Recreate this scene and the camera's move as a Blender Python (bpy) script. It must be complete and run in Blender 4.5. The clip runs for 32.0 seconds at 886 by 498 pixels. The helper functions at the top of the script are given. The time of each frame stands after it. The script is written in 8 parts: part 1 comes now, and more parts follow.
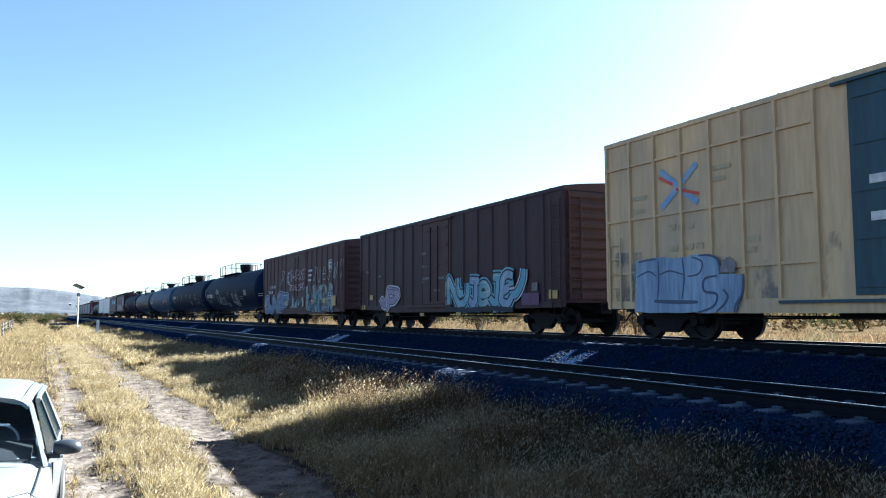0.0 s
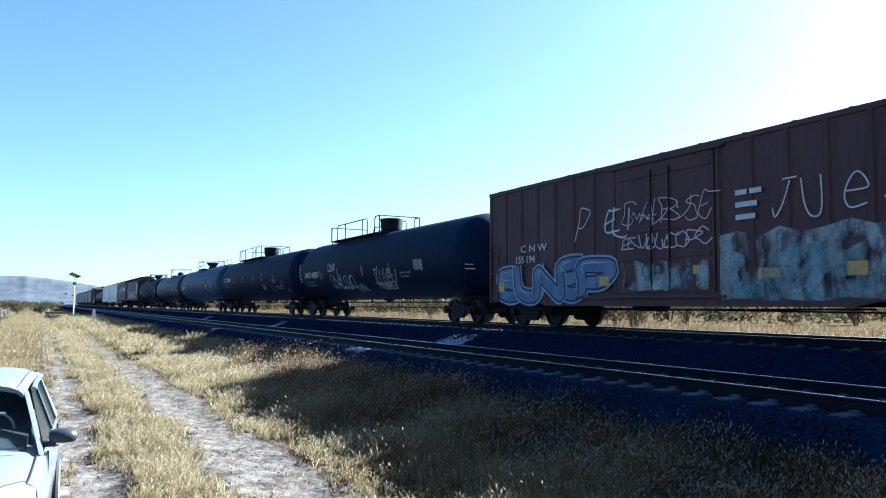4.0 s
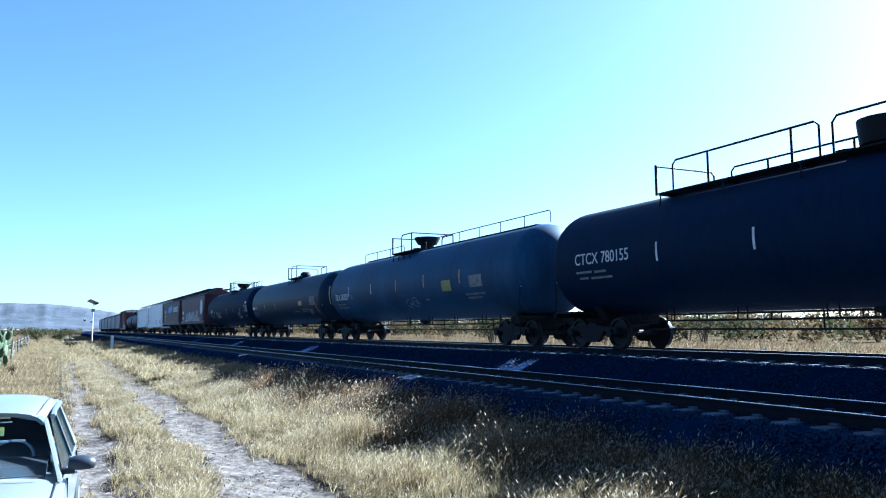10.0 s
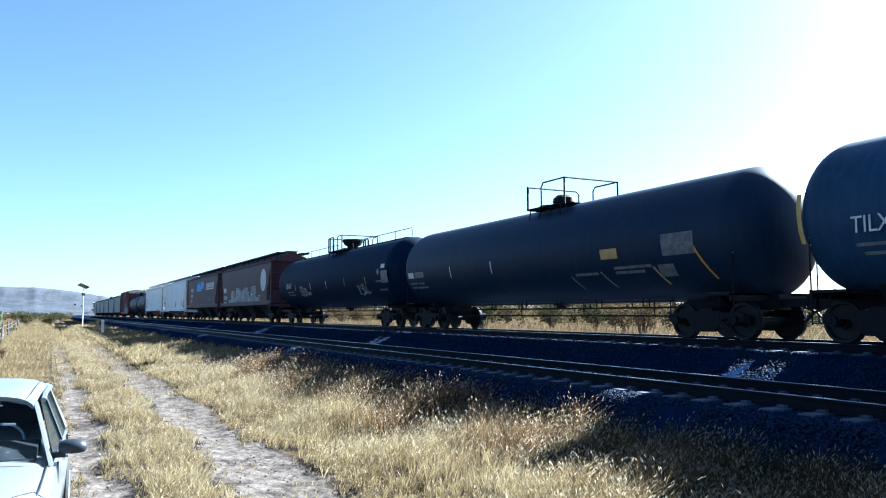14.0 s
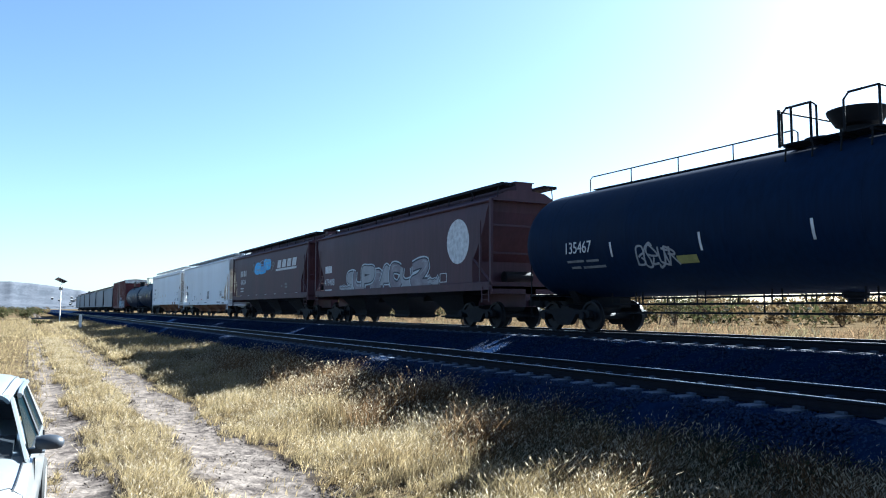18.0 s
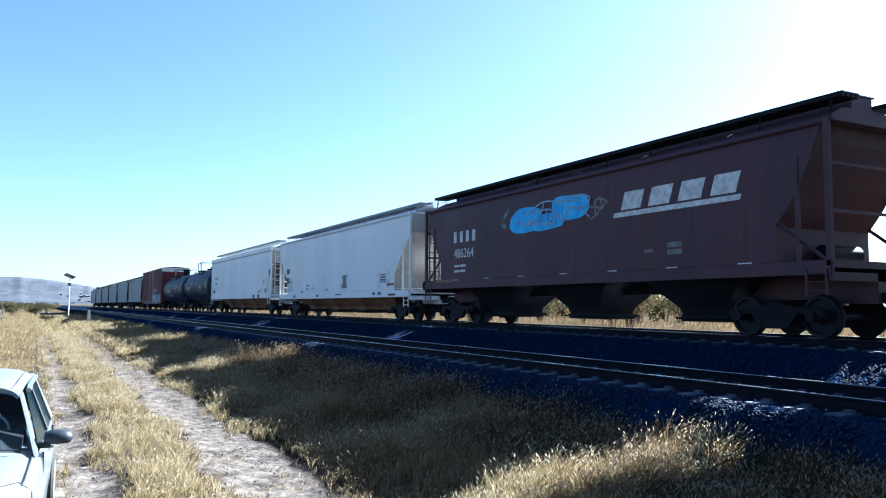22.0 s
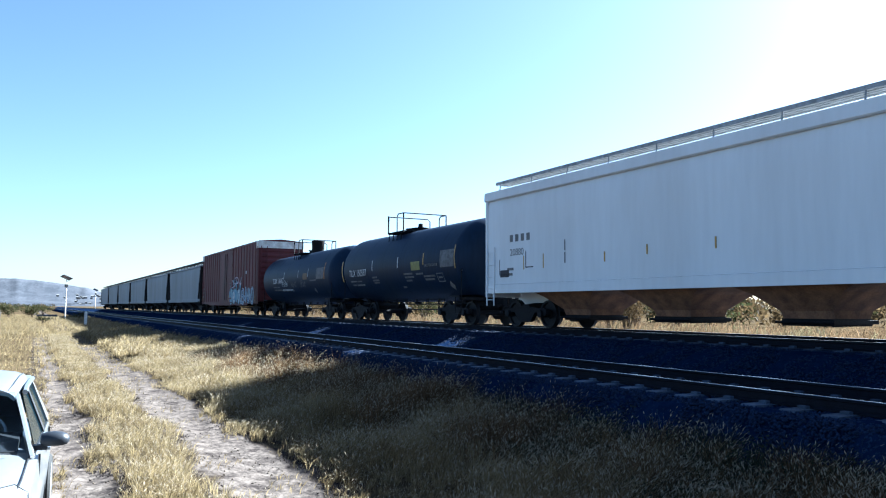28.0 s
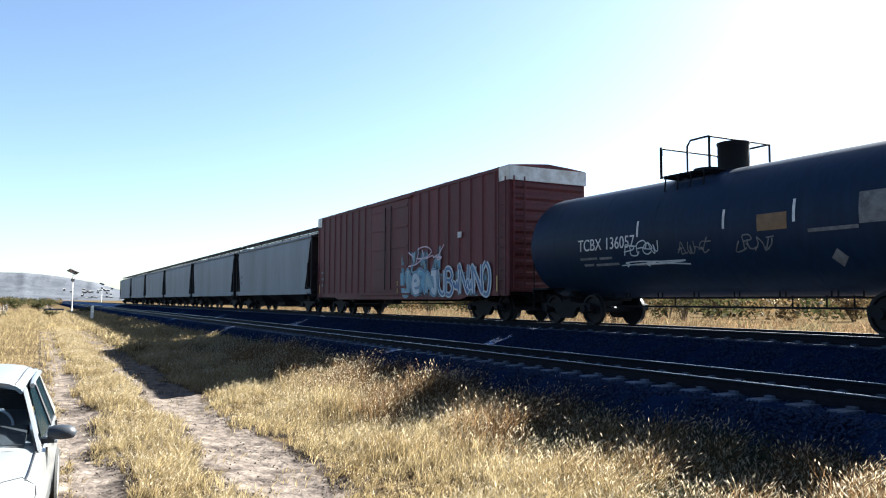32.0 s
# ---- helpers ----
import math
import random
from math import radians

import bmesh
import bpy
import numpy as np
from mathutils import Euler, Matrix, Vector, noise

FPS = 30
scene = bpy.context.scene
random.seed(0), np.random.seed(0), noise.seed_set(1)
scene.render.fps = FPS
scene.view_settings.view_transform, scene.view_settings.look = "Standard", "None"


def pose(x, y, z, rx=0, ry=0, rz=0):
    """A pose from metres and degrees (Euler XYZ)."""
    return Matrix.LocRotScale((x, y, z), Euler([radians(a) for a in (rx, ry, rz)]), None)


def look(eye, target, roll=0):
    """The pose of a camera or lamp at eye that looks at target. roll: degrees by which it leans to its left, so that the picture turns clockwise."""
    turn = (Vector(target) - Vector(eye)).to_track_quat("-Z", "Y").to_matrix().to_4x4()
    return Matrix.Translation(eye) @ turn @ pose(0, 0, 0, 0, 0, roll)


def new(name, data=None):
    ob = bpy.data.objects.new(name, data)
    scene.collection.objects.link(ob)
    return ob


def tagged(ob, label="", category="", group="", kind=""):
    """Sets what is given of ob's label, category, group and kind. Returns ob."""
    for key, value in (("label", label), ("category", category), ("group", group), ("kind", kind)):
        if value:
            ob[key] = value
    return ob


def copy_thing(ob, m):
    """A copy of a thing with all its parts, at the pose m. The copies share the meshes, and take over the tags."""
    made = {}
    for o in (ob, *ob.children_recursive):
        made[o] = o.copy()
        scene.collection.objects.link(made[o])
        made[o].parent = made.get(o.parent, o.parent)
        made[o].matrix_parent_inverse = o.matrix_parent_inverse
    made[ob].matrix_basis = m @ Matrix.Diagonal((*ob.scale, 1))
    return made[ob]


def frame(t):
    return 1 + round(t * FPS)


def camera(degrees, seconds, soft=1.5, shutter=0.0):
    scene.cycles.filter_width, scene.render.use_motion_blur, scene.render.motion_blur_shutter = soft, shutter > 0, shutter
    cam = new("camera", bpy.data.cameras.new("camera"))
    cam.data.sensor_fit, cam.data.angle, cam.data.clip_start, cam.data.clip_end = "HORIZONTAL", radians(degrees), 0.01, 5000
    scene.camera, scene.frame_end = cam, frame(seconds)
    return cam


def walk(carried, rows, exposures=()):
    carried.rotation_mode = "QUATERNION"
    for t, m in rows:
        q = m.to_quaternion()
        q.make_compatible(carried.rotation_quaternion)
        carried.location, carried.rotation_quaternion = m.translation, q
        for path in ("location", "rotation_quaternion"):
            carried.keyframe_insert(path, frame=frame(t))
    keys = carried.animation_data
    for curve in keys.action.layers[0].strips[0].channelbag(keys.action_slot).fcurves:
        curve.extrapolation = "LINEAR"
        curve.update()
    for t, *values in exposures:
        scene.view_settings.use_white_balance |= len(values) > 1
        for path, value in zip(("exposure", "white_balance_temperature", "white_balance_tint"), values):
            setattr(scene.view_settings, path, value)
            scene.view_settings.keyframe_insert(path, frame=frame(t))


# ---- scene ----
cam = camera(60.0, 32.0, 1.1)
PATH = [
    (0, pose(0, 0, 2.15, 94.85, 0.07, -27.32)),
    (0.5, pose(0, 0, 2.15, 95.31, -0.00, -27.24)),
    (1, pose(0, 0, 2.15, 94.67, 0.19, -27.13)),
    (1.5, pose(0, 0, 2.15, 94.59, -0.21, -27.36)),
    (2, pose(0, 0, 2.15, 94.61, 0.04, -27.36)),
    (2.5, pose(0, 0, 2.15, 94.78, 0.16, -27.44)),
    (3, pose(0, 0, 2.15, 94.96, 0.20, -27.45)),
    (3.5, pose(0, 0, 2.15, 94.45, 0.03, -27.65)),
    (4, pose(0, 0, 2.15, 94.21, -0.31, -27.59)),
    (4.5, pose(0, 0, 2.15, 94.12, -0.34, -27.54)),
    (6.5, pose(0, 0, 2.15, 93.99, -0.36, -27.98)),
    (7, pose(0, 0, 2.15, 94.14, -0.24, -28.21)),
    (7.5, pose(0, 0, 2.15, 94.68, 0.41, -28.55)),
    (8, pose(0, 0, 2.15, 95.47, 0.17, -27.79)),
    (8.5, pose(0, 0, 2.15, 95.61, 0.57, -27.75)),
    (9, pose(0, 0, 2.15, 95.02, 0.18, -27.94)),
    (9.5, pose(0, 0, 2.15, 95.46, -0.04, -27.14)),
    (10, pose(0, 0, 2.15, 95.84, 0.44, -26.39)),
    (10.5, pose(0, 0, 2.15, 95.71, 0.19, -26.22)),
    (11, pose(0, 0, 2.15, 95.49, 0.03, -25.97)),
    (11.5, pose(0, 0, 2.15, 95.28, 0.22, -26.06)),
    (12, pose(0, 0, 2.15, 95.18, 0.33, -25.86)),
    (12.5, pose(0, 0, 2.15, 95.06, 0.39, -25.82)),
    (13, pose(0, 0, 2.15, 95.02, 0.10, -26.19)),
    (13.5, pose(0, 0, 2.15, 94.95, -0.18, -26.50)),
    (14, pose(0, 0, 2.15, 94.78, 0.17, -27.02)),
    (14.5, pose(0, 0, 2.15, 94.62, 0.18, -26.95)),
    (16.5, pose(0, 0, 2.15, 94.46, -0.14, -27.06)),
    (17, pose(0, 0, 2.15, 94.29, -0.02, -27.30)),
    (17.5, pose(0, 0, 2.15, 94.22, 0.15, -27.63)),
    (18, pose(0, 0, 2.15, 94.48, -0.05, -28.40)),
    (18.5, pose(0, 0, 2.15, 94.45, 0.13, -28.60)),
    (19, pose(0, 0, 2.15, 94.33, 0.10, -28.48)),
    (19.5, pose(0, 0, 2.15, 94.36, 0.12, -28.33)),
    (20, pose(0, 0, 2.15, 94.19, 0.17, -27.97)),
    (20.5, pose(0, 0, 2.15, 94.05, -0.22, -27.93)),
    (21, pose(0, 0, 2.15, 94.12, -0.32, -27.71)),
    (21.5, pose(0, 0, 2.15, 94.17, -0.27, -27.58)),
    (22, pose(0, 0, 2.15, 94.23, -0.22, -27.89)),
    (22.5, pose(0, 0, 2.15, 94.17, -0.28, -27.86)),
    (23, pose(0, 0, 2.15, 94.03, -0.38, -27.63)),
    (23.5, pose(0, 0, 2.15, 94.07, -0.19, -27.65)),
    (24, pose(0, 0, 2.15, 94.00, -0.29, -27.62)),
    (24.5, pose(0, 0, 2.15, 94.11, -0.20, -27.61)),
    (26.5, pose(0, 0, 2.15, 94.07, -0.07, -27.74)),
    (27, pose(0, 0, 2.15, 94.14, -0.17, -27.66)),
    (27.5, pose(0, 0, 2.15, 94.31, -0.07, -27.96)),
    (28, pose(0, 0, 2.15, 94.35, -0.22, -28.08)),
    (28.5, pose(0, 0, 2.15, 94.26, -0.32, -28.07)),
    (29, pose(0, 0, 2.15, 94.26, -0.04, -28.05)),
    (29.5, pose(0, 0, 2.15, 94.24, 0.33, -28.02)),
    (30, pose(0, 0, 2.15, 94.28, 0.09, -27.82)),
    (30.5, pose(0, 0, 2.15, 94.00, 0.27, -27.81)),
    (31, pose(0, 0, 2.15, 93.67, 0.19, -27.78)),
    (31.5, pose(0, 0, 2.15, 93.72, -0.11, -27.83)),
    (32, pose(0, 0, 2.15, 93.94, -0.29, -27.70)),
]
EXPOSURES = [(0, 2.43, 5455, 2), (1, 2.24, 5170, 2), (2, 2.24, 4945, 1), (3, 2.24, 4975, 1), (7, 2.15, 4510, 1), (8, 2.2, 4680, 1), (9, 2.2, 4670, 1), (10, 2.2, 4510, 1), (12, 2.2, 4970, 1), (13, 2.2, 4710, 1), (14, 2.24, 4970, 1), (17, 2.24, 5075, 2), (19, 2.29, 5390, 3), (20, 2.29, 5145, 3), (21, 2.29, 5050, 3), (24, 2.29, 4870, 2), (27, 2.29, 5150, 3), (28.5, 2.29, 5000, 3), (30, 2.2, 4690, 3), (31, 2.2, 5270, 4), (32, 2.3, 5950, 6)]
walk(cam, PATH, EXPOSURES)

# ---- light: one low sun behind the train, and the sky ----
SUN_AZ, SUN_EL = radians(80), radians(31.4)      # azimuth from the line's direction (+Y) towards +X
world = bpy.data.worlds.new("world")
scene.world = world
world.use_nodes = True
wn = world.node_tree.nodes
sky = wn.new("ShaderNodeTexSky")
sky.sky_type, sky.sun_disc = "NISHITA", False
sky.sun_elevation, sky.sun_rotation = SUN_EL, SUN_AZ
sky.altitude, sky.air_density, sky.dust_density, sky.ozone_density = 1900, 1.0, 4.0, 0.3
wn["Background"].inputs[1].default_value = 0.05
world.node_tree.links.new(sky.outputs[0], wn["Background"].inputs[0])
sun_data = bpy.data.lights.new("sun", "SUN")
sun_data.energy, sun_data.angle, sun_data.color = 10.5, radians(0.53), (1.0, 0.93, 0.82)
sun = new("sun", sun_data)
sun_way = Vector((math.sin(SUN_AZ) * math.cos(SUN_EL), math.cos(SUN_AZ) * math.cos(SUN_EL), math.sin(SUN_EL)))
sun.matrix_world = look(sun_way * 100, (0, 0, 0))

# ---- materials ----
def material(name, color, rough=0.7, metal=0.0, scale=4.0, vary=0.25, bump=0.15, second=None, spread=0.5, coat=0.0,
             island=0.0, each=0.0, through_light=0.0, streak=False, dust=None, dust_level=0.55, gloss=0.3):
    """A surface with variation at two scales; second: the colour of its stains; island, each: tone from piece to piece."""
    m = bpy.data.materials.new(name)
    m.use_nodes = True
    n, ln = m.node_tree.nodes, m.node_tree.links
    b = n["Principled BSDF"]
    co = n.new("ShaderNodeTexCoord")
    mp = n.new("ShaderNodeMapping")
    ln.new(co.outputs["Object"], mp.inputs[0])
    if streak:
        mp.inputs["Scale"].default_value = (1, 1, 0.12)
    big, fine = n.new("ShaderNodeTexNoise"), n.new("ShaderNodeTexNoise")
    for t, s in ((big, scale), (fine, scale * 11)):
        t.inputs["Scale"].default_value = s
        t.inputs["Detail"].default_value = 5
        ln.new(mp.outputs[0], t.inputs["Vector"])
    ramp = n.new("ShaderNodeMapRange")
    ramp.inputs[1].default_value, ramp.inputs[2].default_value = 0.5 - spread * 0.3, 0.5 + spread * 0.3
    ln.new(big.outputs[0], ramp.inputs[0])
    mix = n.new("ShaderNodeMix")
    mix.data_type = "RGBA"
    c2 = second or tuple(c * (1 - vary) for c in color)
    mix.inputs["A"].default_value, mix.inputs["B"].default_value = (*color, 1), (*c2, 1)
    ln.new(ramp.outputs[0], mix.inputs["Factor"])
    hsv = n.new("ShaderNodeHueSaturation")
    ln.new(mix.outputs["Result"], hsv.inputs["Color"])
    val = n.new("ShaderNodeMapRange")
    val.inputs[1].default_value, val.inputs[2].default_value = 0.25, 0.75
    val.inputs[3].default_value, val.inputs[4].default_value = 1 - vary, 1 + vary
    ln.new(fine.outputs[0], val.inputs[0])
    out = val.outputs[0]
    for amount, node, socket in ((island, "ShaderNodeNewGeometry", "Random Per Island"), (each, "ShaderNodeObjectInfo", "Random")):
        if amount:
            g, r, k = n.new(node), n.new("ShaderNodeMapRange"), n.new("ShaderNodeMath")
            r.inputs[3].default_value, r.inputs[4].default_value = 1 - amount, 1 + amount
            k.operation = "MULTIPLY"
            ln.new(g.outputs[socket], r.inputs[0])
            ln.new(r.outputs[0], k.inputs[0])
            ln.new(out, k.inputs[1])
            out = k.outputs[0]
    ln.new(out, hsv.inputs["Value"])
    base = hsv.outputs[0]
    if dust:
        d, dm = n.new("ShaderNodeTexNoise"), n.new("ShaderNodeMapRange")
        d.inputs["Scale"].default_value, d.inputs["Detail"].default_value = scale * 0.37, 7
        ln.new(co.outputs["Object"], d.inputs["Vector"])
        dm.inputs[1].default_value, dm.inputs[2].default_value, dm.inputs[4].default_value = dust_level, dust_level + 0.2, 0.75
        ln.new(d.outputs[0], dm.inputs[0])
        x = n.new("ShaderNodeMix")
        x.data_type = "RGBA"
        ln.new(dm.outputs[0], x.inputs["Factor"])
        ln.new(base, x.inputs["A"])
        x.inputs["B"].default_value = (*dust, 1)
        base = x.outputs["Result"]
    ln.new(base, b.inputs["Base Color"])
    b.inputs["Roughness"].default_value, b.inputs["Metallic"].default_value = rough, metal
    b.inputs["Coat Weight"].default_value = coat
    b.inputs["Specular IOR Level"].default_value = gloss
    if bump:
        bp = n.new("ShaderNodeBump")
        bp.inputs["Strength"].default_value, bp.inputs["Distance"].default_value = bump, 0.02
        ln.new(fine.outputs[0], bp.inputs["Height"])
        ln.new(bp.outputs[0], b.inputs["Normal"])
    if through_light:
        tr, ms = n.new("ShaderNodeBsdfTranslucent"), n.new("ShaderNodeMixShader")
        ln.new(base, tr.inputs[0])
        ms.inputs[0].default_value = through_light
        ln.new(b.outputs[0], ms.inputs[1])
        ln.new(tr.outputs[0], ms.inputs[2])
        ln.new(ms.outputs[0], n["Material Output"].inputs[0])
    return m


def worn(name, color, level, scale=2.2, second=None):
    """Thin weathered paint: flakes and overspray with bare gaps between."""
    m = material(name, color, 0.65, scale=scale, vary=0.25, bump=0, second=second)
    n, ln = m.node_tree.nodes, m.node_tree.links
    co, mp, no, r = n.new("ShaderNodeTexCoord"), n.new("ShaderNodeMapping"), n.new("ShaderNodeTexNoise"), n.new("ShaderNodeMapRange")
    mp.inputs["Scale"].default_value = (1, 1, 0.6)
    no.inputs["Scale"].default_value, no.inputs["Detail"].default_value, no.inputs["Roughness"].default_value = scale, 7, 0.62
    ln.new(co.outputs["Object"], mp.inputs[0])
    ln.new(mp.outputs[0], no.inputs["Vector"])
    r.inputs[1].default_value, r.inputs[2].default_value = level - 0.05, level + 0.10
    ln.new(no.outputs[0], r.inputs[0])
    ms, tr = n.new("ShaderNodeMixShader"), n.new("ShaderNodeBsdfTransparent")
    ln.new(r.outputs[0], ms.inputs[0])
    ln.new(tr.outputs[0], ms.inputs[1])
    ln.new(n["Principled BSDF"].outputs[0], ms.inputs[2])
    ln.new(ms.outputs[0], n["Material Output"].inputs[0])
    return m


def glass(name, tint, rough=0.02):
    m = bpy.data.materials.new(name)
    m.use_nodes = True
    b = m.node_tree.nodes["Principled BSDF"]
    b.inputs["Base Color"].default_value = (*tint, 1)
    b.inputs["Transmission Weight"].default_value, b.inputs["Roughness"].default_value = 1.0, rough
    b.inputs["IOR"].default_value = 1.1
    return m


def ground_material():
    """Dry soil with two bare ruts of pale dust along the line of the dirt road."""
    m = material("dry_ground", (0.074, 0.054, 0.031), 0.95, scale=0.6, vary=0.25, bump=0.6, second=(0.043, 0.031, 0.018), gloss=0.0)
    n, ln = m.node_tree.nodes, m.node_tree.links
    b = n["Principled BSDF"]
    relief = b.inputs["Normal"].links[0].from_node
    relief.inputs["Strength"].default_value, relief.inputs["Distance"].default_value = 1.0, 0.07
    base = b.inputs["Base Color"].links[0].from_socket
    co, sep, wob = n.new("ShaderNodeTexCoord"), n.new("ShaderNodeSeparateXYZ"), n.new("ShaderNodeTexNoise")
    ln.new(co.outputs["Object"], sep.inputs[0])
    ln.new(co.outputs["Object"], wob.inputs["Vector"])
    wob.inputs["Scale"].default_value, wob.inputs["Detail"].default_value = 1.3, 8
    sh = n.new("ShaderNodeMath")
    sh.operation = "MULTIPLY_ADD"
    ln.new(wob.outputs[0], sh.inputs[0])
    sh.inputs[1].default_value = 1.4
    ln.new(sep.outputs[0], sh.inputs[2])
    masks = []
    for mid, half in ((0.62 + 0.7, 0.30), (2.65 + 0.7, 0.58)):
        d, a, r = n.new("ShaderNodeMath"), n.new("ShaderNodeMath"), n.new("ShaderNodeMapRange")
        d.operation, a.operation = "SUBTRACT", "ABSOLUTE"
        ln.new(sh.outputs[0], d.inputs[0])
        d.inputs[1].default_value = mid
        ln.new(d.outputs[0], a.inputs[0])
        ln.new(a.outputs[0], r.inputs[0])
        r.inputs[1].default_value, r.inputs[2].default_value, r.inputs[3].default_value, r.inputs[4].default_value = half, half + 0.3, 1, 0
        masks.append(r)
    mx = n.new("ShaderNodeMath")
    mx.operation = "MAXIMUM"
    ln.new(masks[0].outputs[0], mx.inputs[0])
    ln.new(masks[1].outputs[0], mx.inputs[1])
    dust, gr = n.new("ShaderNodeMix"), n.new("ShaderNodeTexNoise")
    dust.data_type = "RGBA"
    gr.inputs["Scale"].default_value, gr.inputs["Detail"].default_value, gr.inputs["Roughness"].default_value = 2.6, 12, 0.72
    ln.new(co.outputs["Object"], gr.inputs["Vector"])
    span = n.new("ShaderNodeMapRange")
    span.inputs[1].default_value, span.inputs[2].default_value = 0.36, 0.66
    ln.new(gr.outputs[0], span.inputs[0])
    ln.new(span.outputs[0], dust.inputs["Factor"])
    dust.inputs["A"].default_value, dust.inputs["B"].default_value = (0.034, 0.028, 0.026, 1), (0.146, 0.122, 0.105, 1)
    fin = n.new("ShaderNodeMix")
    fin.data_type = "RGBA"
    ln.new(mx.outputs[0], fin.inputs["Factor"])
    ln.new(base, fin.inputs["A"])
    ln.new(dust.outputs["Result"], fin.inputs["B"])
    # shade of the grass painted dark along the edges of the ruts
    e1, e2, e3, e4, edge_shade = n.new("ShaderNodeMath"), n.new("ShaderNodeMath"), n.new("ShaderNodeMath"), n.new("ShaderNodeMath"), n.new("ShaderNodeMix")
    for node, op, k in ((e1, "SUBTRACT", 0.5), (e2, "ABSOLUTE", 0), (e3, "MULTIPLY_ADD", -2.0)):
        node.operation = op
        node.inputs[1].default_value = k
    ln.new(mx.outputs[0], e1.inputs[0])
    ln.new(e1.outputs[0], e2.inputs[0])
    ln.new(e2.outputs[0], e3.inputs[0])
    e3.inputs[2].default_value = 1.0
    e4.operation = "MULTIPLY"
    ln.new(e3.outputs[0], e4.inputs[0])
    e4.inputs[1].default_value = 0.85
    edge_shade.data_type = "RGBA"
    ln.new(e4.outputs[0], edge_shade.inputs["Factor"])
    ln.new(fin.outputs["Result"], edge_shade.inputs["A"])
    edge_shade.inputs["B"].default_value = (0.022, 0.018, 0.017, 1)
    ln.new(edge_shade.outputs["Result"], b.inputs["Base Color"])
    return m


GROUND = ground_material()
# Blue shade beside the train is put into the ballast and stone colours.
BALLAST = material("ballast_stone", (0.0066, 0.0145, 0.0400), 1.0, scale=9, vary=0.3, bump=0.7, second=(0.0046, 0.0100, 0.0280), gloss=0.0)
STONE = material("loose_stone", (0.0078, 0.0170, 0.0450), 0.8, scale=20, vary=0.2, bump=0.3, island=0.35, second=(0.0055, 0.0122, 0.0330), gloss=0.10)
PEBBLE = material("dusty_pebble", (0.1085, 0.08849, 0.06852), 0.9, scale=20, vary=0.2, bump=0.3, island=0.5, second=(0.0571, 0.04568, 0.03541), gloss=0.1)
# Sleeper and rail colours carry the blue of the shade they lie in.
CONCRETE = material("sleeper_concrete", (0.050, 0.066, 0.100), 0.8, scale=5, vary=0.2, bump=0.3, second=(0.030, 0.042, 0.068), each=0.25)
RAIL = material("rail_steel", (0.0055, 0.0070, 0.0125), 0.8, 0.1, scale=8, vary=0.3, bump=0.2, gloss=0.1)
RAIL_TOP = material("polished_rail", (0.55, 0.54, 0.53), 0.25, 1.0, scale=6, vary=0.1, bump=0.03)
# WEED and STALK are near-black: shade at the ballast foot, put into the colour.
WEED = material("dark_weed_leaf", (0.01238, 0.02064, 0.01032), 0.65, scale=3, vary=0.2, bump=0, second=(0.02477, 0.02614, 0.01238), island=0.5, through_light=0.25, gloss=0.2)
GRASS = material("dry_grass", (0.2064, 0.1624, 0.08806), 0.7, scale=0.8, vary=0.15, bump=0, second=(0.1376, 0.1004, 0.04954), island=0.6, through_light=0.68, gloss=0.12)
GRASS_RUST = material("rusty_grass", (0.1080, 0.0650, 0.0315), 0.65, scale=0.9, vary=0.15, bump=0, second=(0.0640, 0.0400, 0.0200), island=0.78, through_light=0.68, gloss=0.10)
STALK = material("dark_weed_stalk", (0.03096, 0.03096, 0.01514), 0.7, scale=1.5, vary=0.2, bump=0, second=(0.01514, 0.01926, 0.009632), island=0.6, through_light=0.4, gloss=0.12)
FAR_STRAW = material("pale_far_straw", (0.155, 0.102, 0.055), 0.8, scale=0.5, vary=0.2, bump=0, second=(0.094, 0.063, 0.036), island=0.6, through_light=0.42, gloss=0.04)
FAR_OLIVE = material("olive_far_weed", (0.07912, 0.07224, 0.03784), 0.75, scale=0.5, vary=0.2, bump=0, second=(0.1376, 0.1101, 0.06192), island=0.6, through_light=0.4, gloss=0.1)
SEED = material("grass_seed_heads", (0.3141, 0.2626, 0.1827), 0.7, scale=2, vary=0.1, bump=0, island=0.35, through_light=0.5)
LEAF = material("shrub_leaf", (0.028, 0.034, 0.0140), 0.8, scale=3, vary=0.2, bump=0, second=(0.044, 0.038, 0.017), island=0.5, through_light=0.3, gloss=0.03)
DRYLEAF = material("dry_weed_leaf", (0.100, 0.068, 0.033), 0.8, scale=3, vary=0.2, bump=0, second=(0.066, 0.046, 0.023), island=0.5, through_light=0.3, gloss=0.03)
BARK = material("shrub_bark", (0.091, 0.063, 0.042), 0.9, scale=12, vary=0.3, bump=0.6)
CACTUS = material("prickly_pear_skin", (0.036, 0.0576, 0.028), 0.6, scale=6, vary=0.2, bump=0.3, each=0.25, second=(0.06, 0.068, 0.036), gloss=0.15)
# Distance haze is put into the blue-grey of the hill.
HILL = material("far_hill", (0.0640, 0.0680, 0.0800), 1.0, scale=0.022, vary=0.28, bump=0, second=(0.0420, 0.0465, 0.0560), gloss=0.0)
FAR_WALL = material("far_plaster", (0.15, 0.147, 0.145), 0.9, scale=0.1, vary=0.1, bump=0, each=0.4)

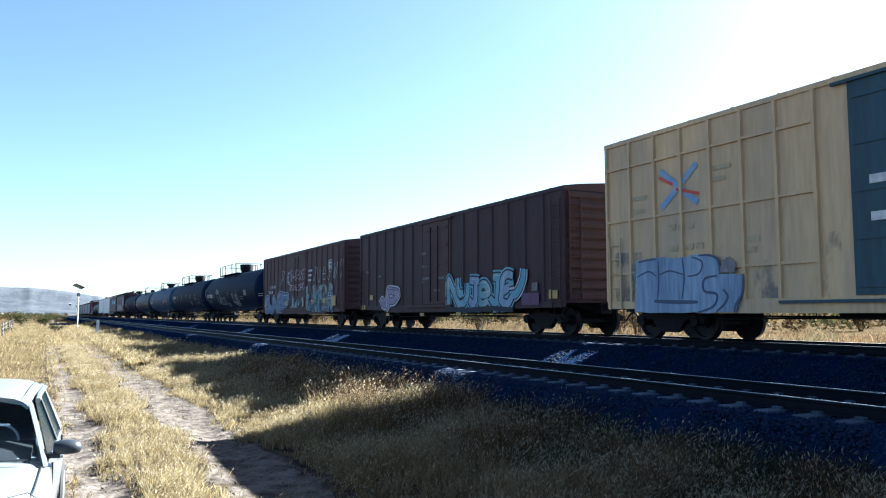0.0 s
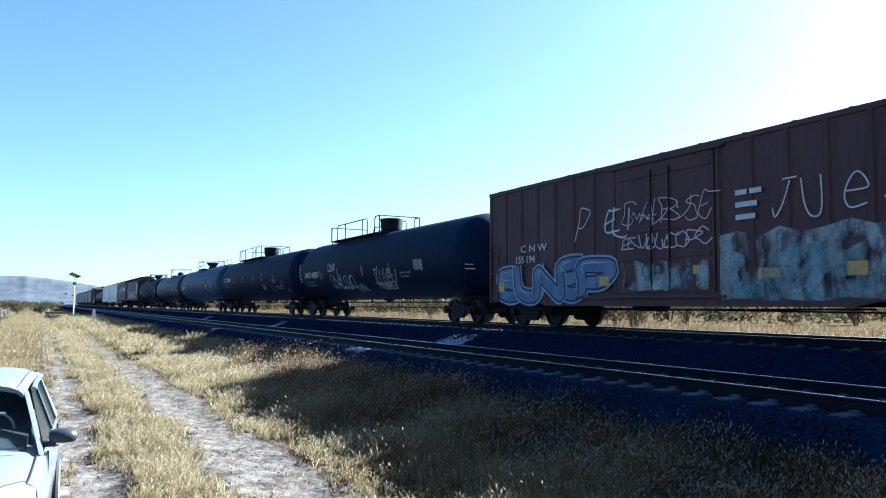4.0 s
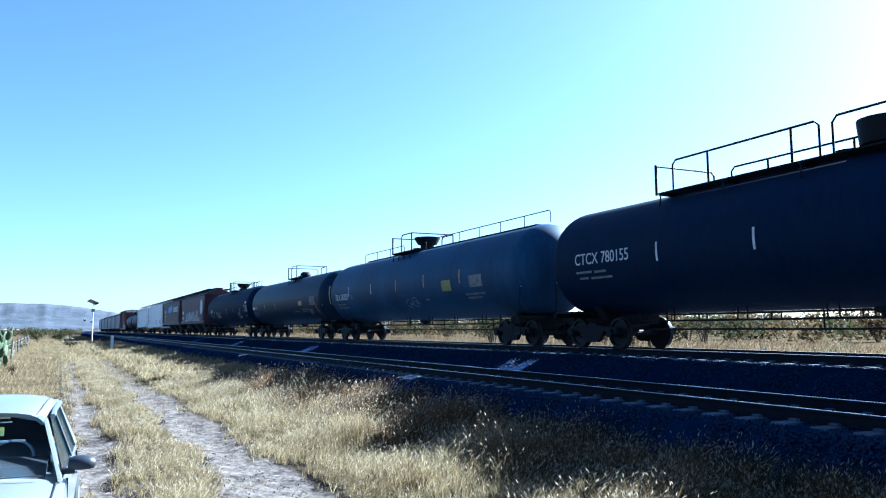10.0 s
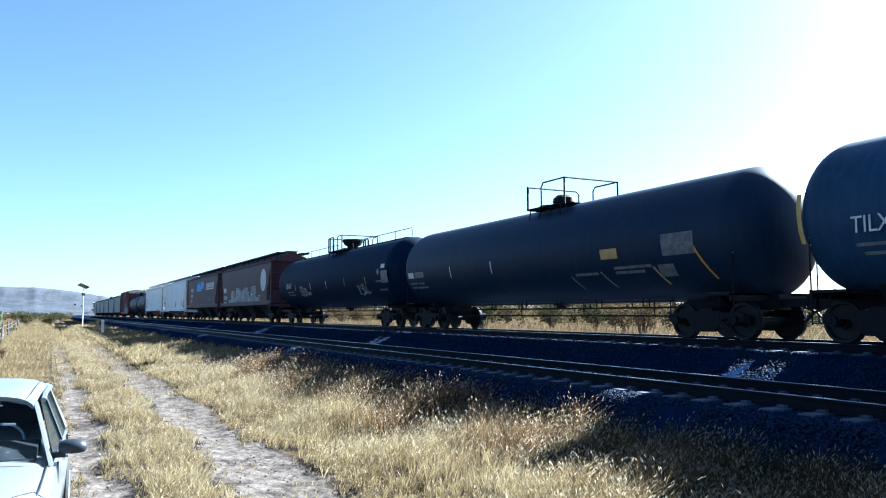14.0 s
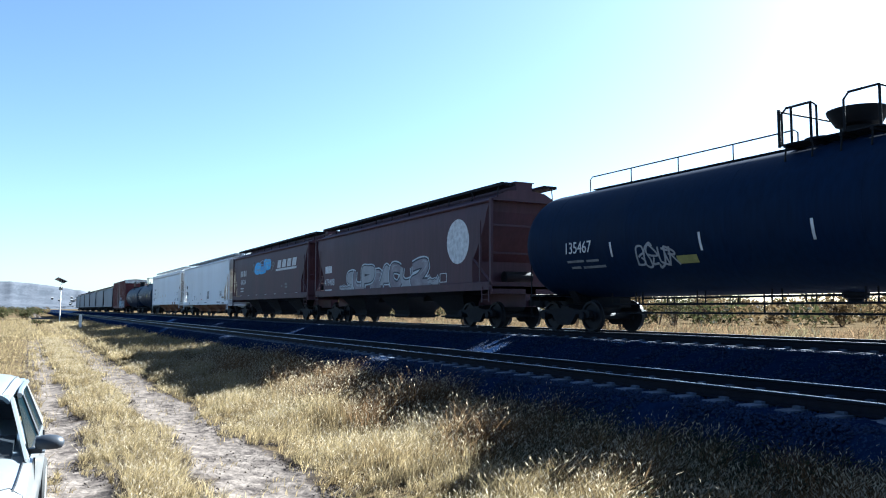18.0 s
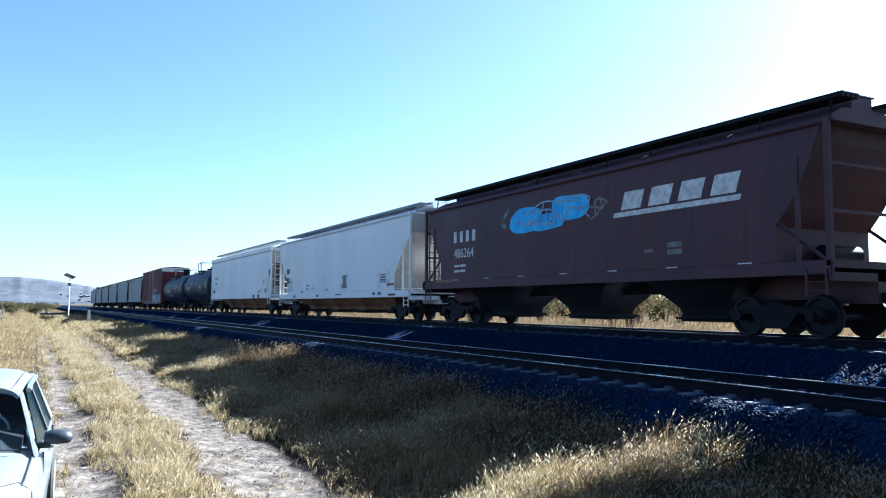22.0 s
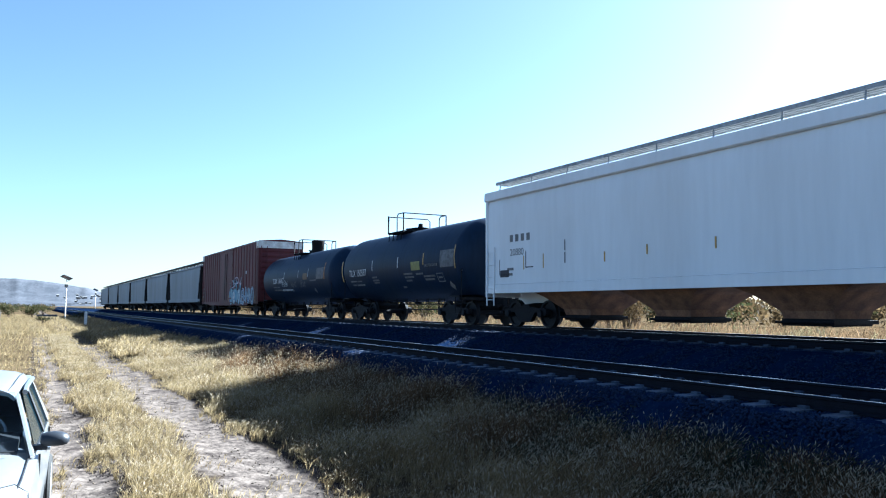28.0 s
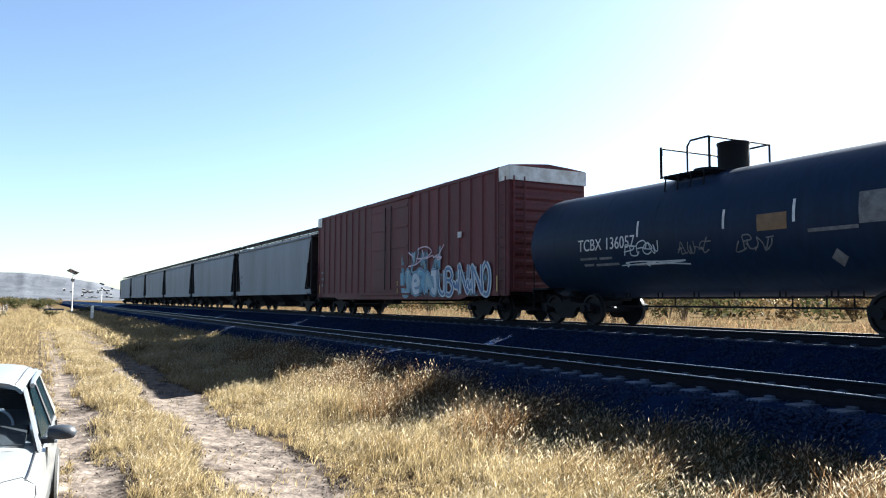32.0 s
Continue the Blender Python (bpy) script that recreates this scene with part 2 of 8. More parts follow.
# Shade under the wagons is put into these two steels as near-black blue.
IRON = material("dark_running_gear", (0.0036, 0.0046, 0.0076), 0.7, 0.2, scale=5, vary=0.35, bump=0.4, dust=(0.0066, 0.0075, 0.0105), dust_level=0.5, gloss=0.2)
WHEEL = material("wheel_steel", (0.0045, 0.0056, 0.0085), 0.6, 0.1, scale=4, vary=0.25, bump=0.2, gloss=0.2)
# Blue skylight on the shaded flanks is put into the tank paints.
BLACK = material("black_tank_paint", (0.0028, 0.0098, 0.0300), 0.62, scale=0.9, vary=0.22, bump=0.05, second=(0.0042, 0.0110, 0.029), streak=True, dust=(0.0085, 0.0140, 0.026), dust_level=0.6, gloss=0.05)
# This black is lighter: the lens veil at middle distance, put into the paint.
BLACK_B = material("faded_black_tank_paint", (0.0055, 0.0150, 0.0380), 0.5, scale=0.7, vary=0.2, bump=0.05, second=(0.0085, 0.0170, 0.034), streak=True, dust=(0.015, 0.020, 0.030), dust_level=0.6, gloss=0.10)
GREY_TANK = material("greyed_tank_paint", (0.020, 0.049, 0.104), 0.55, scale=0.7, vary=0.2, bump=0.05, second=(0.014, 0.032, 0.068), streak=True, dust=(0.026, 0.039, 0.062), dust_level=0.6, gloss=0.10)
BROWN = material("brown_boxcar_paint", (0.036, 0.0165, 0.020), 0.65, scale=1.2, vary=0.3, bump=0.12, second=(0.021, 0.0115, 0.016), streak=True, dust=(0.045, 0.033, 0.034), dust_level=0.62)
BROWN_B = material("faded_oxide_paint", (0.056, 0.0235, 0.027), 0.65, scale=1.0, vary=0.26, bump=0.12, second=(0.036, 0.019, 0.024), streak=True, dust=(0.070, 0.054, 0.054), dust_level=0.6)
RED = material("red_boxcar_paint", (0.092, 0.0165, 0.020), 0.6, scale=1.2, vary=0.2, bump=0.1, second=(0.058, 0.0165, 0.017), streak=True, dust=(0.077, 0.048, 0.042), dust_level=0.62)
HOPPER_RED = material("mineral_red_hopper_paint", (0.050, 0.0185, 0.027), 0.6, scale=0.7, vary=0.22, bump=0.08, second=(0.035, 0.0165, 0.025), streak=True, dust=(0.056, 0.043, 0.050), dust_level=0.62)
YELLOW = material("dusty_yellow_paint", (0.50, 0.35, 0.195), 0.6, scale=0.9, vary=0.15, bump=0.1, second=(0.39, 0.285, 0.18), streak=True, dust=(0.29, 0.24, 0.195), dust_level=0.54)
TEAL = material("dark_teal_door_paint", (0.024, 0.056, 0.080), 0.55, scale=1, vary=0.2, bump=0.08, streak=True)
WHITE_HOP = material("light_grey_hopper_paint", (0.62, 0.635, 0.65), 0.55, scale=0.5, vary=0.04, bump=0.05, second=(0.56, 0.565, 0.57), streak=True, dust=(0.44, 0.42, 0.40), dust_level=0.64)
TAN_HOP = material("grey_hopper_paint", (0.185, 0.205, 0.230), 0.6, scale=0.6, vary=0.12, bump=0.06, second=(0.145, 0.155, 0.168), streak=True, dust=(0.13, 0.125, 0.118), dust_level=0.62)
WALK_GREY = material("weathered_walkway_steel", (0.30, 0.315, 0.33), 0.7, 0.2, scale=6, vary=0.2, bump=0.1, second=(0.19, 0.195, 0.20))
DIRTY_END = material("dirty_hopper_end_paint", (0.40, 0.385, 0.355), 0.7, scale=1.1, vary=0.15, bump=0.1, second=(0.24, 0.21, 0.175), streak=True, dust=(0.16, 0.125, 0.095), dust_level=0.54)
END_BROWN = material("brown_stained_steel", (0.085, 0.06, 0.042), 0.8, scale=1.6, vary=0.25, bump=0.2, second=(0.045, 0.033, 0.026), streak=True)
RUST = material("rusted_steel", (0.24, 0.125, 0.065), 0.85, 0.1, scale=2.5, vary=0.3, bump=0.4, second=(0.11, 0.06, 0.04))
GALV = material("galvanised_steel", (0.42, 0.43, 0.44), 0.45, 0.8, scale=6, vary=0.15, bump=0.05)
ROOF_WHITE = material("white_end_cap_paint", (0.66, 0.65, 0.62), 0.6, scale=3, vary=0.15, bump=0.1, second=(0.45, 0.42, 0.38))
INK_WHITE = material("white_lettering", (0.525, 0.532, 0.540), 0.6, scale=6, vary=0.15, bump=0, second=(0.338, 0.338, 0.345))
INK_BLACK = material("black_lettering", (0.04, 0.04, 0.05), 0.6, scale=6, vary=0.15, bump=0)
INK_GREY = material("worn_lettering", (0.165, 0.165, 0.165), 0.7, scale=6, vary=0.25, bump=0, second=(0.10, 0.10, 0.105))
MARK_YELLOW = material("yellow_reflector", (0.42, 0.26, 0.06), 0.5, scale=6, vary=0.2, bump=0, second=(0.28, 0.20, 0.09))
SPRAY_WHITE = material("white_spray_paint", (0.422, 0.448, 0.474), 0.6, scale=3, vary=0.15, bump=0, second=(0.307, 0.352, 0.384))
SPRAY_BLUE = material("pale_blue_spray_paint", (0.105, 0.229, 0.295), 0.6, scale=2, vary=0.2, bump=0, second=(0.214, 0.295, 0.324))
SPRAY_DEEP = material("bright_blue_spray_paint", (0.05, 0.28, 0.62), 0.6, scale=2, vary=0.2, bump=0, second=(0.10, 0.42, 0.70))
SPRAY_GREY = material("silver_spray_paint", (0.238, 0.245, 0.266), 0.5, scale=2, vary=0.2, bump=0)
SPRAY_RED = material("red_spray_paint", (0.5, 0.07, 0.06), 0.6, scale=3, vary=0.2, bump=0)
SPRAY_PINK = material("pink_grey_spray_paint", (0.48, 0.36, 0.42), 0.6, scale=3, vary=0.2, bump=0)

INK_FAINT = material("faint_stencil_paint", (0.13, 0.13, 0.135), 0.7, scale=7, vary=0.3, bump=0, second=(0.07, 0.07, 0.075))
INK_TAN = material("worn_dark_stencil_on_yellow", (0.36, 0.29, 0.19), 0.7, scale=7, vary=0.25, bump=0)
MARK_BROWN = material("dull_brown_panel_paint", (0.15, 0.09, 0.045), 0.6, scale=6, vary=0.25, bump=0)
MARK_OLIVE = material("olive_yellow_panel_paint", (0.22, 0.21, 0.07), 0.6, scale=6, vary=0.25, bump=0)
MARK_ORANGE = material("orange_reflector", (0.50, 0.22, 0.03), 0.5, scale=6, vary=0.2, bump=0)
SPRAY_LILAC = material("lilac_spray_paint", (0.16, 0.13, 0.22), 0.6, scale=3, vary=0.25, bump=0, second=(0.28, 0.26, 0.32))
SPRAY_STEEL = material("steel_blue_spray_paint", (0.20, 0.265, 0.37), 0.6, scale=1.1, vary=0.3, bump=0, second=(0.135, 0.19, 0.30), streak=True)
SPRAY_SLATE = material("slate_blue_spray_outline", (0.05, 0.075, 0.13), 0.6, scale=3, vary=0.2, bump=0)
SPRAY_NAVY = material("navy_blue_spray_paint", (0.05, 0.09, 0.20), 0.6, scale=2, vary=0.25, bump=0, second=(0.10, 0.15, 0.24))
SPRAY_VIOLET = material("dull_violet_spray_paint", (0.09, 0.045, 0.10), 0.6, scale=3, vary=0.2, bump=0)
SPRAY_BLUE_MID = material("faded_mid_blue_paint", (0.13, 0.24, 0.42), 0.6, scale=5, vary=0.25, bump=0, second=(0.24, 0.30, 0.40))
SPRAY_MAUVE = material("grey_mauve_spray_paint", (0.20, 0.185, 0.205), 0.6, scale=2, vary=0.3, bump=0, second=(0.125, 0.105, 0.125))
SPRAY_CYAN = material("light_blue_spray_fill", (0.10, 0.235, 0.33), 0.6, scale=2, vary=0.25, bump=0, second=(0.17, 0.31, 0.38))
SPRAY_INK = material("blue_black_spray_line", (0.008, 0.013, 0.028), 0.6, scale=3, vary=0.2, bump=0)
WORN_WHITE = worn("flaking_white_overspray", (0.27, 0.31, 0.33), 0.50, 1.7, (0.16, 0.18, 0.19))
WORN_BLUE = worn("flaking_blue_overspray", (0.10, 0.20, 0.26), 0.53, 1.4, (0.20, 0.27, 0.30))
WORN_RUST = worn("thin_rust_streaks", (0.11, 0.055, 0.035), 0.60, 1.2, (0.07, 0.04, 0.03))
WORN_GREY = worn("rubbed_grey_grime", (0.20, 0.195, 0.19), 0.60, 0.9, (0.14, 0.13, 0.125))
CAR_PAINT = material("silver_white_car_paint", (0.1617, 0.172, 0.1823), 0.3, 0.2, scale=2, vary=0.04, bump=0, coat=0.6)
CAR_BLACK = material("black_car_plastic", (0.02, 0.021, 0.024), 0.5, scale=8, vary=0.2, bump=0.1)
CAR_GREY = material("dark_grey_mirror_cap", (0.022, 0.026, 0.034), 0.4, scale=8, vary=0.1, bump=0)
TRIM_GREY = material("grey_wheel_trim", (0.16, 0.18, 0.21), 0.4, scale=8, vary=0.1, bump=0)
CABIN = material("cabin_trim", (0.02, 0.02, 0.022), 0.8, scale=8, vary=0.2, bump=0.1)
RUBBER = material("tyre_rubber", (0.02, 0.02, 0.02), 0.85, scale=12, vary=0.2, bump=0.2)
ALLOY = material("wheel_alloy", (0.45, 0.46, 0.48), 0.35, 0.9, scale=6, vary=0.1, bump=0)
LAMP_CLEAR = material("headlight_lens", (0.22, 0.245, 0.25), 0.15, 0.2, scale=9, vary=0.2, bump=0, coat=0.8, second=(0.36, 0.37, 0.36))
CARD = material("green_yellow_card", (0.55, 0.60, 0.16), 0.7, scale=9, vary=0.15, bump=0)
WINDOW = glass("tinted_car_glass", (0.30, 0.42, 0.55))
DARK_GLASS = material("dark_privacy_glass", (0.004, 0.010, 0.014), 0.15, scale=3, vary=0.1, bump=0, gloss=0.12)
POLE_WHITE = material("white_pole_paint", (0.72, 0.72, 0.70), 0.5, scale=5, vary=0.12, bump=0.05, second=(0.5, 0.48, 0.45))
PANEL = material("solar_cells", (0.012, 0.018, 0.045), 0.2, 0.2, scale=8, vary=0.2, bump=0, coat=0.6)
POST_WOOD = material("grey_fence_wood", (0.085, 0.072, 0.060), 0.9, scale=10, vary=0.3, bump=0.5, each=0.2)

# ---- mesh helpers ----
def add_box(bm, x0, x1, y0, y1, z0, z1):
    v = [bm.verts.new((x, y, z)) for x in (x0, x1) for y in (y0, y1) for z in (z0, z1)]
    for f in ((0, 1, 3, 2), (4, 6, 7, 5), (0, 4, 5, 1), (2, 3, 7, 6), (0, 2, 6, 4), (1, 5, 7, 3)):
        bm.faces.new([v[i] for i in f])


def add_prism(bm, outline, axis, a, b):
    """The outline (pairs) pushed along an axis from a to b."""
    def at(p, h):
        return {"x": (h, p[0], p[1]), "y": (p[0], h, p[1]), "z": (p[0], p[1], h)}[axis]
    lo, hi = [bm.verts.new(at(p, a)) for p in outline], [bm.verts.new(at(p, b)) for p in outline]
    k = len(outline)
    for i in range(k):
        bm.faces.new((lo[i], lo[(i + 1) % k], hi[(i + 1) % k], hi[i]))
    bm.faces.new(lo)
    bm.faces.new(hi[::-1])


def add_tube(bm, points, r, n=6, close=True):
    """A round bar along a chain of points."""
    rings = []
    pts = [Vector(p) for p in points]
    for i, p in enumerate(pts):
        d = (pts[min(i + 1, len(pts) - 1)] - pts[max(i - 1, 0)]).normalized()
        u = d.cross(Vector((0, 0, 1)) if abs(d.z) < 0.9 else Vector((1, 0, 0))).normalized()
        w = d.cross(u)
        rr = r[i] if isinstance(r, (list, tuple)) else r
        rings.append([bm.verts.new(p + (u * math.cos(a) + w * math.sin(a)) * rr) for a in (2 * math.pi * k / n for k in range(n))])
    for a, b in zip(rings, rings[1:]):
        for k in range(n):
            bm.faces.new((a[k], a[(k + 1) % n], b[(k + 1) % n], b[k]))
    if close:
        bm.faces.new(rings[0][::-1])
        bm.faces.new(rings[-1])


def add_lathe(bm, profile, axis="y", n=32):
    """A profile of (along, radius) spun about an axis through the origin."""
    rings = []
    for a, r in profile:
        ring = []
        for k in range(n):
            c, s = r * math.cos(2 * math.pi * k / n), r * math.sin(2 * math.pi * k / n)
            ring.append(bm.verts.new({"y": (c, a, s), "x": (a, c, s), "z": (c, s, a)}[axis]))
        rings.append(ring)
    for a, b in zip(rings, rings[1:]):
        for k in range(n):
            bm.faces.new((a[k], a[(k + 1) % n], b[(k + 1) % n], b[k]))
    bm.faces.new(rings[0][::-1])
    bm.faces.new(rings[-1])


def mesh_of(bm, name, mat, smooth=False, angle=0.6):
    bmesh.ops.recalc_face_normals(bm, faces=bm.faces)
    me = bpy.data.meshes.new(name)
    if smooth:
        for f in bm.faces:
            f.smooth = True
        for e in bm.edges:
            if len(e.link_faces) == 2 and e.calc_face_angle(0) > angle:
                e.smooth = False
    bm.to_mesh(me)
    bm.free()
    me.materials.append(mat)
    return me


def part(name, bm, mat, parent=None, label="", at=None, smooth=False, soften=0.0):
    """Links a bmesh, or a mesh made before, as one object under a thing or a part."""
    if isinstance(bm, bpy.types.Mesh):
        me = bm
    else:
        if soften:
            bmesh.ops.bevel(bm, geom=list(bm.edges), offset=soften, segments=2, affect="EDGES", clamp_overlap=True)
        me = mesh_of(bm, name, mat, smooth)
    ob = new(name, me)
    if parent is not None:
        ob.parent = parent
    if at is not None:
        ob.matrix_basis = at if isinstance(at, Matrix) else Matrix.Translation(at)
    return tagged(ob, label)


CACHE = {}


def shared(key, build, mat, smooth=False):
    """A mesh that alike pieces share."""
    if key not in CACHE:
        bm = bmesh.new()
        build(bm)
        CACHE[key] = mesh_of(bm, key.split(":")[0], mat, smooth)
    return CACHE[key]


def thing(name, label, category, group="", at=None, kind=""):
    ob = new(name)
    ob.empty_display_size = 0.3
    if at is not None:
        ob.matrix_basis = at if isinstance(at, Matrix) else Matrix.Translation(at)
    return tagged(ob, label, category, group, kind)


def soup(name, verts, tris, mat, smooth=False, mats=None, index=None):
    """A mesh from arrays of corners and triangles."""
    me = bpy.data.meshes.new(name)
    me.vertices.add(len(verts))
    me.vertices.foreach_set("co", np.asarray(verts, dtype=np.float32).ravel())
    me.loops.add(len(tris) * 3)
    me.loops.foreach_set("vertex_index", np.asarray(tris, dtype=np.int32).ravel())
    me.polygons.add(len(tris))
    me.polygons.foreach_set("loop_start", np.arange(0, len(tris) * 3, 3, dtype=np.int32))
    for m in mats or [mat]:
        me.materials.append(m)
    if index is not None:
        me.polygons.foreach_set("material_index", np.asarray(index, dtype=np.int32))
    me.update(calc_edges=True)
    return me


# ---- the lie of the land ----
RAIL_Z, SIDING_Z = 1.54, 1.05          # tops of the rails: the train's track, and the empty track before it
TRACK_X, SIDING_X = 14.4, 9.62


def land(x, y):
    """Height of the soil, without the ballast."""
    h = np.interp(x, [-400, -30, -6, 3.6, 5.5, 7.0, 8.2, 16.9, 18.4, 22, 60, 400], [-1, 0.3, 0.12, 0.0, 0.02, 0.12, 0.35, 0.9, 0.62, 0.7, 0.9, 1.5])
    rut = -0.07 * (np.exp(-((x - 0.6) / 0.3) ** 2) + np.exp(-((x - 2.65) / 0.5) ** 2))
    near = np.clip(1 - np.abs(y) / 400, 0, 1)
    return h + rut * near + 0.035 * np.sin(x * 1.7 + y * 0.31) * np.sin(y * 0.47 + 1.3) * near


def build_ground():
    xs = np.concatenate([[-4500, -2500, -1200, -600, -300, -150, -80, -50], np.arange(-36, -8, 2.0), np.arange(-8, 9, 0.25), np.arange(9, 40, 1.5), [45, 60, 80, 120, 200, 400, 800, 1600, 3000, 4500]])
    ys = np.concatenate([[-4500, -1500, -500, -200, -80, -40], np.arange(-30, 90, 0.6), np.arange(90, 200, 4.0), [220, 260, 320, 400, 520, 700, 1000, 1500, 2200, 3200, 4600]])
    gx, gy = np.meshgrid(xs, ys, indexing="ij")
    gz = land(gx, gy)
    rng = np.random.default_rng(5)
    gz = gz + rng.normal(0, 0.012, gz.shape) * (np.abs(gy) < 100)
    nx, ny = gx.shape
    i = np.arange(nx * ny).reshape(nx, ny)
    a, b, c, d = i[:-1, :-1].ravel(), i[1:, :-1].ravel(), i[1:, 1:].ravel(), i[:-1, 1:].ravel()
    me = soup("ground", np.stack([gx, gy, gz], -1).reshape(-1, 3), np.concatenate([np.stack([a, b, c], 1), np.stack([a, c, d], 1)]), GROUND)
    me.polygons.foreach_set("use_smooth", np.ones(len(me.polygons), dtype=bool))
    tagged(new("ground", me), "dry grassy soil with two bare dusty wheel ruts", "ground", kind="structure")


def build_bed():
    """The ballast bed that carries both tracks, a step between them."""
    xs = np.array([7.2, 7.5, 8.15, 8.35, 9.0, 10.3, 11.0, 11.35, 12.35, 12.9, 13.6, 15.2, 16.0, 17.4])
    zs = np.array([0.05, 0.30, 0.80, 0.845, 0.84, 0.84, 0.845, 0.84, 1.20, 1.335, 1.33, 1.33, 1.335, 0.60])
    ys = np.concatenate([np.arange(-60, 80, 0.35), np.arange(80, 520, 4.0)])
    gx, gy = np.meshgrid(xs, ys, indexing="ij")
    rng = np.random.default_rng(8)
    gz = np.repeat(zs[:, None], len(ys), 1) + rng.normal(0, 0.018, gx.shape)
    gx = gx + rng.normal(0, 0.05, gx.shape)
    i = np.arange(gx.size).reshape(gx.shape)
    a, b, c, d = i[:-1, :-1].ravel(), i[1:, :-1].ravel(), i[1:, 1:].ravel(), i[:-1, 1:].ravel()
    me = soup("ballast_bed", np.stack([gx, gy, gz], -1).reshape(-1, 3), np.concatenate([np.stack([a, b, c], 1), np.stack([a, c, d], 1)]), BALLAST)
    return tagged(new("ballast_bed", me), "crushed-stone ballast bed in shaded navy under two railway tracks", "ballast", kind="structure")


def rail_outline(w=0.036):
    return [(-0.07, 0), (0.07, 0), (0.07, 0.012), (0.012, 0.035), (0.012, 0.12), (w, 0.135), (w, 0.168), (-w, 0.168), (-w, 0.135), (-0.012, 0.12), (-0.012, 0.035), (-0.07, 0.012)]


def build_tracks():
    for name, x, z, label in (("siding_track", SIDING_X, SIDING_Z, "empty railway track on concrete sleepers"), ("main_track", TRACK_X, RAIL_Z, "railway track that carries the train")):
        t = thing(name, label, "railway track", kind="structure", at=(x, 0, z))
        for side in (-0.753, 0.753):
            bm = bmesh.new()
            add_prism(bm, rail_outline(), "y", -60, 520)
            bmesh.ops.translate(bm, verts=bm.verts, vec=(side, 0, -0.172))
            rail = part("rail", bm, RAIL, t)
            bm = bmesh.new()
            add_prism(bm, [(-0.030, 0), (0.030, 0), (0.026, 0.005), (-0.026, 0.005)], "y", -60, 520)
            bmesh.ops.translate(bm, verts=bm.verts, vec=(side, 0, -0.004))
            part("running_surface", bm, RAIL_TOP, rail, "worn bright rail head")
    return


build_ground()
bed = build_bed()
build_tracks()

# ---- distance ----
def build_hills():
    """A long flat-topped ridge, with a lower spur that falls away behind the train."""
    rng = np.random.default_rng(3)
    az = np.radians(np.concatenate([np.arange(-60, -14, 2.0), np.arange(-14, 8, 0.12), np.arange(8, 20, 1.0)]))
    top = np.interp(np.degrees(az), [-60, -30, -10, -4, -1.0, 0.6, 1.6, 2.4, 3.2, 4.2, 5.0, 6.5, 9, 20], [40, 70, 86, 88, 85, 79, 72, 66, 60, 46, 34, 26, 16, 8])
    top = top + np.interp(np.arange(len(az)) * 0.35, np.arange(120), rng.normal(0, 0.7, 120))
    verts, rows = [], ((2150, -3, 0.0), (2300, 0, 0.22), (2420, 0, 0.55), (2470, 0, 0.85), (2500, 0, 0.985), (2560, 0, 1.0), (2900, 0, 0.9), (3400, -4, 0.0))
    wob = np.interp(np.arange(len(az)) * 0.25, np.arange(160), rng.normal(0, 4, 160))
    for dist, z0, k in rows:
        d = dist + wob * (k < 0.99)
        verts.append(np.stack([np.sin(az) * d, np.cos(az) * d, z0 + 0.94 * top * k + rng.normal(0, 0.15, len(az)) * (0 < k < 0.9)], -1))
    v = np.concatenate(verts)
    i = np.arange(len(v)).reshape(len(rows), len(az))
    a, b, c, d = i[:-1, :-1].ravel(), i[:-1, 1:].ravel(), i[1:, 1:].ravel(), i[1:, :-1].ravel()
    me = soup("hill", v, np.concatenate([np.stack([a, b, c], 1), np.stack([a, c, d], 1)]), HILL)
    me.polygons.foreach_set("use_smooth", np.ones(len(me.polygons), dtype=bool))
    tagged(new("backdrop", me), "hazy blue-grey flat-topped ridge on the horizon", "hill", kind="structure")


build_hills()
# ---- the train: running gear ----
WHEEL_R = 0.42


def wheelset_mesh():
    def build(bm):
        for s in (-1, 1):
            prof = [(0.62, 0.10), (0.66, 0.13), (0.675, 0.32), (0.655, 0.36), (0.655, WHEEL_R + 0.028), (0.685, WHEEL_R + 0.028), (0.70, WHEEL_R), (0.79, WHEEL_R - 0.006), (0.79, 0.35), (0.735, 0.33), (0.725, 0.15), (0.77, 0.12), (0.78, 0.09)]
            add_lathe(bm, [(s * a, r) for a, r in prof], "x", 24)
        add_lathe(bm, [(-0.95, 0.07), (-0.80, 0.08), (-0.6, 0.085), (0.6, 0.085), (0.80, 0.08), (0.95, 0.07)], "x", 10)
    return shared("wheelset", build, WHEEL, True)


def side_frame_mesh():
    def build(bm):
        top = [(-1.12, 0.40), (-1.12, 0.56), (-0.96, 0.60), (-0.55, 0.60), (-0.36, 0.64), (0.36, 0.64), (0.55, 0.60), (0.96, 0.60), (1.12, 0.56), (1.12, 0.40), (0.96, 0.36), (0.70, 0.48), (0.55, 0.47),
               (0.34, 0.22), (0.22, 0.17), (-0.22, 0.17), (-0.34, 0.22), (-0.55, 0.47), (-0.70, 0.48), (-0.96, 0.36)]
        add_prism(bm, top, "x", -0.07, 0.07)
        for y in (-0.875, 0.875):
            add_prism(bm, [(y + 0.11 * math.cos(a), 0.43 + 0.11 * math.sin(a)) for a in np.linspace(0, 2 * math.pi, 10, endpoint=False)], "x", -0.14, 0.10)
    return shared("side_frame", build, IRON)


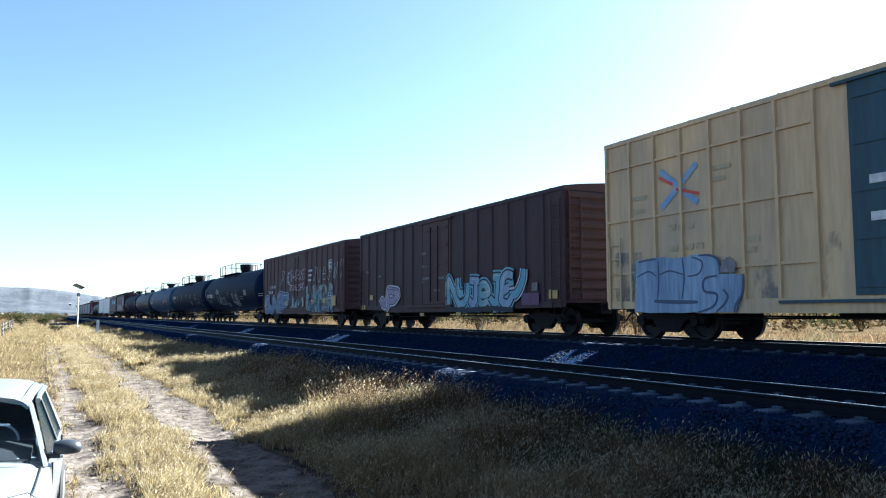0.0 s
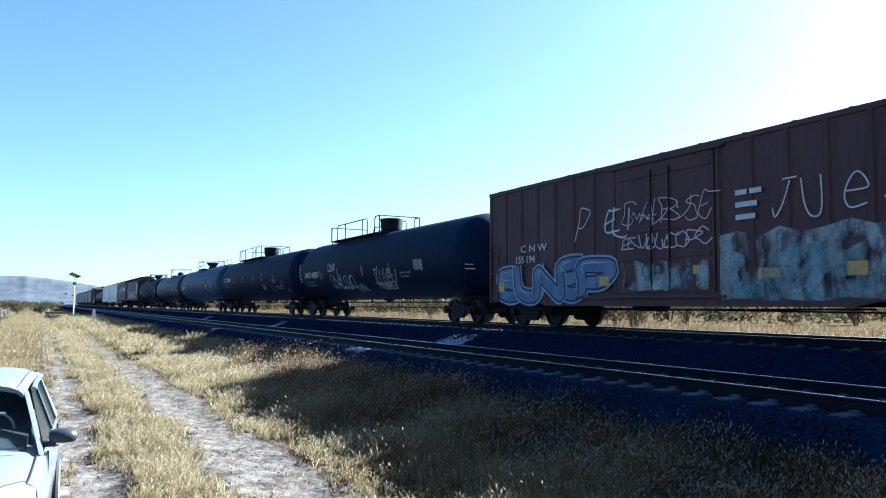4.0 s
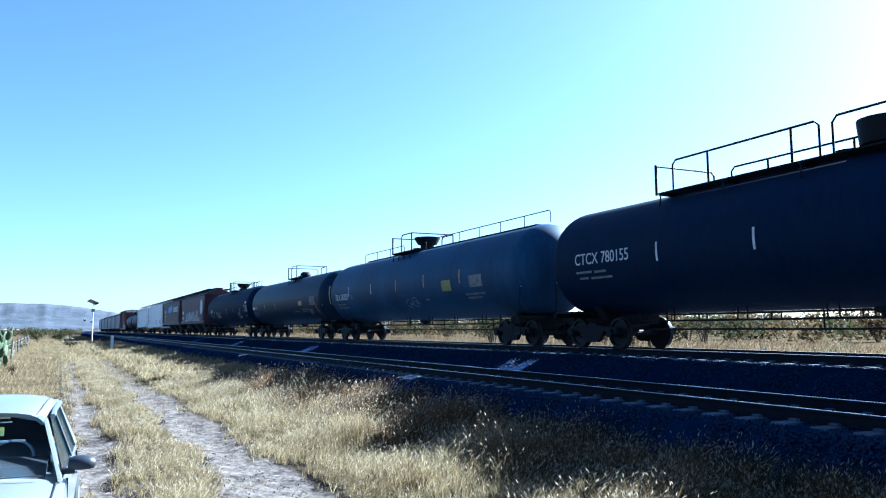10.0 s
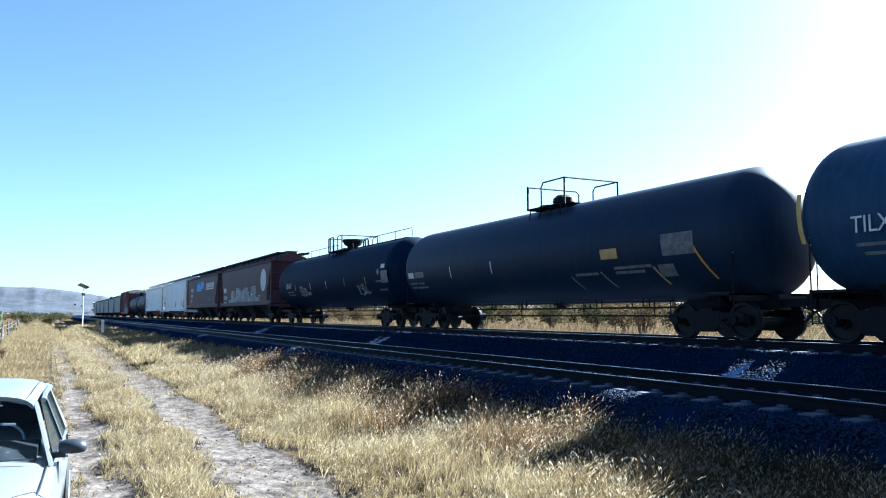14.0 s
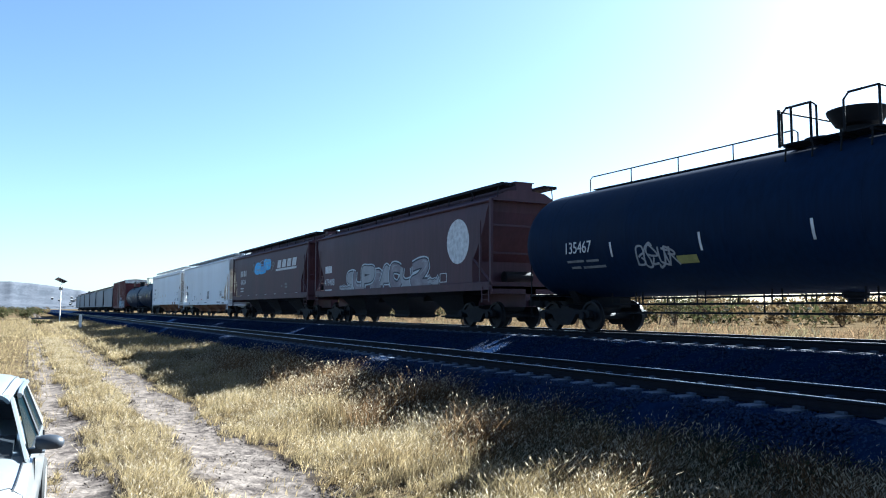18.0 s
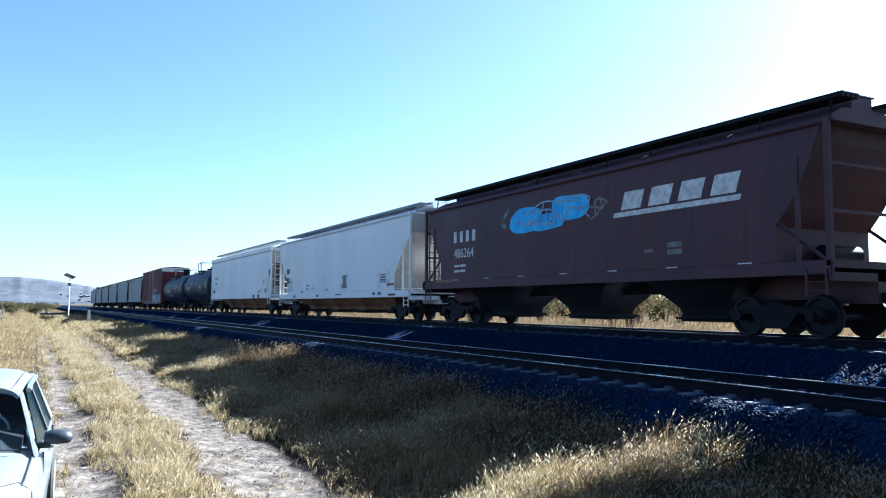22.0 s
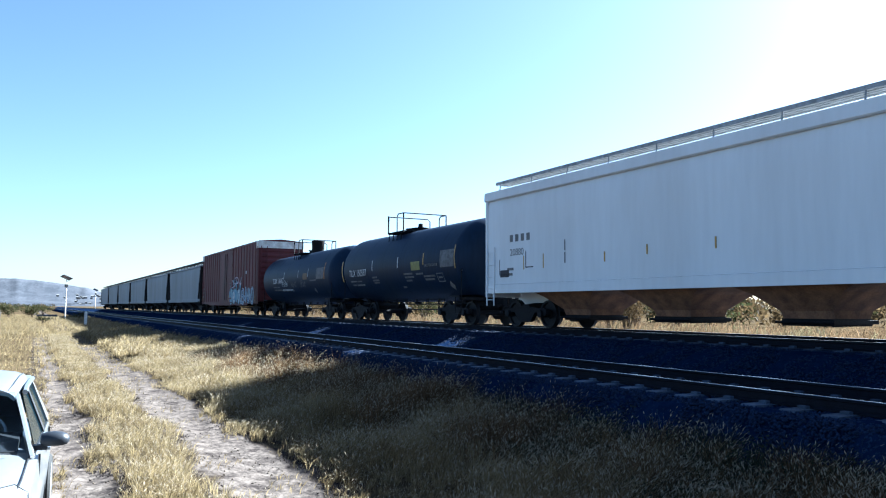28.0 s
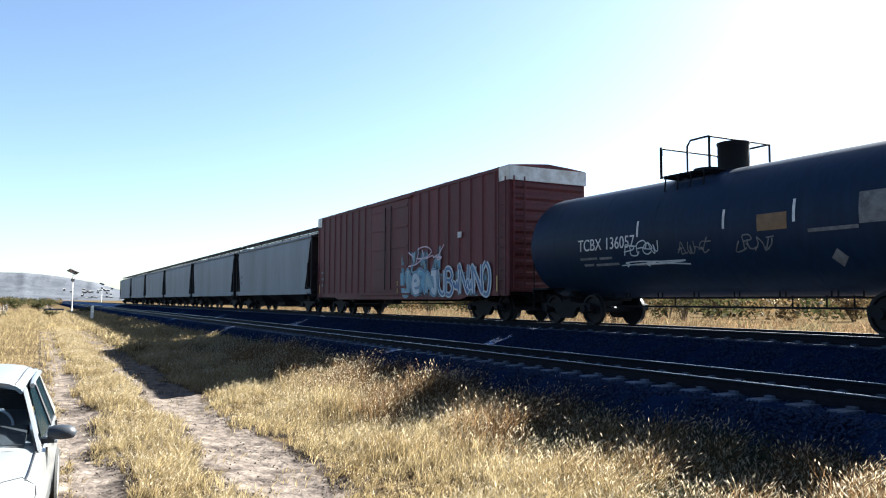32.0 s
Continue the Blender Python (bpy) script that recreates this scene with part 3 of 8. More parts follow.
def spring_mesh():
    def build(bm):
        for y in (-0.14, 0.0, 0.14):
            pts = [(0.055 * math.cos(a), y + 0.055 * math.sin(a), 0.24 + 0.30 * k / 26) for k, a in enumerate(np.linspace(0, 9 * math.pi, 27))]
            add_tube(bm, pts, 0.014, 4)
    return shared("spring_nest", build, IRON)


def bolster_mesh():
    def build(bm):
        add_prism(bm, [(-1.0, 0.56), (-0.6, 0.38), (0.6, 0.38), (1.0, 0.56), (1.0, 0.70), (0.5, 0.76), (-0.5, 0.76), (-1.0, 0.70)], "y", -0.19, 0.19)
        add_box(bm, -0.9, 0.9, -0.55, -0.48, 0.36, 0.46)
        add_box(bm, -0.9, 0.9, 0.48, 0.55, 0.36, 0.46)
        add_lathe(bm, [(0.70, 0.2), (0.86, 0.2)], "z", 16)
    return shared("bogie", build, IRON)


ROLLING = []


def bogie(car, y):
    b = part("bogie", bolster_mesh(), None, car, "grimy cast-steel bogie in shaded blue-black", at=(0, y, 0))
    for x in (-0.98, 0.98):
        part("side_frame", side_frame_mesh(), None, b, at=(x, 0, 0))
        part("spring", spring_mesh(), None, b, at=(x, 0, 0))
    for dy in (-0.875, 0.875):
        w = part("wheelset", wheelset_mesh(), None, b)
        w.matrix_parent_inverse = Matrix.Translation((0, dy, WHEEL_R))
        ROLLING.append(w)


def coupler(car, y, s):
    def build(bm):
        add_box(bm, -0.09, 0.09, -1.0, 0.0, 0.72, 0.90)
        add_prism(bm, [(-0.16, -0.02), (0.05, -0.05), (0.16, 0.05), (0.15, 0.22), (0.06, 0.26), (0.03, 0.12), (-0.05, 0.10), (-0.14, 0.20), (-0.2, 0.12)], "z", 0.66, 0.96)
        add_tube(bm, [(-0.3, -0.4, 0.72), (-0.34, -0.1, 0.60), (-0.30, 0.12, 0.42), (-0.22, 0.24, 0.44)], 0.028, 6)
    me = shared("coupler", build, IRON)
    part("coupler", me, None, car, at=Matrix.Translation((0, y, 0)) @ Matrix.Rotation(0 if s > 0 else math.pi, 4, "Z"))


def ladder(car, x, y, z0, z1, along="y", width=0.42, mat=None, rungs=None):
    """Rungs between two stiles on a side (along y) or an end (along x)."""
    k = rungs or max(3, round((z1 - z0) / 0.36))
    bm = bmesh.new()
    for i in range(k):
        z = z0 + (z1 - z0) * (i + 0.5) / k
        if along == "y":
            add_tube(bm, [(x, y - width / 2, z), (x, y + width / 2, z)], 0.014, 5)
        else:
            add_tube(bm, [(x - width / 2, y, z), (x + width / 2, y, z)], 0.014, 5)
    for s in (-1, 1):
        if along == "y":
            add_box(bm, x - 0.012, x + 0.012, y + s * width / 2 - 0.02, y + s * width / 2 + 0.02, z0, z1)
        else:
            add_box(bm, x + s * width / 2 - 0.02, x + s * width / 2 + 0.02, y - 0.012, y + 0.012, z0, z1)
    return part("ladder", bm, mat or IRON, car)


# ---- lettering and paint on the sides ----
SIDE_TURN = Matrix(((0, 0, -1, 0), (-1, 0, 0, 0), (0, 1, 0, 0), (0, 0, 0, 1)))   # reads along -Y, faces -X


def letters(car, text, x, y, z, size, mat, label="", squeeze=1.0):
    """Lettering on a side, word by word: its left end at y, its foot at z."""
    for word in text.split():
        cu = bpy.data.curves.new("lettering", "FONT")
        cu.body, cu.size, cu.extrude = word, size, 0.003
        ob = bpy.data.objects.new("lettering", cu)
        scene.collection.objects.link(ob)
        me = bpy.data.meshes.new_from_object(ob.evaluated_get(bpy.context.evaluated_depsgraph_get()))
        bpy.data.objects.remove(ob)
        me.materials.clear()
        me.materials.append(mat)
        for v in me.vertices:
            v.co.x *= squeeze
        part("lettering", me, mat, car, label or "stencilled reporting mark", at=Matrix.Translation((x, y, z)) @ SIDE_TURN)
        y -= max(v.co.x for v in me.vertices) + 0.32 * size * squeeze


def bars(car, x, y, z, widths, h, gap, mat, name="small_print", label="", lean=0.0):
    """Rows of lettering too small to read: a plain bar for each word; widths: a list of rows, from the top down."""
    for i, row in enumerate(widths):
        yy, zz = y, z - i * (h + gap)
        for w in row:
            bm = bmesh.new()
            add_prism(bm, [(yy, zz), (yy - w, zz), (yy - w - lean * h, zz + h), (yy - lean * h, zz + h)], "x", x - 0.004, x)
            part(name, bm, mat, car, label)
            yy -= w + h * 0.6


def strip(bm, pts, w, x):
    """A painted line of width w through (y, z) points on the plane x."""
    vs = []
    for i, p in enumerate(pts):
        a, b = pts[max(i - 1, 0)], pts[min(i + 1, len(pts) - 1)]
        dy, dz = b[0] - a[0], b[1] - a[1]
        q = math.hypot(dy, dz) or 1
        n = (-dz / q * w / 2, dy / q * w / 2)
        vs.append((bm.verts.new((x, p[0] + n[0], p[1] + n[1])), bm.verts.new((x, p[0] - n[0], p[1] - n[1]))))
    for a, b in zip(vs, vs[1:]):
        bm.faces.new((a[0], a[1], b[1], b[0]))


# letter skeletons on a grid of ten by ten: strokes parted by "/"
GLYPHS = {"S": "88 59 18 16 55 84 81 40 11", "U": "09 03 20 60 83 89", "P": "00 05 09 49 88 75 44 04", "e": "04 44 85 68 28 05 02 30 81", "A": "00 25 49 75 90/24 74", "C": "88 59 19 05 11 50 82",
          "Z": "08 59 98 43 01 40 90", "N": "00 05 09 45 90 95 99", "R": "00 05 09 59 87 55 15/45 90", "L": "09 04 00 40 81", "O": "49 17 03 20 60 83 77 49", "T": "08 59 98/49 45 41 60",
          "E": "89 49 18 14 11 50 82/14 65", "w": "09 12 30 46 60 82 89", "B": "00 05 09 59 87 55 15/55 92 60 00", "I": "49 55 40", "J": "29 99/69 63 40 12", "y": "09 15 45/89 85 51 10", "~": "02 24 42 64 52 83 71 99"}


def smooth_line(pts, n=5):
    """A flowing line through the points."""
    out = []
    for i in range(len(pts) - 1):
        a, b, c, d = pts[max(i - 1, 0)], pts[i], pts[i + 1], pts[min(i + 2, len(pts) - 1)]
        for k in range(n):
            t = k / n
            out.append(tuple(0.5 * (2 * b[q] + (c[q] - a[q]) * t + (2 * a[q] - 5 * b[q] + 4 * c[q] - d[q]) * t * t + (3 * b[q] - a[q] - 3 * c[q] + d[q]) * t ** 3) for q in (0, 1)))
    return out + [pts[-1]]


POOL = "SUPeACNRLOEwBJy~"


def glyph_lines(ch, y, z, w, h, lean=0.0, rng=None, loose=1.0):
    """The strokes of one letter as (y, z) lines: its left end at y, its foot at z."""
    lines = []
    for stroke in GLYPHS[ch].split("/"):
        pts = []
        for c in stroke.split():
            u, v = int(c[0]) / 9, int(c[1]) / 9
            if rng:
                u, v = u + rng.uniform(-0.05, 0.05) * loose, v + rng.uniform(-0.04, 0.04) * loose
            pts.append((y - u * w - lean * v * h, z + v * h))
        lines.append(smooth_line(pts))
    return lines


def ribbon(bm, pts, w, at, taper=0.0):
    """A painted line of width w along (y, z) points; at(z): how far out the side is; later points lie a hair in front."""
    vs, n = [], len(pts) - 1
    for i, p in enumerate(pts):
        a, b = pts[max(i - 1, 0)], pts[min(i + 1, n)]
        dy, dz = b[0] - a[0], b[1] - a[1]
        q = math.hypot(dy, dz) or 1
        ww = w * (1 - taper * abs(2 * i / n - 1) ** 3) / 2
        o = (-dz / q * ww, dy / q * ww)
        vs.append([bm.verts.new((at(p[1] + e * o[1]) - 0.0012 * i / n, p[0] + e * o[0], p[1] + e * o[1])) for e in (1, -1)])
    for a, b in zip(vs, vs[1:]):
        bm.faces.new((a[0], a[1], b[1], b[0]))


def flat(x):
    return lambda z: x


def graffiti(car, x, y0, y1, z0, z1, word, fill, line, seed, label="", halo=None, inner=None, fat=0.26, rim=0.10, lean=0.05, fills=None):
    """A sprayed row of fat letters that lean into one another: halo, outline, fill and highlight of each."""
    rng = random.Random(seed)
    word = word if isinstance(word, str) else rng.choices(POOL, k=word)
    step = (y0 - y1) / len(word)
    for c, ch in enumerate(word):
        up, h = rng.uniform(-0.04, 0.05) * (z1 - z0), (z1 - z0) * rng.uniform(0.80, 1.0)
        w = step * rng.uniform(1.0, 1.3)
        st = fat * (z1 - z0)
        lines = glyph_lines(ch, y0 - step * c - 0.06 * step, max(z0, z0 + up) + st * 0.55, w, h - st * 1.1, lean + rng.uniform(-0.1, 0.1), rng)
        xx = x - 0.0065 * (c % 3)
        g, o, k = bmesh.new(), bmesh.new(), bmesh.new()
        for ln in lines:
            ribbon(g, ln, st, flat(xx - 0.003), 0.25)
            ribbon(o, ln, st + rim, flat(xx - 0.0015), 0.12)
            m = len(ln) if ln is lines[0] else 0
            if m:
                ribbon(k, [(p - 0.18 * st, q + 0.22 * st) for p, q in ln[m // 6: m // 2 + 1]], st * 0.16, flat(xx - 0.0046), 0.7)
        piece = part("graffiti_letter", g, fills[c % len(fills)] if fills else fill, car, label or "sprayed graffiti letter")
        part("outline", o, line, piece)
        part("highlight", k, inner or line, piece)
        if halo:
            b = bmesh.new()
            for ln in lines:
                ribbon(b, ln, st + rim * 2.1, flat(xx), 0.08)
            part("halo", b, halo, piece)


def chalk(car, at, count, y0, y1, z0, z1, mat, seed, w=0.03, label="thin sprayed letter", lean=0.12):
    """A tag in single lines, letter by letter; at(z): how far out the side is."""
    rng = random.Random(seed)
    given = isinstance(count, str)
    word = count if given else rng.choices(POOL, k=count)
    step = (y0 - y1) / len(word)
    for c, ch in enumerate(word):
        bm = bmesh.new()
        h = (z1 - z0) * rng.uniform(0.7, 1.0)
        for ln in glyph_lines(ch, y0 - step * c, z0 + rng.uniform(0, 0.15) * (z1 - z0), step * (0.55 if given else rng.uniform(1.2, 1.8)), h, lean + rng.uniform(-0.2, 0.3), rng, 1.4 if given else 3.0):
            ribbon(bm, ln, w, at)
        part("tag_letter", bm, mat, car, label)


def field(car, x, ring, mat, label):
    """A painted field with a given outline, whose straight runs waver a little."""
    rng = random.Random(len(ring))
    pts = []
    for a, b in zip(ring, ring[1:] + ring[:1]):
        for k in range(4):
            f = k / 4
            pts.append((a[0] + (b[0] - a[0]) * f + rng.uniform(-0.03, 0.03), a[1] + (b[1] - a[1]) * f + rng.uniform(-0.025, 0.025)))
    bm = bmesh.new()
    bm.faces.new([bm.verts.new((x, *p)) for p in pts])
    return part("graffiti_field", bm, mat, car, label)


def patch(car, x, y0, y1, z0, z1, mat, label, seed=1):
    """A ragged field of thin paint or grime on a flat side."""
    rng = random.Random(seed)
    n = 9
    ring = [(y0 + (y1 - y0) * i / n, z1 - rng.uniform(0, 0.22) * (z1 - z0)) for i in range(n + 1)] + [(y1 + (y0 - y1) * i / n, z0 + rng.uniform(0, 0.10) * (z1 - z0)) for i in range(n + 1)]
    bm = bmesh.new()
    bm.faces.new([bm.verts.new((x, *p)) for p in ring])
    part("paint_patch", bm, mat, car, label)


def reflectors(car, x, ys, z, h, mat=None, w=0.09):
    for y in ys:
        part("reflector", shared(f"reflector:{h}{w}", lambda bm: add_box(bm, -0.004, 0.0, -w / 2, w / 2, 0, h), MARK_YELLOW), None, car, at=(x, y, z))


# ---- boxcars ----
def boxcar(label, half, sill, eave, peak, paint, door_half=1.55, ribs=8, style="ribs", bogies=6.2, reach=9.2, end_cap=None, door_paint=None, door_shift=0.0, roof_paint=None, first=0.1):
    car = thing("boxcar", label, "freight wagon", "wagons of the train")
    W = 1.46
    bm = bmesh.new()
    add_box(bm, -W, W, -half, half, sill + 0.25, eave)
    part("body", bm, paint, car)
    # side sills, with the drop at the doorway
    for s in (-1, 1):
        bm = bmesh.new()
        add_prism(bm, [(-half, sill + 0.3), (-half, sill + 0.12), (-half + 2.6, sill + 0.10), (-half + 3.1, sill), (half - 3.1, sill), (half - 2.6, sill + 0.10), (half, sill + 0.12), (half, sill + 0.3)], "x", s * W - 0.02 * s, s * (W + 0.03))
        part("side_sill", bm, paint, car)
    # roof with raised seams
    bm = bmesh.new()
    outline = [(-W - 0.04, eave - 0.06), (-W - 0.04, eave + 0.05), (-0.9, eave + 0.62 * (peak - eave)), (0, peak), (0.9, eave + 0.62 * (peak - eave)), (W + 0.04, eave + 0.05), (W + 0.04, eave - 0.06)]
    add_prism(bm, outline, "y", -half - 0.03, half + 0.03)
    roof = part("roof", bm, roof_paint or paint, car)
    k = max(8, round(half * 2 / 1.2))
    for i in range(k):
        y = -half + 2 * half * (i + 0.5) / k

        def seam(bm):
            add_prism(bm, [(-W - 0.045, eave + 0.02), (-W - 0.045, eave + 0.062), (-0.9, eave + 0.62 * (peak - eave) + 0.025), (0, peak + 0.022), (0.9, eave + 0.62 * (peak - eave) + 0.025), (W + 0.045, eave + 0.062), (W + 0.045, eave + 0.02)], "y", -0.03, 0.03)
        part("roof_seam", shared(f"roof_seam:{eave}{peak}{paint.name}", seam, roof_paint or paint), None, roof, at=(0, y, 0))
    # posts on the sides
    free = half - door_half
    z0, z1 = sill + 0.3, eave - 0.06
    for s in (-1, 1):
        for end in (-1, 1):
            for i in range(ribs + 1):
                y = end * (door_half + first + (free - first - 0.06) * i / ribs) + door_shift * (1 - i / ribs)

                def post(bm):
                    if style == "ribs":
                        add_prism(bm, [(-0.075, 0), (0.075, 0), (0.045, 0.045), (-0.045, 0.045)], "z", z0, z1)
                    else:
                        add_prism(bm, [(-0.04, 0), (0.04, 0), (0.035, 0.075), (-0.035, 0.075)], "z", z0, z1)
                part("side_post", shared(f"side_post:{z0}{z1}{paint.name}{style}", post, paint), None, car, at=Matrix.Translation((s * W, y, 0)) @ Matrix.Rotation(radians(-90 * s), 4, "Z"))
        if style == "waffle":
            for z in (1.61, 2.95, 4.30):
                for end in (-1, 1):
                    bm = bmesh.new()
                    add_box(bm, s * W, s * (W + 0.055), end * (door_half + first) + door_shift, end * half, z - 0.03, z + 0.03)
                    part("side_belt", bm, paint, car)
        # door with its rails and lock rods
        bm = bmesh.new()
        add_box(bm, s * W, s * (W + 0.05), -door_half + door_shift, door_half + door_shift, sill + 0.32, eave - 0.12)
        door = part("sliding_door", bm, door_paint or paint, car, "")
        for i in range(5):
            z = sill + 0.5 + (eave - sill - 0.9) * i / 4
            bm = bmesh.new()
            add_box(bm, s * (W + 0.05), s * (W + 0.075), -door_half + 0.08 + door_shift, door_half - 0.08 + door_shift, z - 0.05, z + 0.05)
            part("door_rib", bm, door_paint or paint, door)
        for y in (-0.3, 0.3):
            bm = bmesh.new()
            add_tube(bm, [(s * (W + 0.10), y + door_shift, sill + 0.4), (s * (W + 0.10), y + door_shift, eave - 0.3)], 0.02, 6)
            part("lock_rod", bm, IRON, door)
        for z in (sill + 0.22, eave - 0.10):
            bm = bmesh.new()
            add_box(bm, s * (W + 0.03), s * (W + 0.11), -door_half - 0.3 + door_shift, door_half + (1.6 if z < 2 else 0.3) + door_shift, z - 0.03, z + 0.03)
            part("door_track", bm, door_paint or paint, car)
    # corrugated ends
    for e in (-1, 1):
        bm = bmesh.new()
        add_box(bm, -W + 0.06, W - 0.06, min(e * half, e * (half + 0.012)), max(e * half, e * (half + 0.012)), sill + 0.27, eave - 0.08)
        wall = part("end_wall", bm, paint, car)
        for i in range(11):
            z = sill + 0.42 + (eave - sill - 0.62) * i / 10
            part("end_rib", shared(f"end_rib:{paint.name}{e}", lambda bm: add_prism(bm, [(0, -0.13), (e * 0.05, -0.05), (e * 0.05, 0.05), (0, 0.13)], "x", -W + 0.12, W - 0.12), paint), None, wall, at=(0, e * (half + 0.01), z))
        ladder(car, 1.15 * e, e * (half + 0.10), sill + 0.35, eave - 0.3, "x", 0.4, paint)
        for s in (-1, 1):
            ladder(car, s * (W + 0.07), e * (half - 0.35), sill + 0.1, sill + 1.9 if s * e < 0 else eave - 0.3, "y", 0.42, paint)
            bm = bmesh.new()
            add_tube(bm, [(s * (W - 0.02), e * (half - 0.15), sill + 0.2), (s * (W - 0.02), e * (half - 0.15), 0.38), (s * (W - 0.02), e * (half - 0.55), 0.38), (s * (W - 0.02), e * (half - 0.55), sill + 0.2)], 0.016, 5)
            part("step", bm, IRON, car)
        if end_cap:
            bm = bmesh.new()
            add_box(bm, -W - 0.045, W + 0.045, e * (half + 0.005), e * (half + 0.065), eave - 0.42, eave + 0.03)
            add_box(bm, -W - 0.052, -W - 0.042, e * (half - 0.55), e * (half + 0.065), eave - 0.42, eave + 0.03)
            part("end_cap", bm, end_cap, car, "pale excess-height warning band")
        bm = bmesh.new()
        add_lathe(bm, [(0, 0.27), (0.03, 0.27), (0.03, 0.24), (0, 0.24)], "y", 18)
        for a in range(3):
            c = math.pi * a / 3
            add_tube(bm, [(0.26 * math.cos(c), 0.015, 0.26 * math.sin(c)), (-0.26 * math.cos(c), 0.015, -0.26 * math.sin(c))], 0.012, 4)
        if e > 0:
            part("brake_wheel", bm, IRON, car, at=(0.5, half + 0.16, eave - 1.2))
        else:
            bm.free()
    # underframe
    bm = bmesh.new()
    add_box(bm, -0.2, 0.2, -half, half, 0.62, sill + 0.28)
    for y in np.linspace(-half + 0.4, half - 0.4, 9):
        add_prism(bm, [(-W + 0.03, sill + 0.27), (-0.2, 0.72), (0.2, 0.72), (W - 0.03, sill + 0.27)], "y", y - 0.06, y + 0.06)
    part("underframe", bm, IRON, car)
    bm = bmesh.new()
    add_tube(bm, [(-0.9, -bogies + 1.4, 0.58), (-0.9, bogies - 1.4, 0.50)], 0.022, 5)
    add_tube(bm, [(0.7, -bogies + 1.4, 0.50), (0.7, bogies - 1.4, 0.55)], 0.022, 5)
    for y in (-2.4, 0.9, 2.2):
        add_tube(bm, [(-0.9, y, 0.53), (-0.9, y, sill + 0.3)], 0.016, 5)
    part("brake_rod", bm, IRON, car)
    bm = bmesh.new()
    add_lathe(bm, [(-0.55, 0.05), (-0.5, 0.19), (0.5, 0.19), (0.55, 0.05)], "y", 14)
    part("air_reservoir", bm, IRON, car, at=(-0.75, 1.2, 0.68), smooth=True)
    for e in (-1, 1):
        bogie(car, e * bogies)
        coupler(car, e * (reach - 0.12), e)
    return car


# ---- tank wagons ----
def tank_car(label, half, r, zc, paint, bogies, reach, dome=0.0, walk_rail=None, rail=(1.9, (), (0.5, -1.1)), drum="wide"):
    car = thing("tank_car", label, "freight wagon", "wagons of the train")
    bm = bmesh.new()
    head = 0.92
    prof = []
    for s in (-1, 1):
        arc = [(s * (half - head + head * math.sin(a)), r * math.cos(a)) for a in np.linspace(0, math.pi / 2 - 0.04, 16)]
        prof += arc[::-1] if s < 0 else arc
    add_lathe(bm, prof, "y", 48)
    bmesh.ops.translate(bm, verts=bm.verts, vec=(0, 0, zc))
    shell = part("tank_shell", bm, paint, car, smooth=True)
    for y in np.linspace(-half + 1.9, half - 1.9, 6):                     # weld seams
        bm = bmesh.new()
        add_lathe(bm, [(y - 0.010, r - 0.002), (y - 0.006, r + 0.003), (y + 0.006, r + 0.003), (y + 0.010, r - 0.002)], "y", 48)
        bmesh.ops.translate(bm, verts=bm.verts, vec=(0, 0, zc))
        part("weld_seam", bm, paint, shell, smooth=True)
    top = zc + r
    # manway, valve housing, platform and its railing
    bm = bmesh.new()
    prof = {"wide": [(0, 0.40), (0.16, 0.42), (0.18, 0.50), (0.64, 0.54), (0.68, 0.54), (0.70, 0.44)], "cone": [(0, 0.30), (0.26, 0.30), (0.30, 0.42), (0.52, 0.56), (0.60, 0.58), (0.62, 0.46)],
            "dome": [(0, 0.30), (0.18, 0.30), (0.20, 0.36), (0.34, 0.33), (0.43, 0.22), (0.46, 0.02)], "drum": [(0, 0.36), (0.62, 0.36), (0.65, 0.38), (0.69, 0.38), (0.70, 0.30)],
            "valves": [(0, 0.34), (0.10, 0.34), (0.12, 0.40), (0.16, 0.40), (0.18, 0.12), (0.34, 0.10), (0.36, 0.03)]}[drum]
    add_lathe(bm, prof, "z", 20)
    part("valve_housing", bm, IRON, car, at=(0, dome, top - 0.04), smooth=True)
    bm = bmesh.new()
    add_lathe(bm, [(0, 0.27), (0.16, 0.27), (0.17, 0.33), (0.21, 0.33), (0.23, 0.1)], "z", 18)
    part("manway_cover", bm, IRON, car, at=(0.05, dome + 0.85, top - 0.04), smooth=True)
    h = 0.68
    gate, sides, (u0, u1) = rail
    for s in (-1, 1):
        bm = bmesh.new()
        for i in range(5):
            add_box(bm, s * (0.42 + 0.13 * i) - 0.045, s * (0.42 + 0.13 * i) + 0.045, u1, gate, top - 0.07, top - 0.04)
        for y in np.linspace(u1 + 0.15, gate - 0.15, 4):
            add_box(bm, min(s * 0.3, s * 1.05), max(s * 0.3, s * 1.05), y - 0.03, y + 0.03, top - 0.13, top - 0.07)
            add_tube(bm, [(s * 1.0, y, top - 0.1), (s * 1.05, y, zc + math.sqrt(r * r - 1.05 ** 2))], 0.02, 5)
        part("platform", bm, IRON, car)
        for a, b in sides:
            x = s * 1.0
            bm = bmesh.new()
            add_tube(bm, [(x, a, top - 0.05), (x, a, top + h - 0.1), (x, a + 0.1, top + h), (x, b - 0.1, top + h), (x, b, top + h - 0.1), (x, b, top - 0.05)], 0.026, 6)
            fence = part("platform_railing", bm, IRON, car)
            for y in (a + (b - a) * 0.16, a + (b - a) * 0.72):
                bm = bmesh.new()
                add_tube(bm, [(x, y, top - 0.1), (x, y, top + h - 0.01)], 0.03, 6)
                part("railing_post", bm, IRON, fence)
    # gate across one end, and a hoop round the other
    bm = bmesh.new()
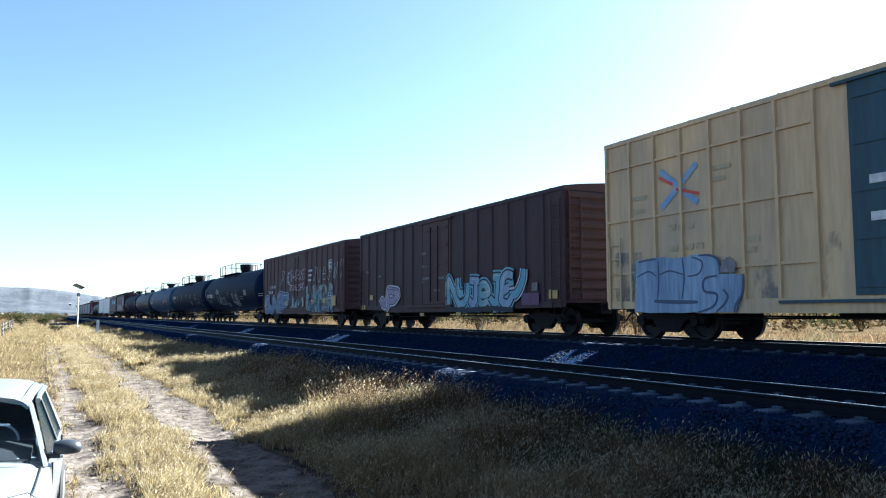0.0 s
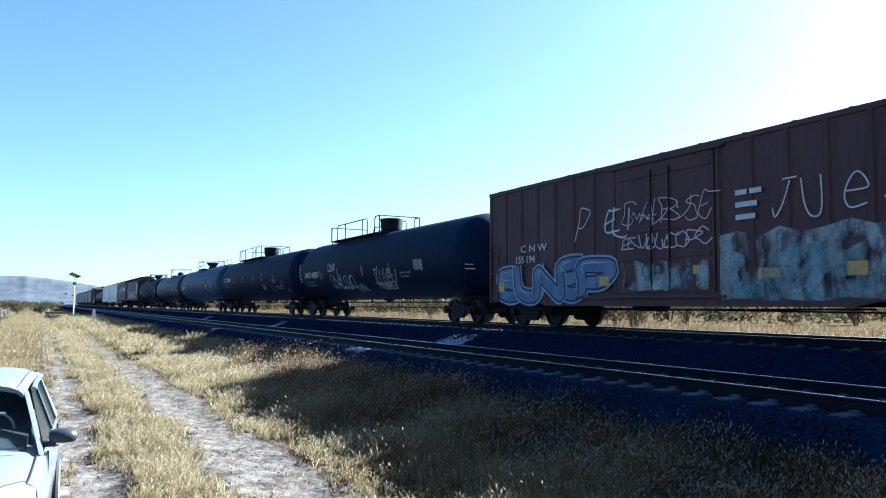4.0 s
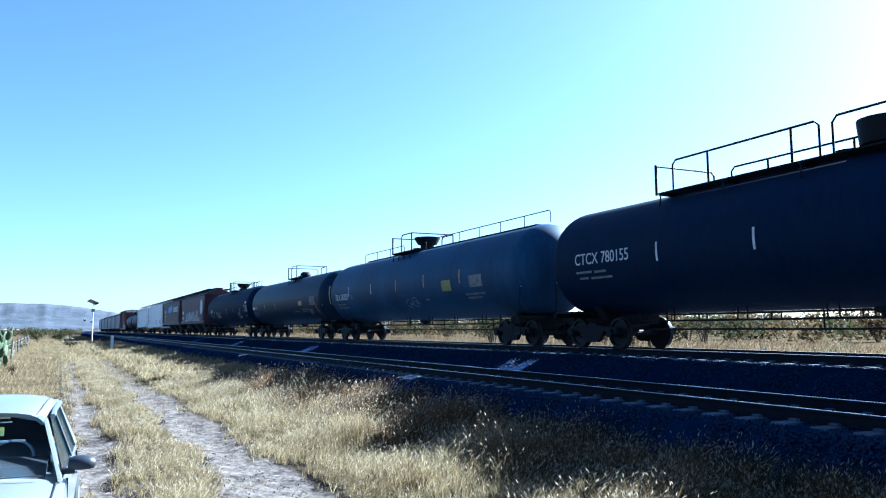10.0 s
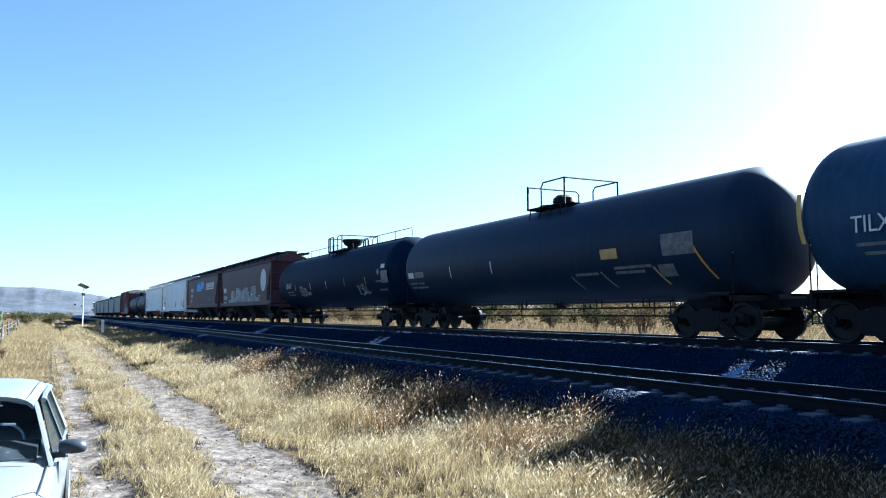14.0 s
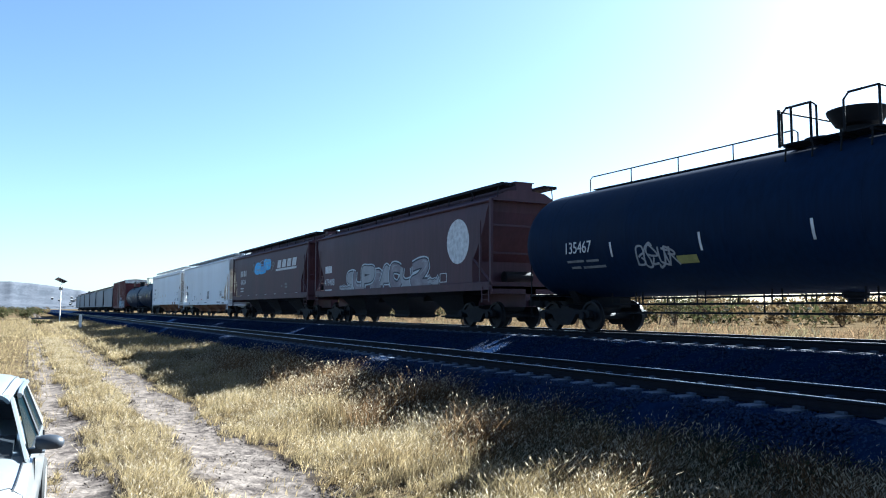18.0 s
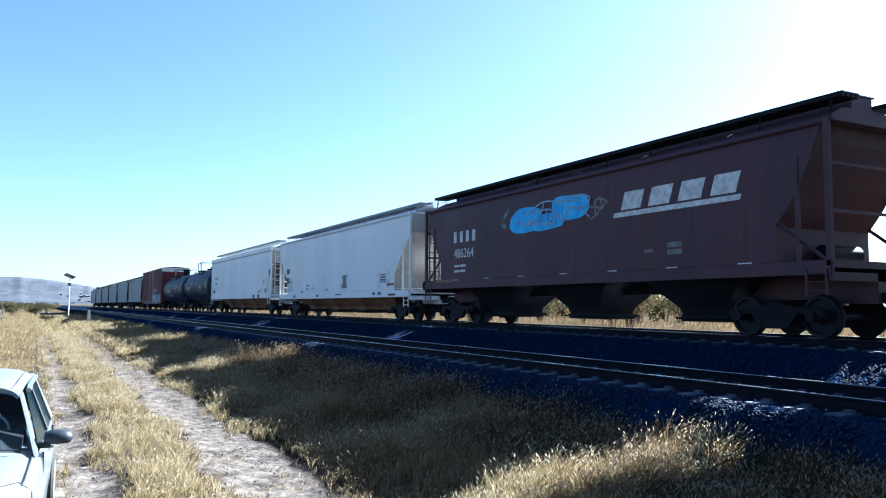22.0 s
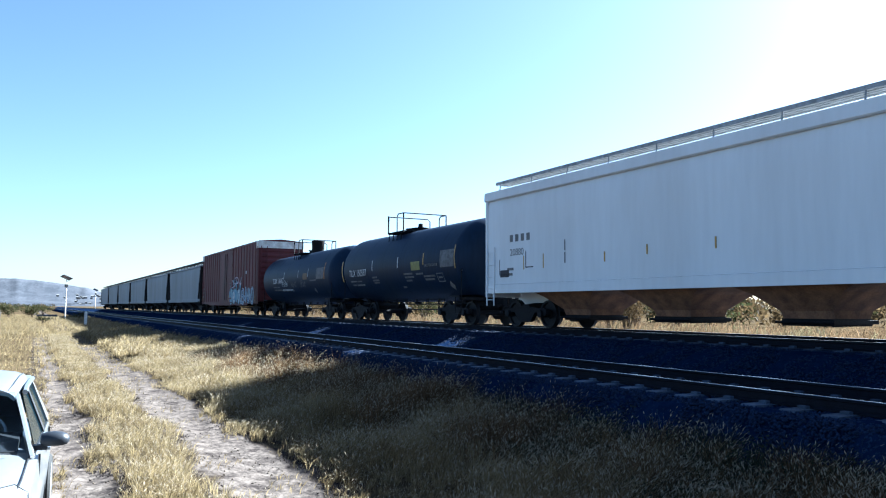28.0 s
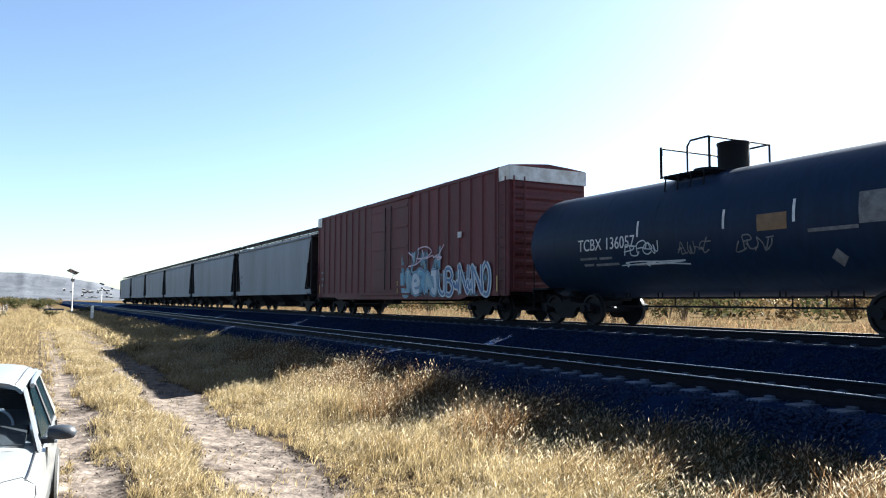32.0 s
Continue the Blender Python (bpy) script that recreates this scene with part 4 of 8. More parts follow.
    add_tube(bm, [(-1.0, gate, top - 0.1), (-1.0, gate, top + h)], 0.036, 6)
    add_tube(bm, [(-1.0, gate, top + h - 0.03), (0.9, gate, top + h - 0.03), (1.0, gate, top + h - 0.12), (1.0, gate, top - 0.1)], 0.026, 6)
    part("end_gate", bm, IRON, car)
    bm = bmesh.new()
    add_tube(bm, [(-1.0, u0, top - 0.05), (-1.0, u0, top + h - 0.12), (-1.0, u0 - 0.1, top + h), (-1.0, u1, top + h), (1.0, u1, top + h), (1.0, u0 - 0.1, top + h), (1.0, u0, top + h - 0.12), (1.0, u0, top - 0.05)], 0.026, 6)
    hoop = part("end_hoop", bm, IRON, car)
    for x in (-1.0, 1.0):
        bm = bmesh.new()
        add_tube(bm, [(x, u1, top - 0.1), (x, u1, top + h)], 0.03, 6)
        part("railing_post", bm, IRON, hoop)
    if walk_rail:
        for a, b in walk_rail:
            bm = bmesh.new()
            ang = lambda y, zz: (-0.42, y, zz)
            add_tube(bm, [ang(a, top - 0.05), ang(a, top + 0.28), ang(a + 0.08, top + 0.35), ang(b - 0.08, top + 0.35), ang(b, top + 0.28), ang(b, top - 0.05)], 0.018, 6)
            line = part("roof_railing", bm, IRON, car)
            k = max(2, round((b - a) / 1.7))
            for i in range(1, k):
                y = a + (b - a) * i / k
                part("railing_post", shared("railing_post:short", lambda bm: add_tube(bm, [(0, 0, -0.06), (0, 0, 0.35)], 0.016, 5), IRON), None, line, at=(-0.42, y, top))
        bm = bmesh.new()
        for a, b in walk_rail:
            add_box(bm, -0.36, 0.30, max(a + 0.05, -half + 1.1), b - 0.05, top - 0.02, top + 0.01)
        part("roof_walkway", bm, IRON, car)
    for s in (-1, 1):
        # low rail along the side on hangers
        bm = bmesh.new()
        L = bogies - 1.5
        add_tube(bm, [(s * 0.55, -L, 1.06), (s * 0.55, -L, 0.74), (s * 0.55, L, 0.74), (s * 0.55, L, 1.06)], 0.024, 6)
        add_tube(bm, [(s * 0.55, -L, 0.90), (s * 0.55, L, 0.90)], 0.018, 6)
        low = part("side_rail", bm, IRON, car)
        k = 12
        for i in range(k):
            y = -L + 2 * L * (i // 2 * 2 + 1 + (0.12 if i % 2 else -0.12)) / k
            part("rail_hanger", shared(f"rail_hanger:{r}{zc}", lambda bm: add_tube(bm, [(0, 0, 0.74), (0, 0, zc - math.sqrt(r * r - 0.3025) + 0.02)], 0.02, 5), IRON), None, low, at=(s * 0.55, y, 0))
    # brake rigging and bottom outlet
    bm = bmesh.new()
    add_tube(bm, [(-0.25, -bogies + 1.3, 0.52), (-0.25, bogies - 1.3, 0.52)], 0.025, 5)
    for y in (-bogies + 1.9, -bogies + 2.5, bogies - 2.2, -1.8, 1.6):
        add_tube(bm, [(-0.25, y, 0.50), (-0.25, y, zc - r + 0.02)], 0.02, 5)
    part("brake_rod", bm, IRON, car)
    bm = bmesh.new()
    add_lathe(bm, [(0.74, 0.11), (0.78, 0.15), (0.82, 0.15), (0.84, 0.24), (zc - r + 0.05, 0.26)], "z", 14)
    part("outlet_valve", bm, IRON, car, at=(0, dome + 0.2, 0))
    # stub sills, saddles, end platforms with handrails
    for e in (-1, 1):
        bm = bmesh.new()
        add_box(bm, -0.19, 0.19, min(e * (bogies - 1.4), e * (reach - 0.75)), max(e * (bogies - 1.4), e * (reach - 0.75)), 0.66, 1.0)
        part("stub_sill", bm, IRON, car)
        bm = bmesh.new()
        arc = [(r * 1.004 * math.sin(a), zc - r * 1.004 * math.cos(a)) for a in np.linspace(-0.5, 0.5, 13)]
        add_prism(bm, arc + [(0.55, 0.80), (-0.55, 0.80)], "y", e * bogies - 0.16, e * bogies + 0.16)
        part("saddle", bm, IRON, car)
        bm = bmesh.new()
        ye = e * (reach - 0.95)
        add_box(bm, -1.42, 1.42, min(ye, ye - e * 0.75), max(ye, ye - e * 0.75), 0.98, 1.03)
        add_box(bm, -1.42, 1.42, min(ye, ye - e * 0.06), max(ye, ye - e * 0.06), 0.86, 1.03)
        plat = part("end_platform", bm, IRON, car)
        for x in (-1.36, 1.36):
            bm = bmesh.new()
            add_tube(bm, [(x, ye, 0.36), (x, ye, 1.95), (x * 0.96, ye - e * 0.2, 2.05), (x * 0.96, ye - e * 0.7, 2.05)], 0.018, 5)
            add_tube(bm, [(x, ye, 0.40), (x, ye - e * 0.4, 0.40), (x, ye - e * 0.4, 1.0)], 0.016, 5)
            part("handrail", bm, IRON, plat)
        bm = bmesh.new()
        add_tube(bm, [(-1.36, ye, 1.9), (1.36, ye, 1.9)], 0.022, 6)
        add_tube(bm, [(-1.36, ye, 2.05), (1.36, ye, 2.05)], 0.022, 6)
        # White colour stands for sunlight on the grab rail.
        part("grab_rail", bm, INK_WHITE, plat, "white-painted grab rail")
        bogie(car, e * bogies)
        coupler(car, e * (reach - 0.12), e)
    return car


def on_tank(r, zc, z):
    """How far out the shell is at height z."""
    return -math.sqrt(max(0.05, r * r - (z - zc) ** 2)) - 0.006


def draped(car, r, zc, name, mat, y0, y1, z0, z1, label="", slant=0.0, out=0.004):
    """A flat mark bent round the shell between heights z0 and z1."""
    bm = bmesh.new()
    zs = [z0 + (z1 - z0) * k / 4 for k in range(5)]
    v = [[bm.verts.new((on_tank(r, zc, q) - out, y + (q - z0) * slant, q)) for y in (y0, y1)] for q in zs]
    for a, b in zip(v, v[1:]):
        bm.faces.new((a[0], a[1], b[1], b[0]))
    return part(name, bm, mat, car, label)


def tank_labels(car, r, zc, mark, y, z, strips=(), panels=(), small=(), frames=(), diamonds=(), tags=(), words=(), stripe=0.0):
    """Reporting mark, reflective strips, panels, small print, framed stencils and sprayed tags."""
    if mark:
        letters(car, mark, -r - 0.008, y, z, 0.44, INK_WHITE, "", 0.86)
    else:
        draped(car, r, zc, "lettering", INK_WHITE, y, y - 0.5, z, z + 0.22, "worn stencilled mark")
        draped(car, r, zc, "lettering", INK_GREY, y - 0.6, y - 1.4, z, z + 0.22, "worn stencilled mark")
    for a, w, q in ((0.0, 0.7, 0.24), (0.8, 0.5, 0.25), (0.1, 0.4, 0.40), (0.6, 0.9, 0.41)):
        draped(car, r, zc, "small_print", INK_GREY, y - a, y - a - w, z - q, z - q + 0.06)
    if stripe:
        draped(car, r, zc, "reflector", MARK_YELLOW, stripe - 0.05, stripe + 0.05, zc - 0.55, zc + 0.42, "curved yellow end stripe", 0.03)
    for a, z0, z1, m, slant in strips:
        draped(car, r, zc, "reflector", m, a - 0.032, a + 0.032, z0, z1, "worn vertical reflective strip", slant)
    for y0, y1, z0, z1, m, label in panels:
        draped(car, r, zc, "stencil_panel", m, y0, y1, z0, z1, label)
    for y0, y1, z0 in small:
        draped(car, r, zc, "small_print", INK_FAINT, y0, y1, z0, z0 + 0.07)
    for y0, y1, z0, z1 in frames:
        for a, b, c, d in ((y0, y1, z1 - 0.03, z1), (y0, y1, z0, z0 + 0.03), (y0, y0 - 0.03, z0, z1), (y1, y1 + 0.03, z0, z1)):
            draped(car, r, zc, "stencil_frame", INK_GREY, a, b, c, d)
        draped(car, r, zc, "small_print", INK_GREY, y0 - 0.1, y1 + 0.1, (z0 + z1) / 2 - 0.03, (z0 + z1) / 2 + 0.03)
    for a, b in diamonds:
        bm = bmesh.new()
        bm.faces.new([bm.verts.new((on_tank(r, zc, b + dz) - 0.006, a + dy, b + dz)) for dy, dz in ((0.17, 0), (0, 0.17), (-0.17, 0), (0, -0.17))])
        part("placard", bm, INK_GREY, car, "pale diamond hazard placard")
    for y0, y1, z0, z1, word, w, m, seed in tags:
        chalk(car, lambda q: on_tank(r, zc, q) - 0.006, word, y0, y1, z0, z1, m, seed, w, "thin white sprayed tag")
    for text, a, b, h in words:
        letters(car, text, on_tank(r, zc, b) - 0.02, a, b, h, INK_GREY, "worn stencilled words", 0.9)


# ---- covered hoppers ----
def hopper(label, half, paint, bays=3, eave=4.18, peak=4.5, sill=1.12, bogies=6.9, reach=9.1, bay_paint=None, inset=1.5, knee=2.2, top_inset=0.3, bow=1.6, slope_top=None, slope_paint=None, chord=False, trough=False):
    car = thing("covered_hopper", label, "freight wagon", "wagons of the train")
    W = 1.47
    # Tail hoppers get IRON end trim: the dark gaps between wagons, shaded by colour.
    trim = IRON if paint is TAN_HOP else paint
    slope_top = slope_top or eave
    up = [knee + (eave - 0.45 - knee) * k for k in (0.25, 0.5, 0.75)] if slope_top > 4 else [knee + 0.3, (knee + slope_top) / 2, slope_top]
    section = [(-W, sill), (-W, knee), *((-W, z) for z in up), (-W, eave - 0.45), (-W + 0.06, eave - 0.15), (-W + 0.22, eave), (-0.75, peak - 0.08), (0, peak), (0.75, peak - 0.08), (W - 0.22, eave), (W - 0.06, eave - 0.15), (W, eave - 0.45), *((W, z) for z in up[::-1]), (W, knee), (W, sill)]

    def ends(z):
        if z <= knee:
            return half - top_inset - inset
        return half - top_inset - inset * (1 - min(1, (z - knee) / (slope_top - knee))) ** bow
    bm = bmesh.new()
    rings = []
    for e in (-1, -0.33, 0.33, 1):
        rings.append([bm.verts.new((x, e * ends(z) if abs(e) == 1 else e * half, z)) for x, z in section])
    for a, b in zip(rings, rings[1:]):
        for i in range(len(section)):
            bm.faces.new((a[i], a[(i + 1) % len(section)], b[(i + 1) % len(section)], b[i]))
    part("body", bm, paint, car, smooth=True)
    for e in (-1, 1):
        bm = bmesh.new()
        ring = [bm.verts.new((x, e * (ends(z) + 0.002), z)) for x, z in section]
        k = len(section)
        for i in range(k // 2):
            j = k - 1 - i
            if j - 1 > i + 1:
                bm.faces.new((ring[i], ring[i + 1], ring[j - 1], ring[j]))
            elif j - 1 == i + 1:
                bm.faces.new((ring[i], ring[i + 1], ring[j]))
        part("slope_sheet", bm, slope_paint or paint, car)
    for s in (-1, 1):
        bm = bmesh.new()
        add_prism(bm, [(s * (W - 0.10), sill - 0.16), (s * (W + 0.035), sill - 0.16), (s * (W + 0.035), sill + 0.10), (s * W, sill + 0.12), (s * (W - 0.1), sill + 0.12)], "y", -half + 0.1, half - 0.1)
        part("side_sill", bm, paint, car)
        bm = bmesh.new()
        if chord:
            add_prism(bm, [(s * (W - 0.12), eave + 0.09), (s * (W + 0.05), eave + 0.09), (s * (W + 0.06), eave - 0.17), (s * (W + 0.02), eave - 0.20), (s * (W - 0.12), eave - 0.20)], "y", -half + 0.04, half - 0.04)
        else:
            add_tube(bm, [(s * (W - 0.02), -half + 0.2, eave - 0.12), (s * (W - 0.02), half - 0.2, eave - 0.12)], 0.045, 6)
        part("top_chord", bm, paint, car)
        # running boards along the roof, on brackets
        bm = bmesh.new()
        for q in range(4):
            x = s * (0.62 + 0.14 * q)
            add_box(bm, x - 0.05, x + 0.05, -half + 0.05, half - 0.05, peak + 0.06, peak + 0.155)
        board = part("running_board", bm, WALK_GREY if paint is WHITE_HOP else IRON, car, "raised grated roof walkway")
        for y in np.linspace(-half + 0.3, half - 0.3, 11):
            part("bracket", shared(f"bracket:{peak}{s}{paint.name}", lambda bm: (add_box(bm, min(s * 0.56, s * 1.10), max(s * 0.56, s * 1.10), -0.02, 0.02, peak + 0.085, peak + 0.125), add_tube(bm, [(s * 1.06, 0, peak + 0.10), (s * 1.10, 0, eave + 0.02)], 0.02, 5)), WALK_GREY if paint is WHITE_HOP else IRON), None, board, at=(0, y, 0))
    # loading hatches
    for i in range(6):
        y = -half * 0.8 + half * 1.6 * i / 5

        def hatch(bm):
            up = 0.17 if trough else 0.0
            add_box(bm, -0.32, 0.32, -half * 0.155, half * 0.155, peak - 0.02, peak + 0.07 + up)
            add_box(bm, -0.38, 0.38, -half * 0.158, half * 0.158, peak + 0.07 + up, peak + 0.10 + up)
        part("hatch_cover", shared(f"hatch:{half}{peak}{paint.name}", hatch, paint), None, car, at=(0, y, 0))
    # discharge bays
    if sill > 1.35:
        bm = bmesh.new()
        add_box(bm, -0.17, 0.17, -half + 1.6, half - 1.6, 0.92, sill + 0.01)
        part("centre_sill", bm, bay_paint or paint, car)
    span = 2 * (half - 1.8) / bays
    for i in range(bays):
        y = -(half - 1.8) + span * (i + 0.5)

        def bay(bm):
            lo, hi = 0.30, sill + 0.02
            top = [(-1.30, -span * 0.49), (1.30, -span * 0.49), (1.30, span * 0.49), (-1.30, span * 0.49)]
            mid = [(-1.0, -span * 0.29), (1.0, -span * 0.29), (1.0, span * 0.29), (-1.0, span * 0.29)]
            low = [(-0.62, -span * 0.165), (0.62, -span * 0.165), (0.62, span * 0.165), (-0.62, span * 0.165)]
            gate = [(-0.56, -span * 0.155), (0.56, -span * 0.155), (0.56, span * 0.155), (-0.56, span * 0.155)]
            r = [[bm.verts.new((x, yy, z)) for x, yy in ps] for ps, z in ((top, hi), (mid, hi - 0.30), (low, lo + 0.27), (gate, lo + 0.1))]
            for a, b in zip(r, r[1:]):
                for k in range(4):
                    bm.faces.new((a[k], a[(k + 1) % 4], b[(k + 1) % 4], b[k]))
            bm.faces.new(r[0])
            bm.faces.new(r[-1][::-1])
        b = part("discharge_bay", shared(f"bay:{span:.3f}{sill}{(bay_paint or paint).name}", bay, bay_paint or paint), None, car, at=(0, y, 0))
        part("outlet_gate", shared(f"outlet_gate:{span:.2f}", lambda bm: (add_box(bm, -0.60, 0.60, -span * 0.16, span * 0.16, 0.26, 0.41), add_tube(bm, [(-0.70, -span * 0.18, 0.34), (-0.70, span * 0.18, 0.34)], 0.03, 6), add_box(bm, -0.7, 0.7, -span * 0.18, -span * 0.16, 0.30, 0.38)), IRON), None, b)
    # open ends: platform, posts, braces, ladders
    for e in (-1, 1):
        y0, y1 = e * (half - inset - top_inset - 0.2), e * (half - 0.05)
        bm = bmesh.new()
        add_box(bm, -W, W, min(y0, y1), max(y0, y1), sill - 0.12, sill - 0.04)
        add_box(bm, -W - 0.02, W + 0.02, min(y1, y1 - e * 0.12), max(y1, y1 - e * 0.12), sill - 0.28, sill + 0.10)
        add_box(bm, -0.2, 0.2, min(y0 - e * 1.5, y1), max(y0 - e * 1.5, y1), 0.68, sill - 0.1)
        plat = part("end_platform", bm, trim, car)
        for x in (-1, 1):
            bm = bmesh.new()
            add_box(bm, x * (W - 0.01) - 0.045, x * (W - 0.01) + 0.045, y1 - e * 0.14, y1 - e * 0.03, sill, eave - 0.05)
            part("corner_post", bm, trim, car)
            bm = bmesh.new()
            yk = e * (half - 0.5 * inset - top_inset)
            add_box(bm, x * (W - 0.01) - 0.03, x * (W - 0.01) + 0.03, yk - 0.04, yk + 0.04, sill, knee + 1.3)
            if paint is not WHITE_HOP:
                add_tube(bm, [(x * (W - 0.03), e * (half - inset - top_inset), knee + 0.1), (x * (W - 0.03), y1 - e * 0.1, sill + 0.05)], 0.04, 5)
            part("end_brace", bm, trim, car)
            ladder(car, x * (W + 0.05), e * (half - 0.40), sill - 0.55, sill + 1.3 if chord else sill - 0.05, "y", 0.42, trim)
        ladder(car, (1.05 if chord else -1.05) * e, e * (half + 0.02), sill, eave, "x", 0.4, trim)
        bm = bmesh.new()
        add_box(bm, -W + 0.05, W - 0.05, min(e * (half - 0.02), e * (half - top_inset - 0.1)), max(e * (half - 0.02), e * (half - top_inset - 0.1)), eave - 0.12, eave - 0.06)
        for z in (sill + 1.0, sill + 1.9) if paint is not WHITE_HOP or chord else ():
            add_box(bm, -W + 0.05, W - 0.05, y1 - e * 0.09, y1 - e * 0.05, z, z + 0.06)
        part("end_crosspiece", bm, trim, car)
        bm = bmesh.new()
        add_lathe(bm, [(-0.6, 0.04), (-0.55, 0.2), (0.5, 0.2), (0.55, 0.04)], "x", 14)
        part("air_reservoir", bm, IRON, car, at=(0.2, e * (half - 1.1), sill + 0.3), smooth=True)
        bogie(car, e * bogies)
        coupler(car, e * (reach - 0.12), e)
    return car


def disc(car, x, y, z, ry, rz, mat, name="round_emblem", label=""):
    bm = bmesh.new()
    bm.faces.new([bm.verts.new((x, y + ry * math.cos(a), z + rz * math.sin(a))) for a in np.linspace(0, 2 * math.pi, 28, endpoint=False)])
    return part(name, bm, mat, car, label)


def white_end(car, half):
    """Closed hopper ends: a brown stained panel between posts, and a dark plate as the shaded rounded opening in each
    side.
    """
    for e in (-1, 1):
        y = e * (half - 0.15)
        bm = bmesh.new()
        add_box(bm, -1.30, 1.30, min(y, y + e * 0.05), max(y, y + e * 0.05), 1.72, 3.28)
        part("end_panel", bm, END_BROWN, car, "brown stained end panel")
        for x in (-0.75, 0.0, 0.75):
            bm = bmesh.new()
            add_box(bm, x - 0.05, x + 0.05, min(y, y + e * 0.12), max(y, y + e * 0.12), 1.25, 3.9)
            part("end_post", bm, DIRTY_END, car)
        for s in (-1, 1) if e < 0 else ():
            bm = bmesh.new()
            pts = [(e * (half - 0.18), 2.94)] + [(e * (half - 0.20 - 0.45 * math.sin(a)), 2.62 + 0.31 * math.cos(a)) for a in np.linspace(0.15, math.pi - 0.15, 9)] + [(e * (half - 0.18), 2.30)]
            # solid brown plate, its dark colour stands for the shaded opening
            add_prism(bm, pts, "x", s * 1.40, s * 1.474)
            part("side_opening", bm, END_BROWN, car, "brown plate standing for a rounded shaded opening")


# ---- the train, from its head to its tail: middle of each wagon along the line at the start ----
TRAIN = []


def couple(car, y):
    car.matrix_basis = pose(TRACK_X, y, RAIL_Z)
    TRAIN.append((car, y))


S = -1.468      # flat sides
# yellow high-cube boxcar
c = boxcar("tall dusty yellow boxcar with square side panels and graffiti", 7.8, 0.62, 4.96, 5.16, YELLOW, 1.5, 7, "waffle", 6.1, 8.5, door_paint=TEAL, door_shift=-0.57, first=0.72)
bars(c, S - 0.08, 0.55, 2.9, [[0.9], [0.7]], 0.16, 0.5, INK_WHITE, "lettering", "white lettering on the dark door")
for a, b, m in ((((5.8, 3.1), (4.65, 4.0)), 0.15, SPRAY_BLUE_MID), (((5.8, 4.0), (4.65, 3.1)), 0.15, SPRAY_BLUE_MID), (((5.3, 3.5), (4.95, 3.4), (4.6, 3.3)), 0.07, SPRAY_RED), (((5.85, 3.85), (5.4, 3.62)), 0.07, SPRAY_RED)):
    bm = bmesh.new()
    strip(bm, a, b, S - 0.012 - (0.004 if m is SPRAY_RED else 0) - 0.002 * (a[0][1] > 3.6))
    part("cross_emblem", bm, m, c, "faded blue and red crossed strokes")
bars(c, S - 0.008, 5.6, 2.55, [[0.25, 0.2, 0.2], [0.3, 0.4, 0.2]], 0.14, 0.35, INK_TAN, "lettering")
bars(c, S - 0.008, 3.4, 2.1, [[0.4], [0.3]], 0.12, 0.1, INK_TAN)
bars(c, S - 0.008, 6.9, 3.4, [[0.6], [0.5]], 0.10, 0.22, INK_TAN)
bars(c, S - 0.008, 4.2, 3.75, [[0.5], [0.35]], 0.10, 0.15, INK_TAN)
piece = field(c, S - 0.082, [(6.72, 0.66), (6.65, 1.90), (5.9, 1.93), (5.07, 1.89), (4.51, 1.94), (4.07, 1.79), (4.0, 1.46), (3.39, 1.43), (3.4, 1.08), (3.58, 0.8), (3.63, 0.63), (4.66, 0.63)], SPRAY_STEEL, "silver-blue sprayed field behind blocky letters")
for ring, m in (([(4.0, 1.47), (3.97, 1.73), (3.77, 1.83), (3.61, 1.72), (3.58, 1.47)], SPRAY_MAUVE),):
    field(c, S - 0.083, ring, m, "dull mauve sprayed cloud above the letters")
for k, (ln, w) in enumerate((([(6.03, 0.91), (5.4, 0.88), (4.65, 0.87)], 0.09), ([(5.88, 1.87), (5.86, 1.4), (5.92, 0.95)], 0.05), ([(5.09, 1.88), (5.05, 1.4), (5.13, 0.94)], 0.05), ([(5.86, 1.52), (5.5, 1.6), (5.08, 1.5)], 0.04), ([(4.95, 1.45), (4.6, 1.5), (4.5, 1.75), (4.8, 1.88)], 0.04),
                             ([(4.09, 1.43), (4.44, 1.37), (4.46, 1.11), (4.11, 1.03), (4.21, 0.77), (4.66, 0.64)], 0.06), ([(3.93, 1.13), (3.81, 0.98), (3.91, 0.81), (4.13, 0.66)], 0.06), ([(6.62, 1.5), (6.2, 1.62), (5.95, 1.5)], 0.04), ([(3.38, 1.44), (3.42, 1.05), (3.6, 0.8), (3.64, 0.64)], 0.06),
                             ([(6.55, 1.86), (6.2, 1.9), (5.9, 1.9)], 0.05), ([(4.6, 1.9), (4.25, 1.88), (4.05, 1.75), (4.0, 1.46)], 0.05))):
    bm = bmesh.new()
    ribbon(bm, smooth_line(ln), w, flat(S - 0.0845 - 0.0004 * k), 0.4)
    part("letter_line", bm, SPRAY_SLATE, piece, "dark blue sprayed letter stroke")
patch(c, S - 0.058, 6.9, 3.3, 0.62, 1.9, WORN_BLUE, "thin blue-grey overspray", 4)
patch(c, S - 0.003, 7.5, 1.2, 0.7, 2.4, WORN_GREY, "rubbed grey grime on the yellow paint", 5)
couple(c, 7.9)

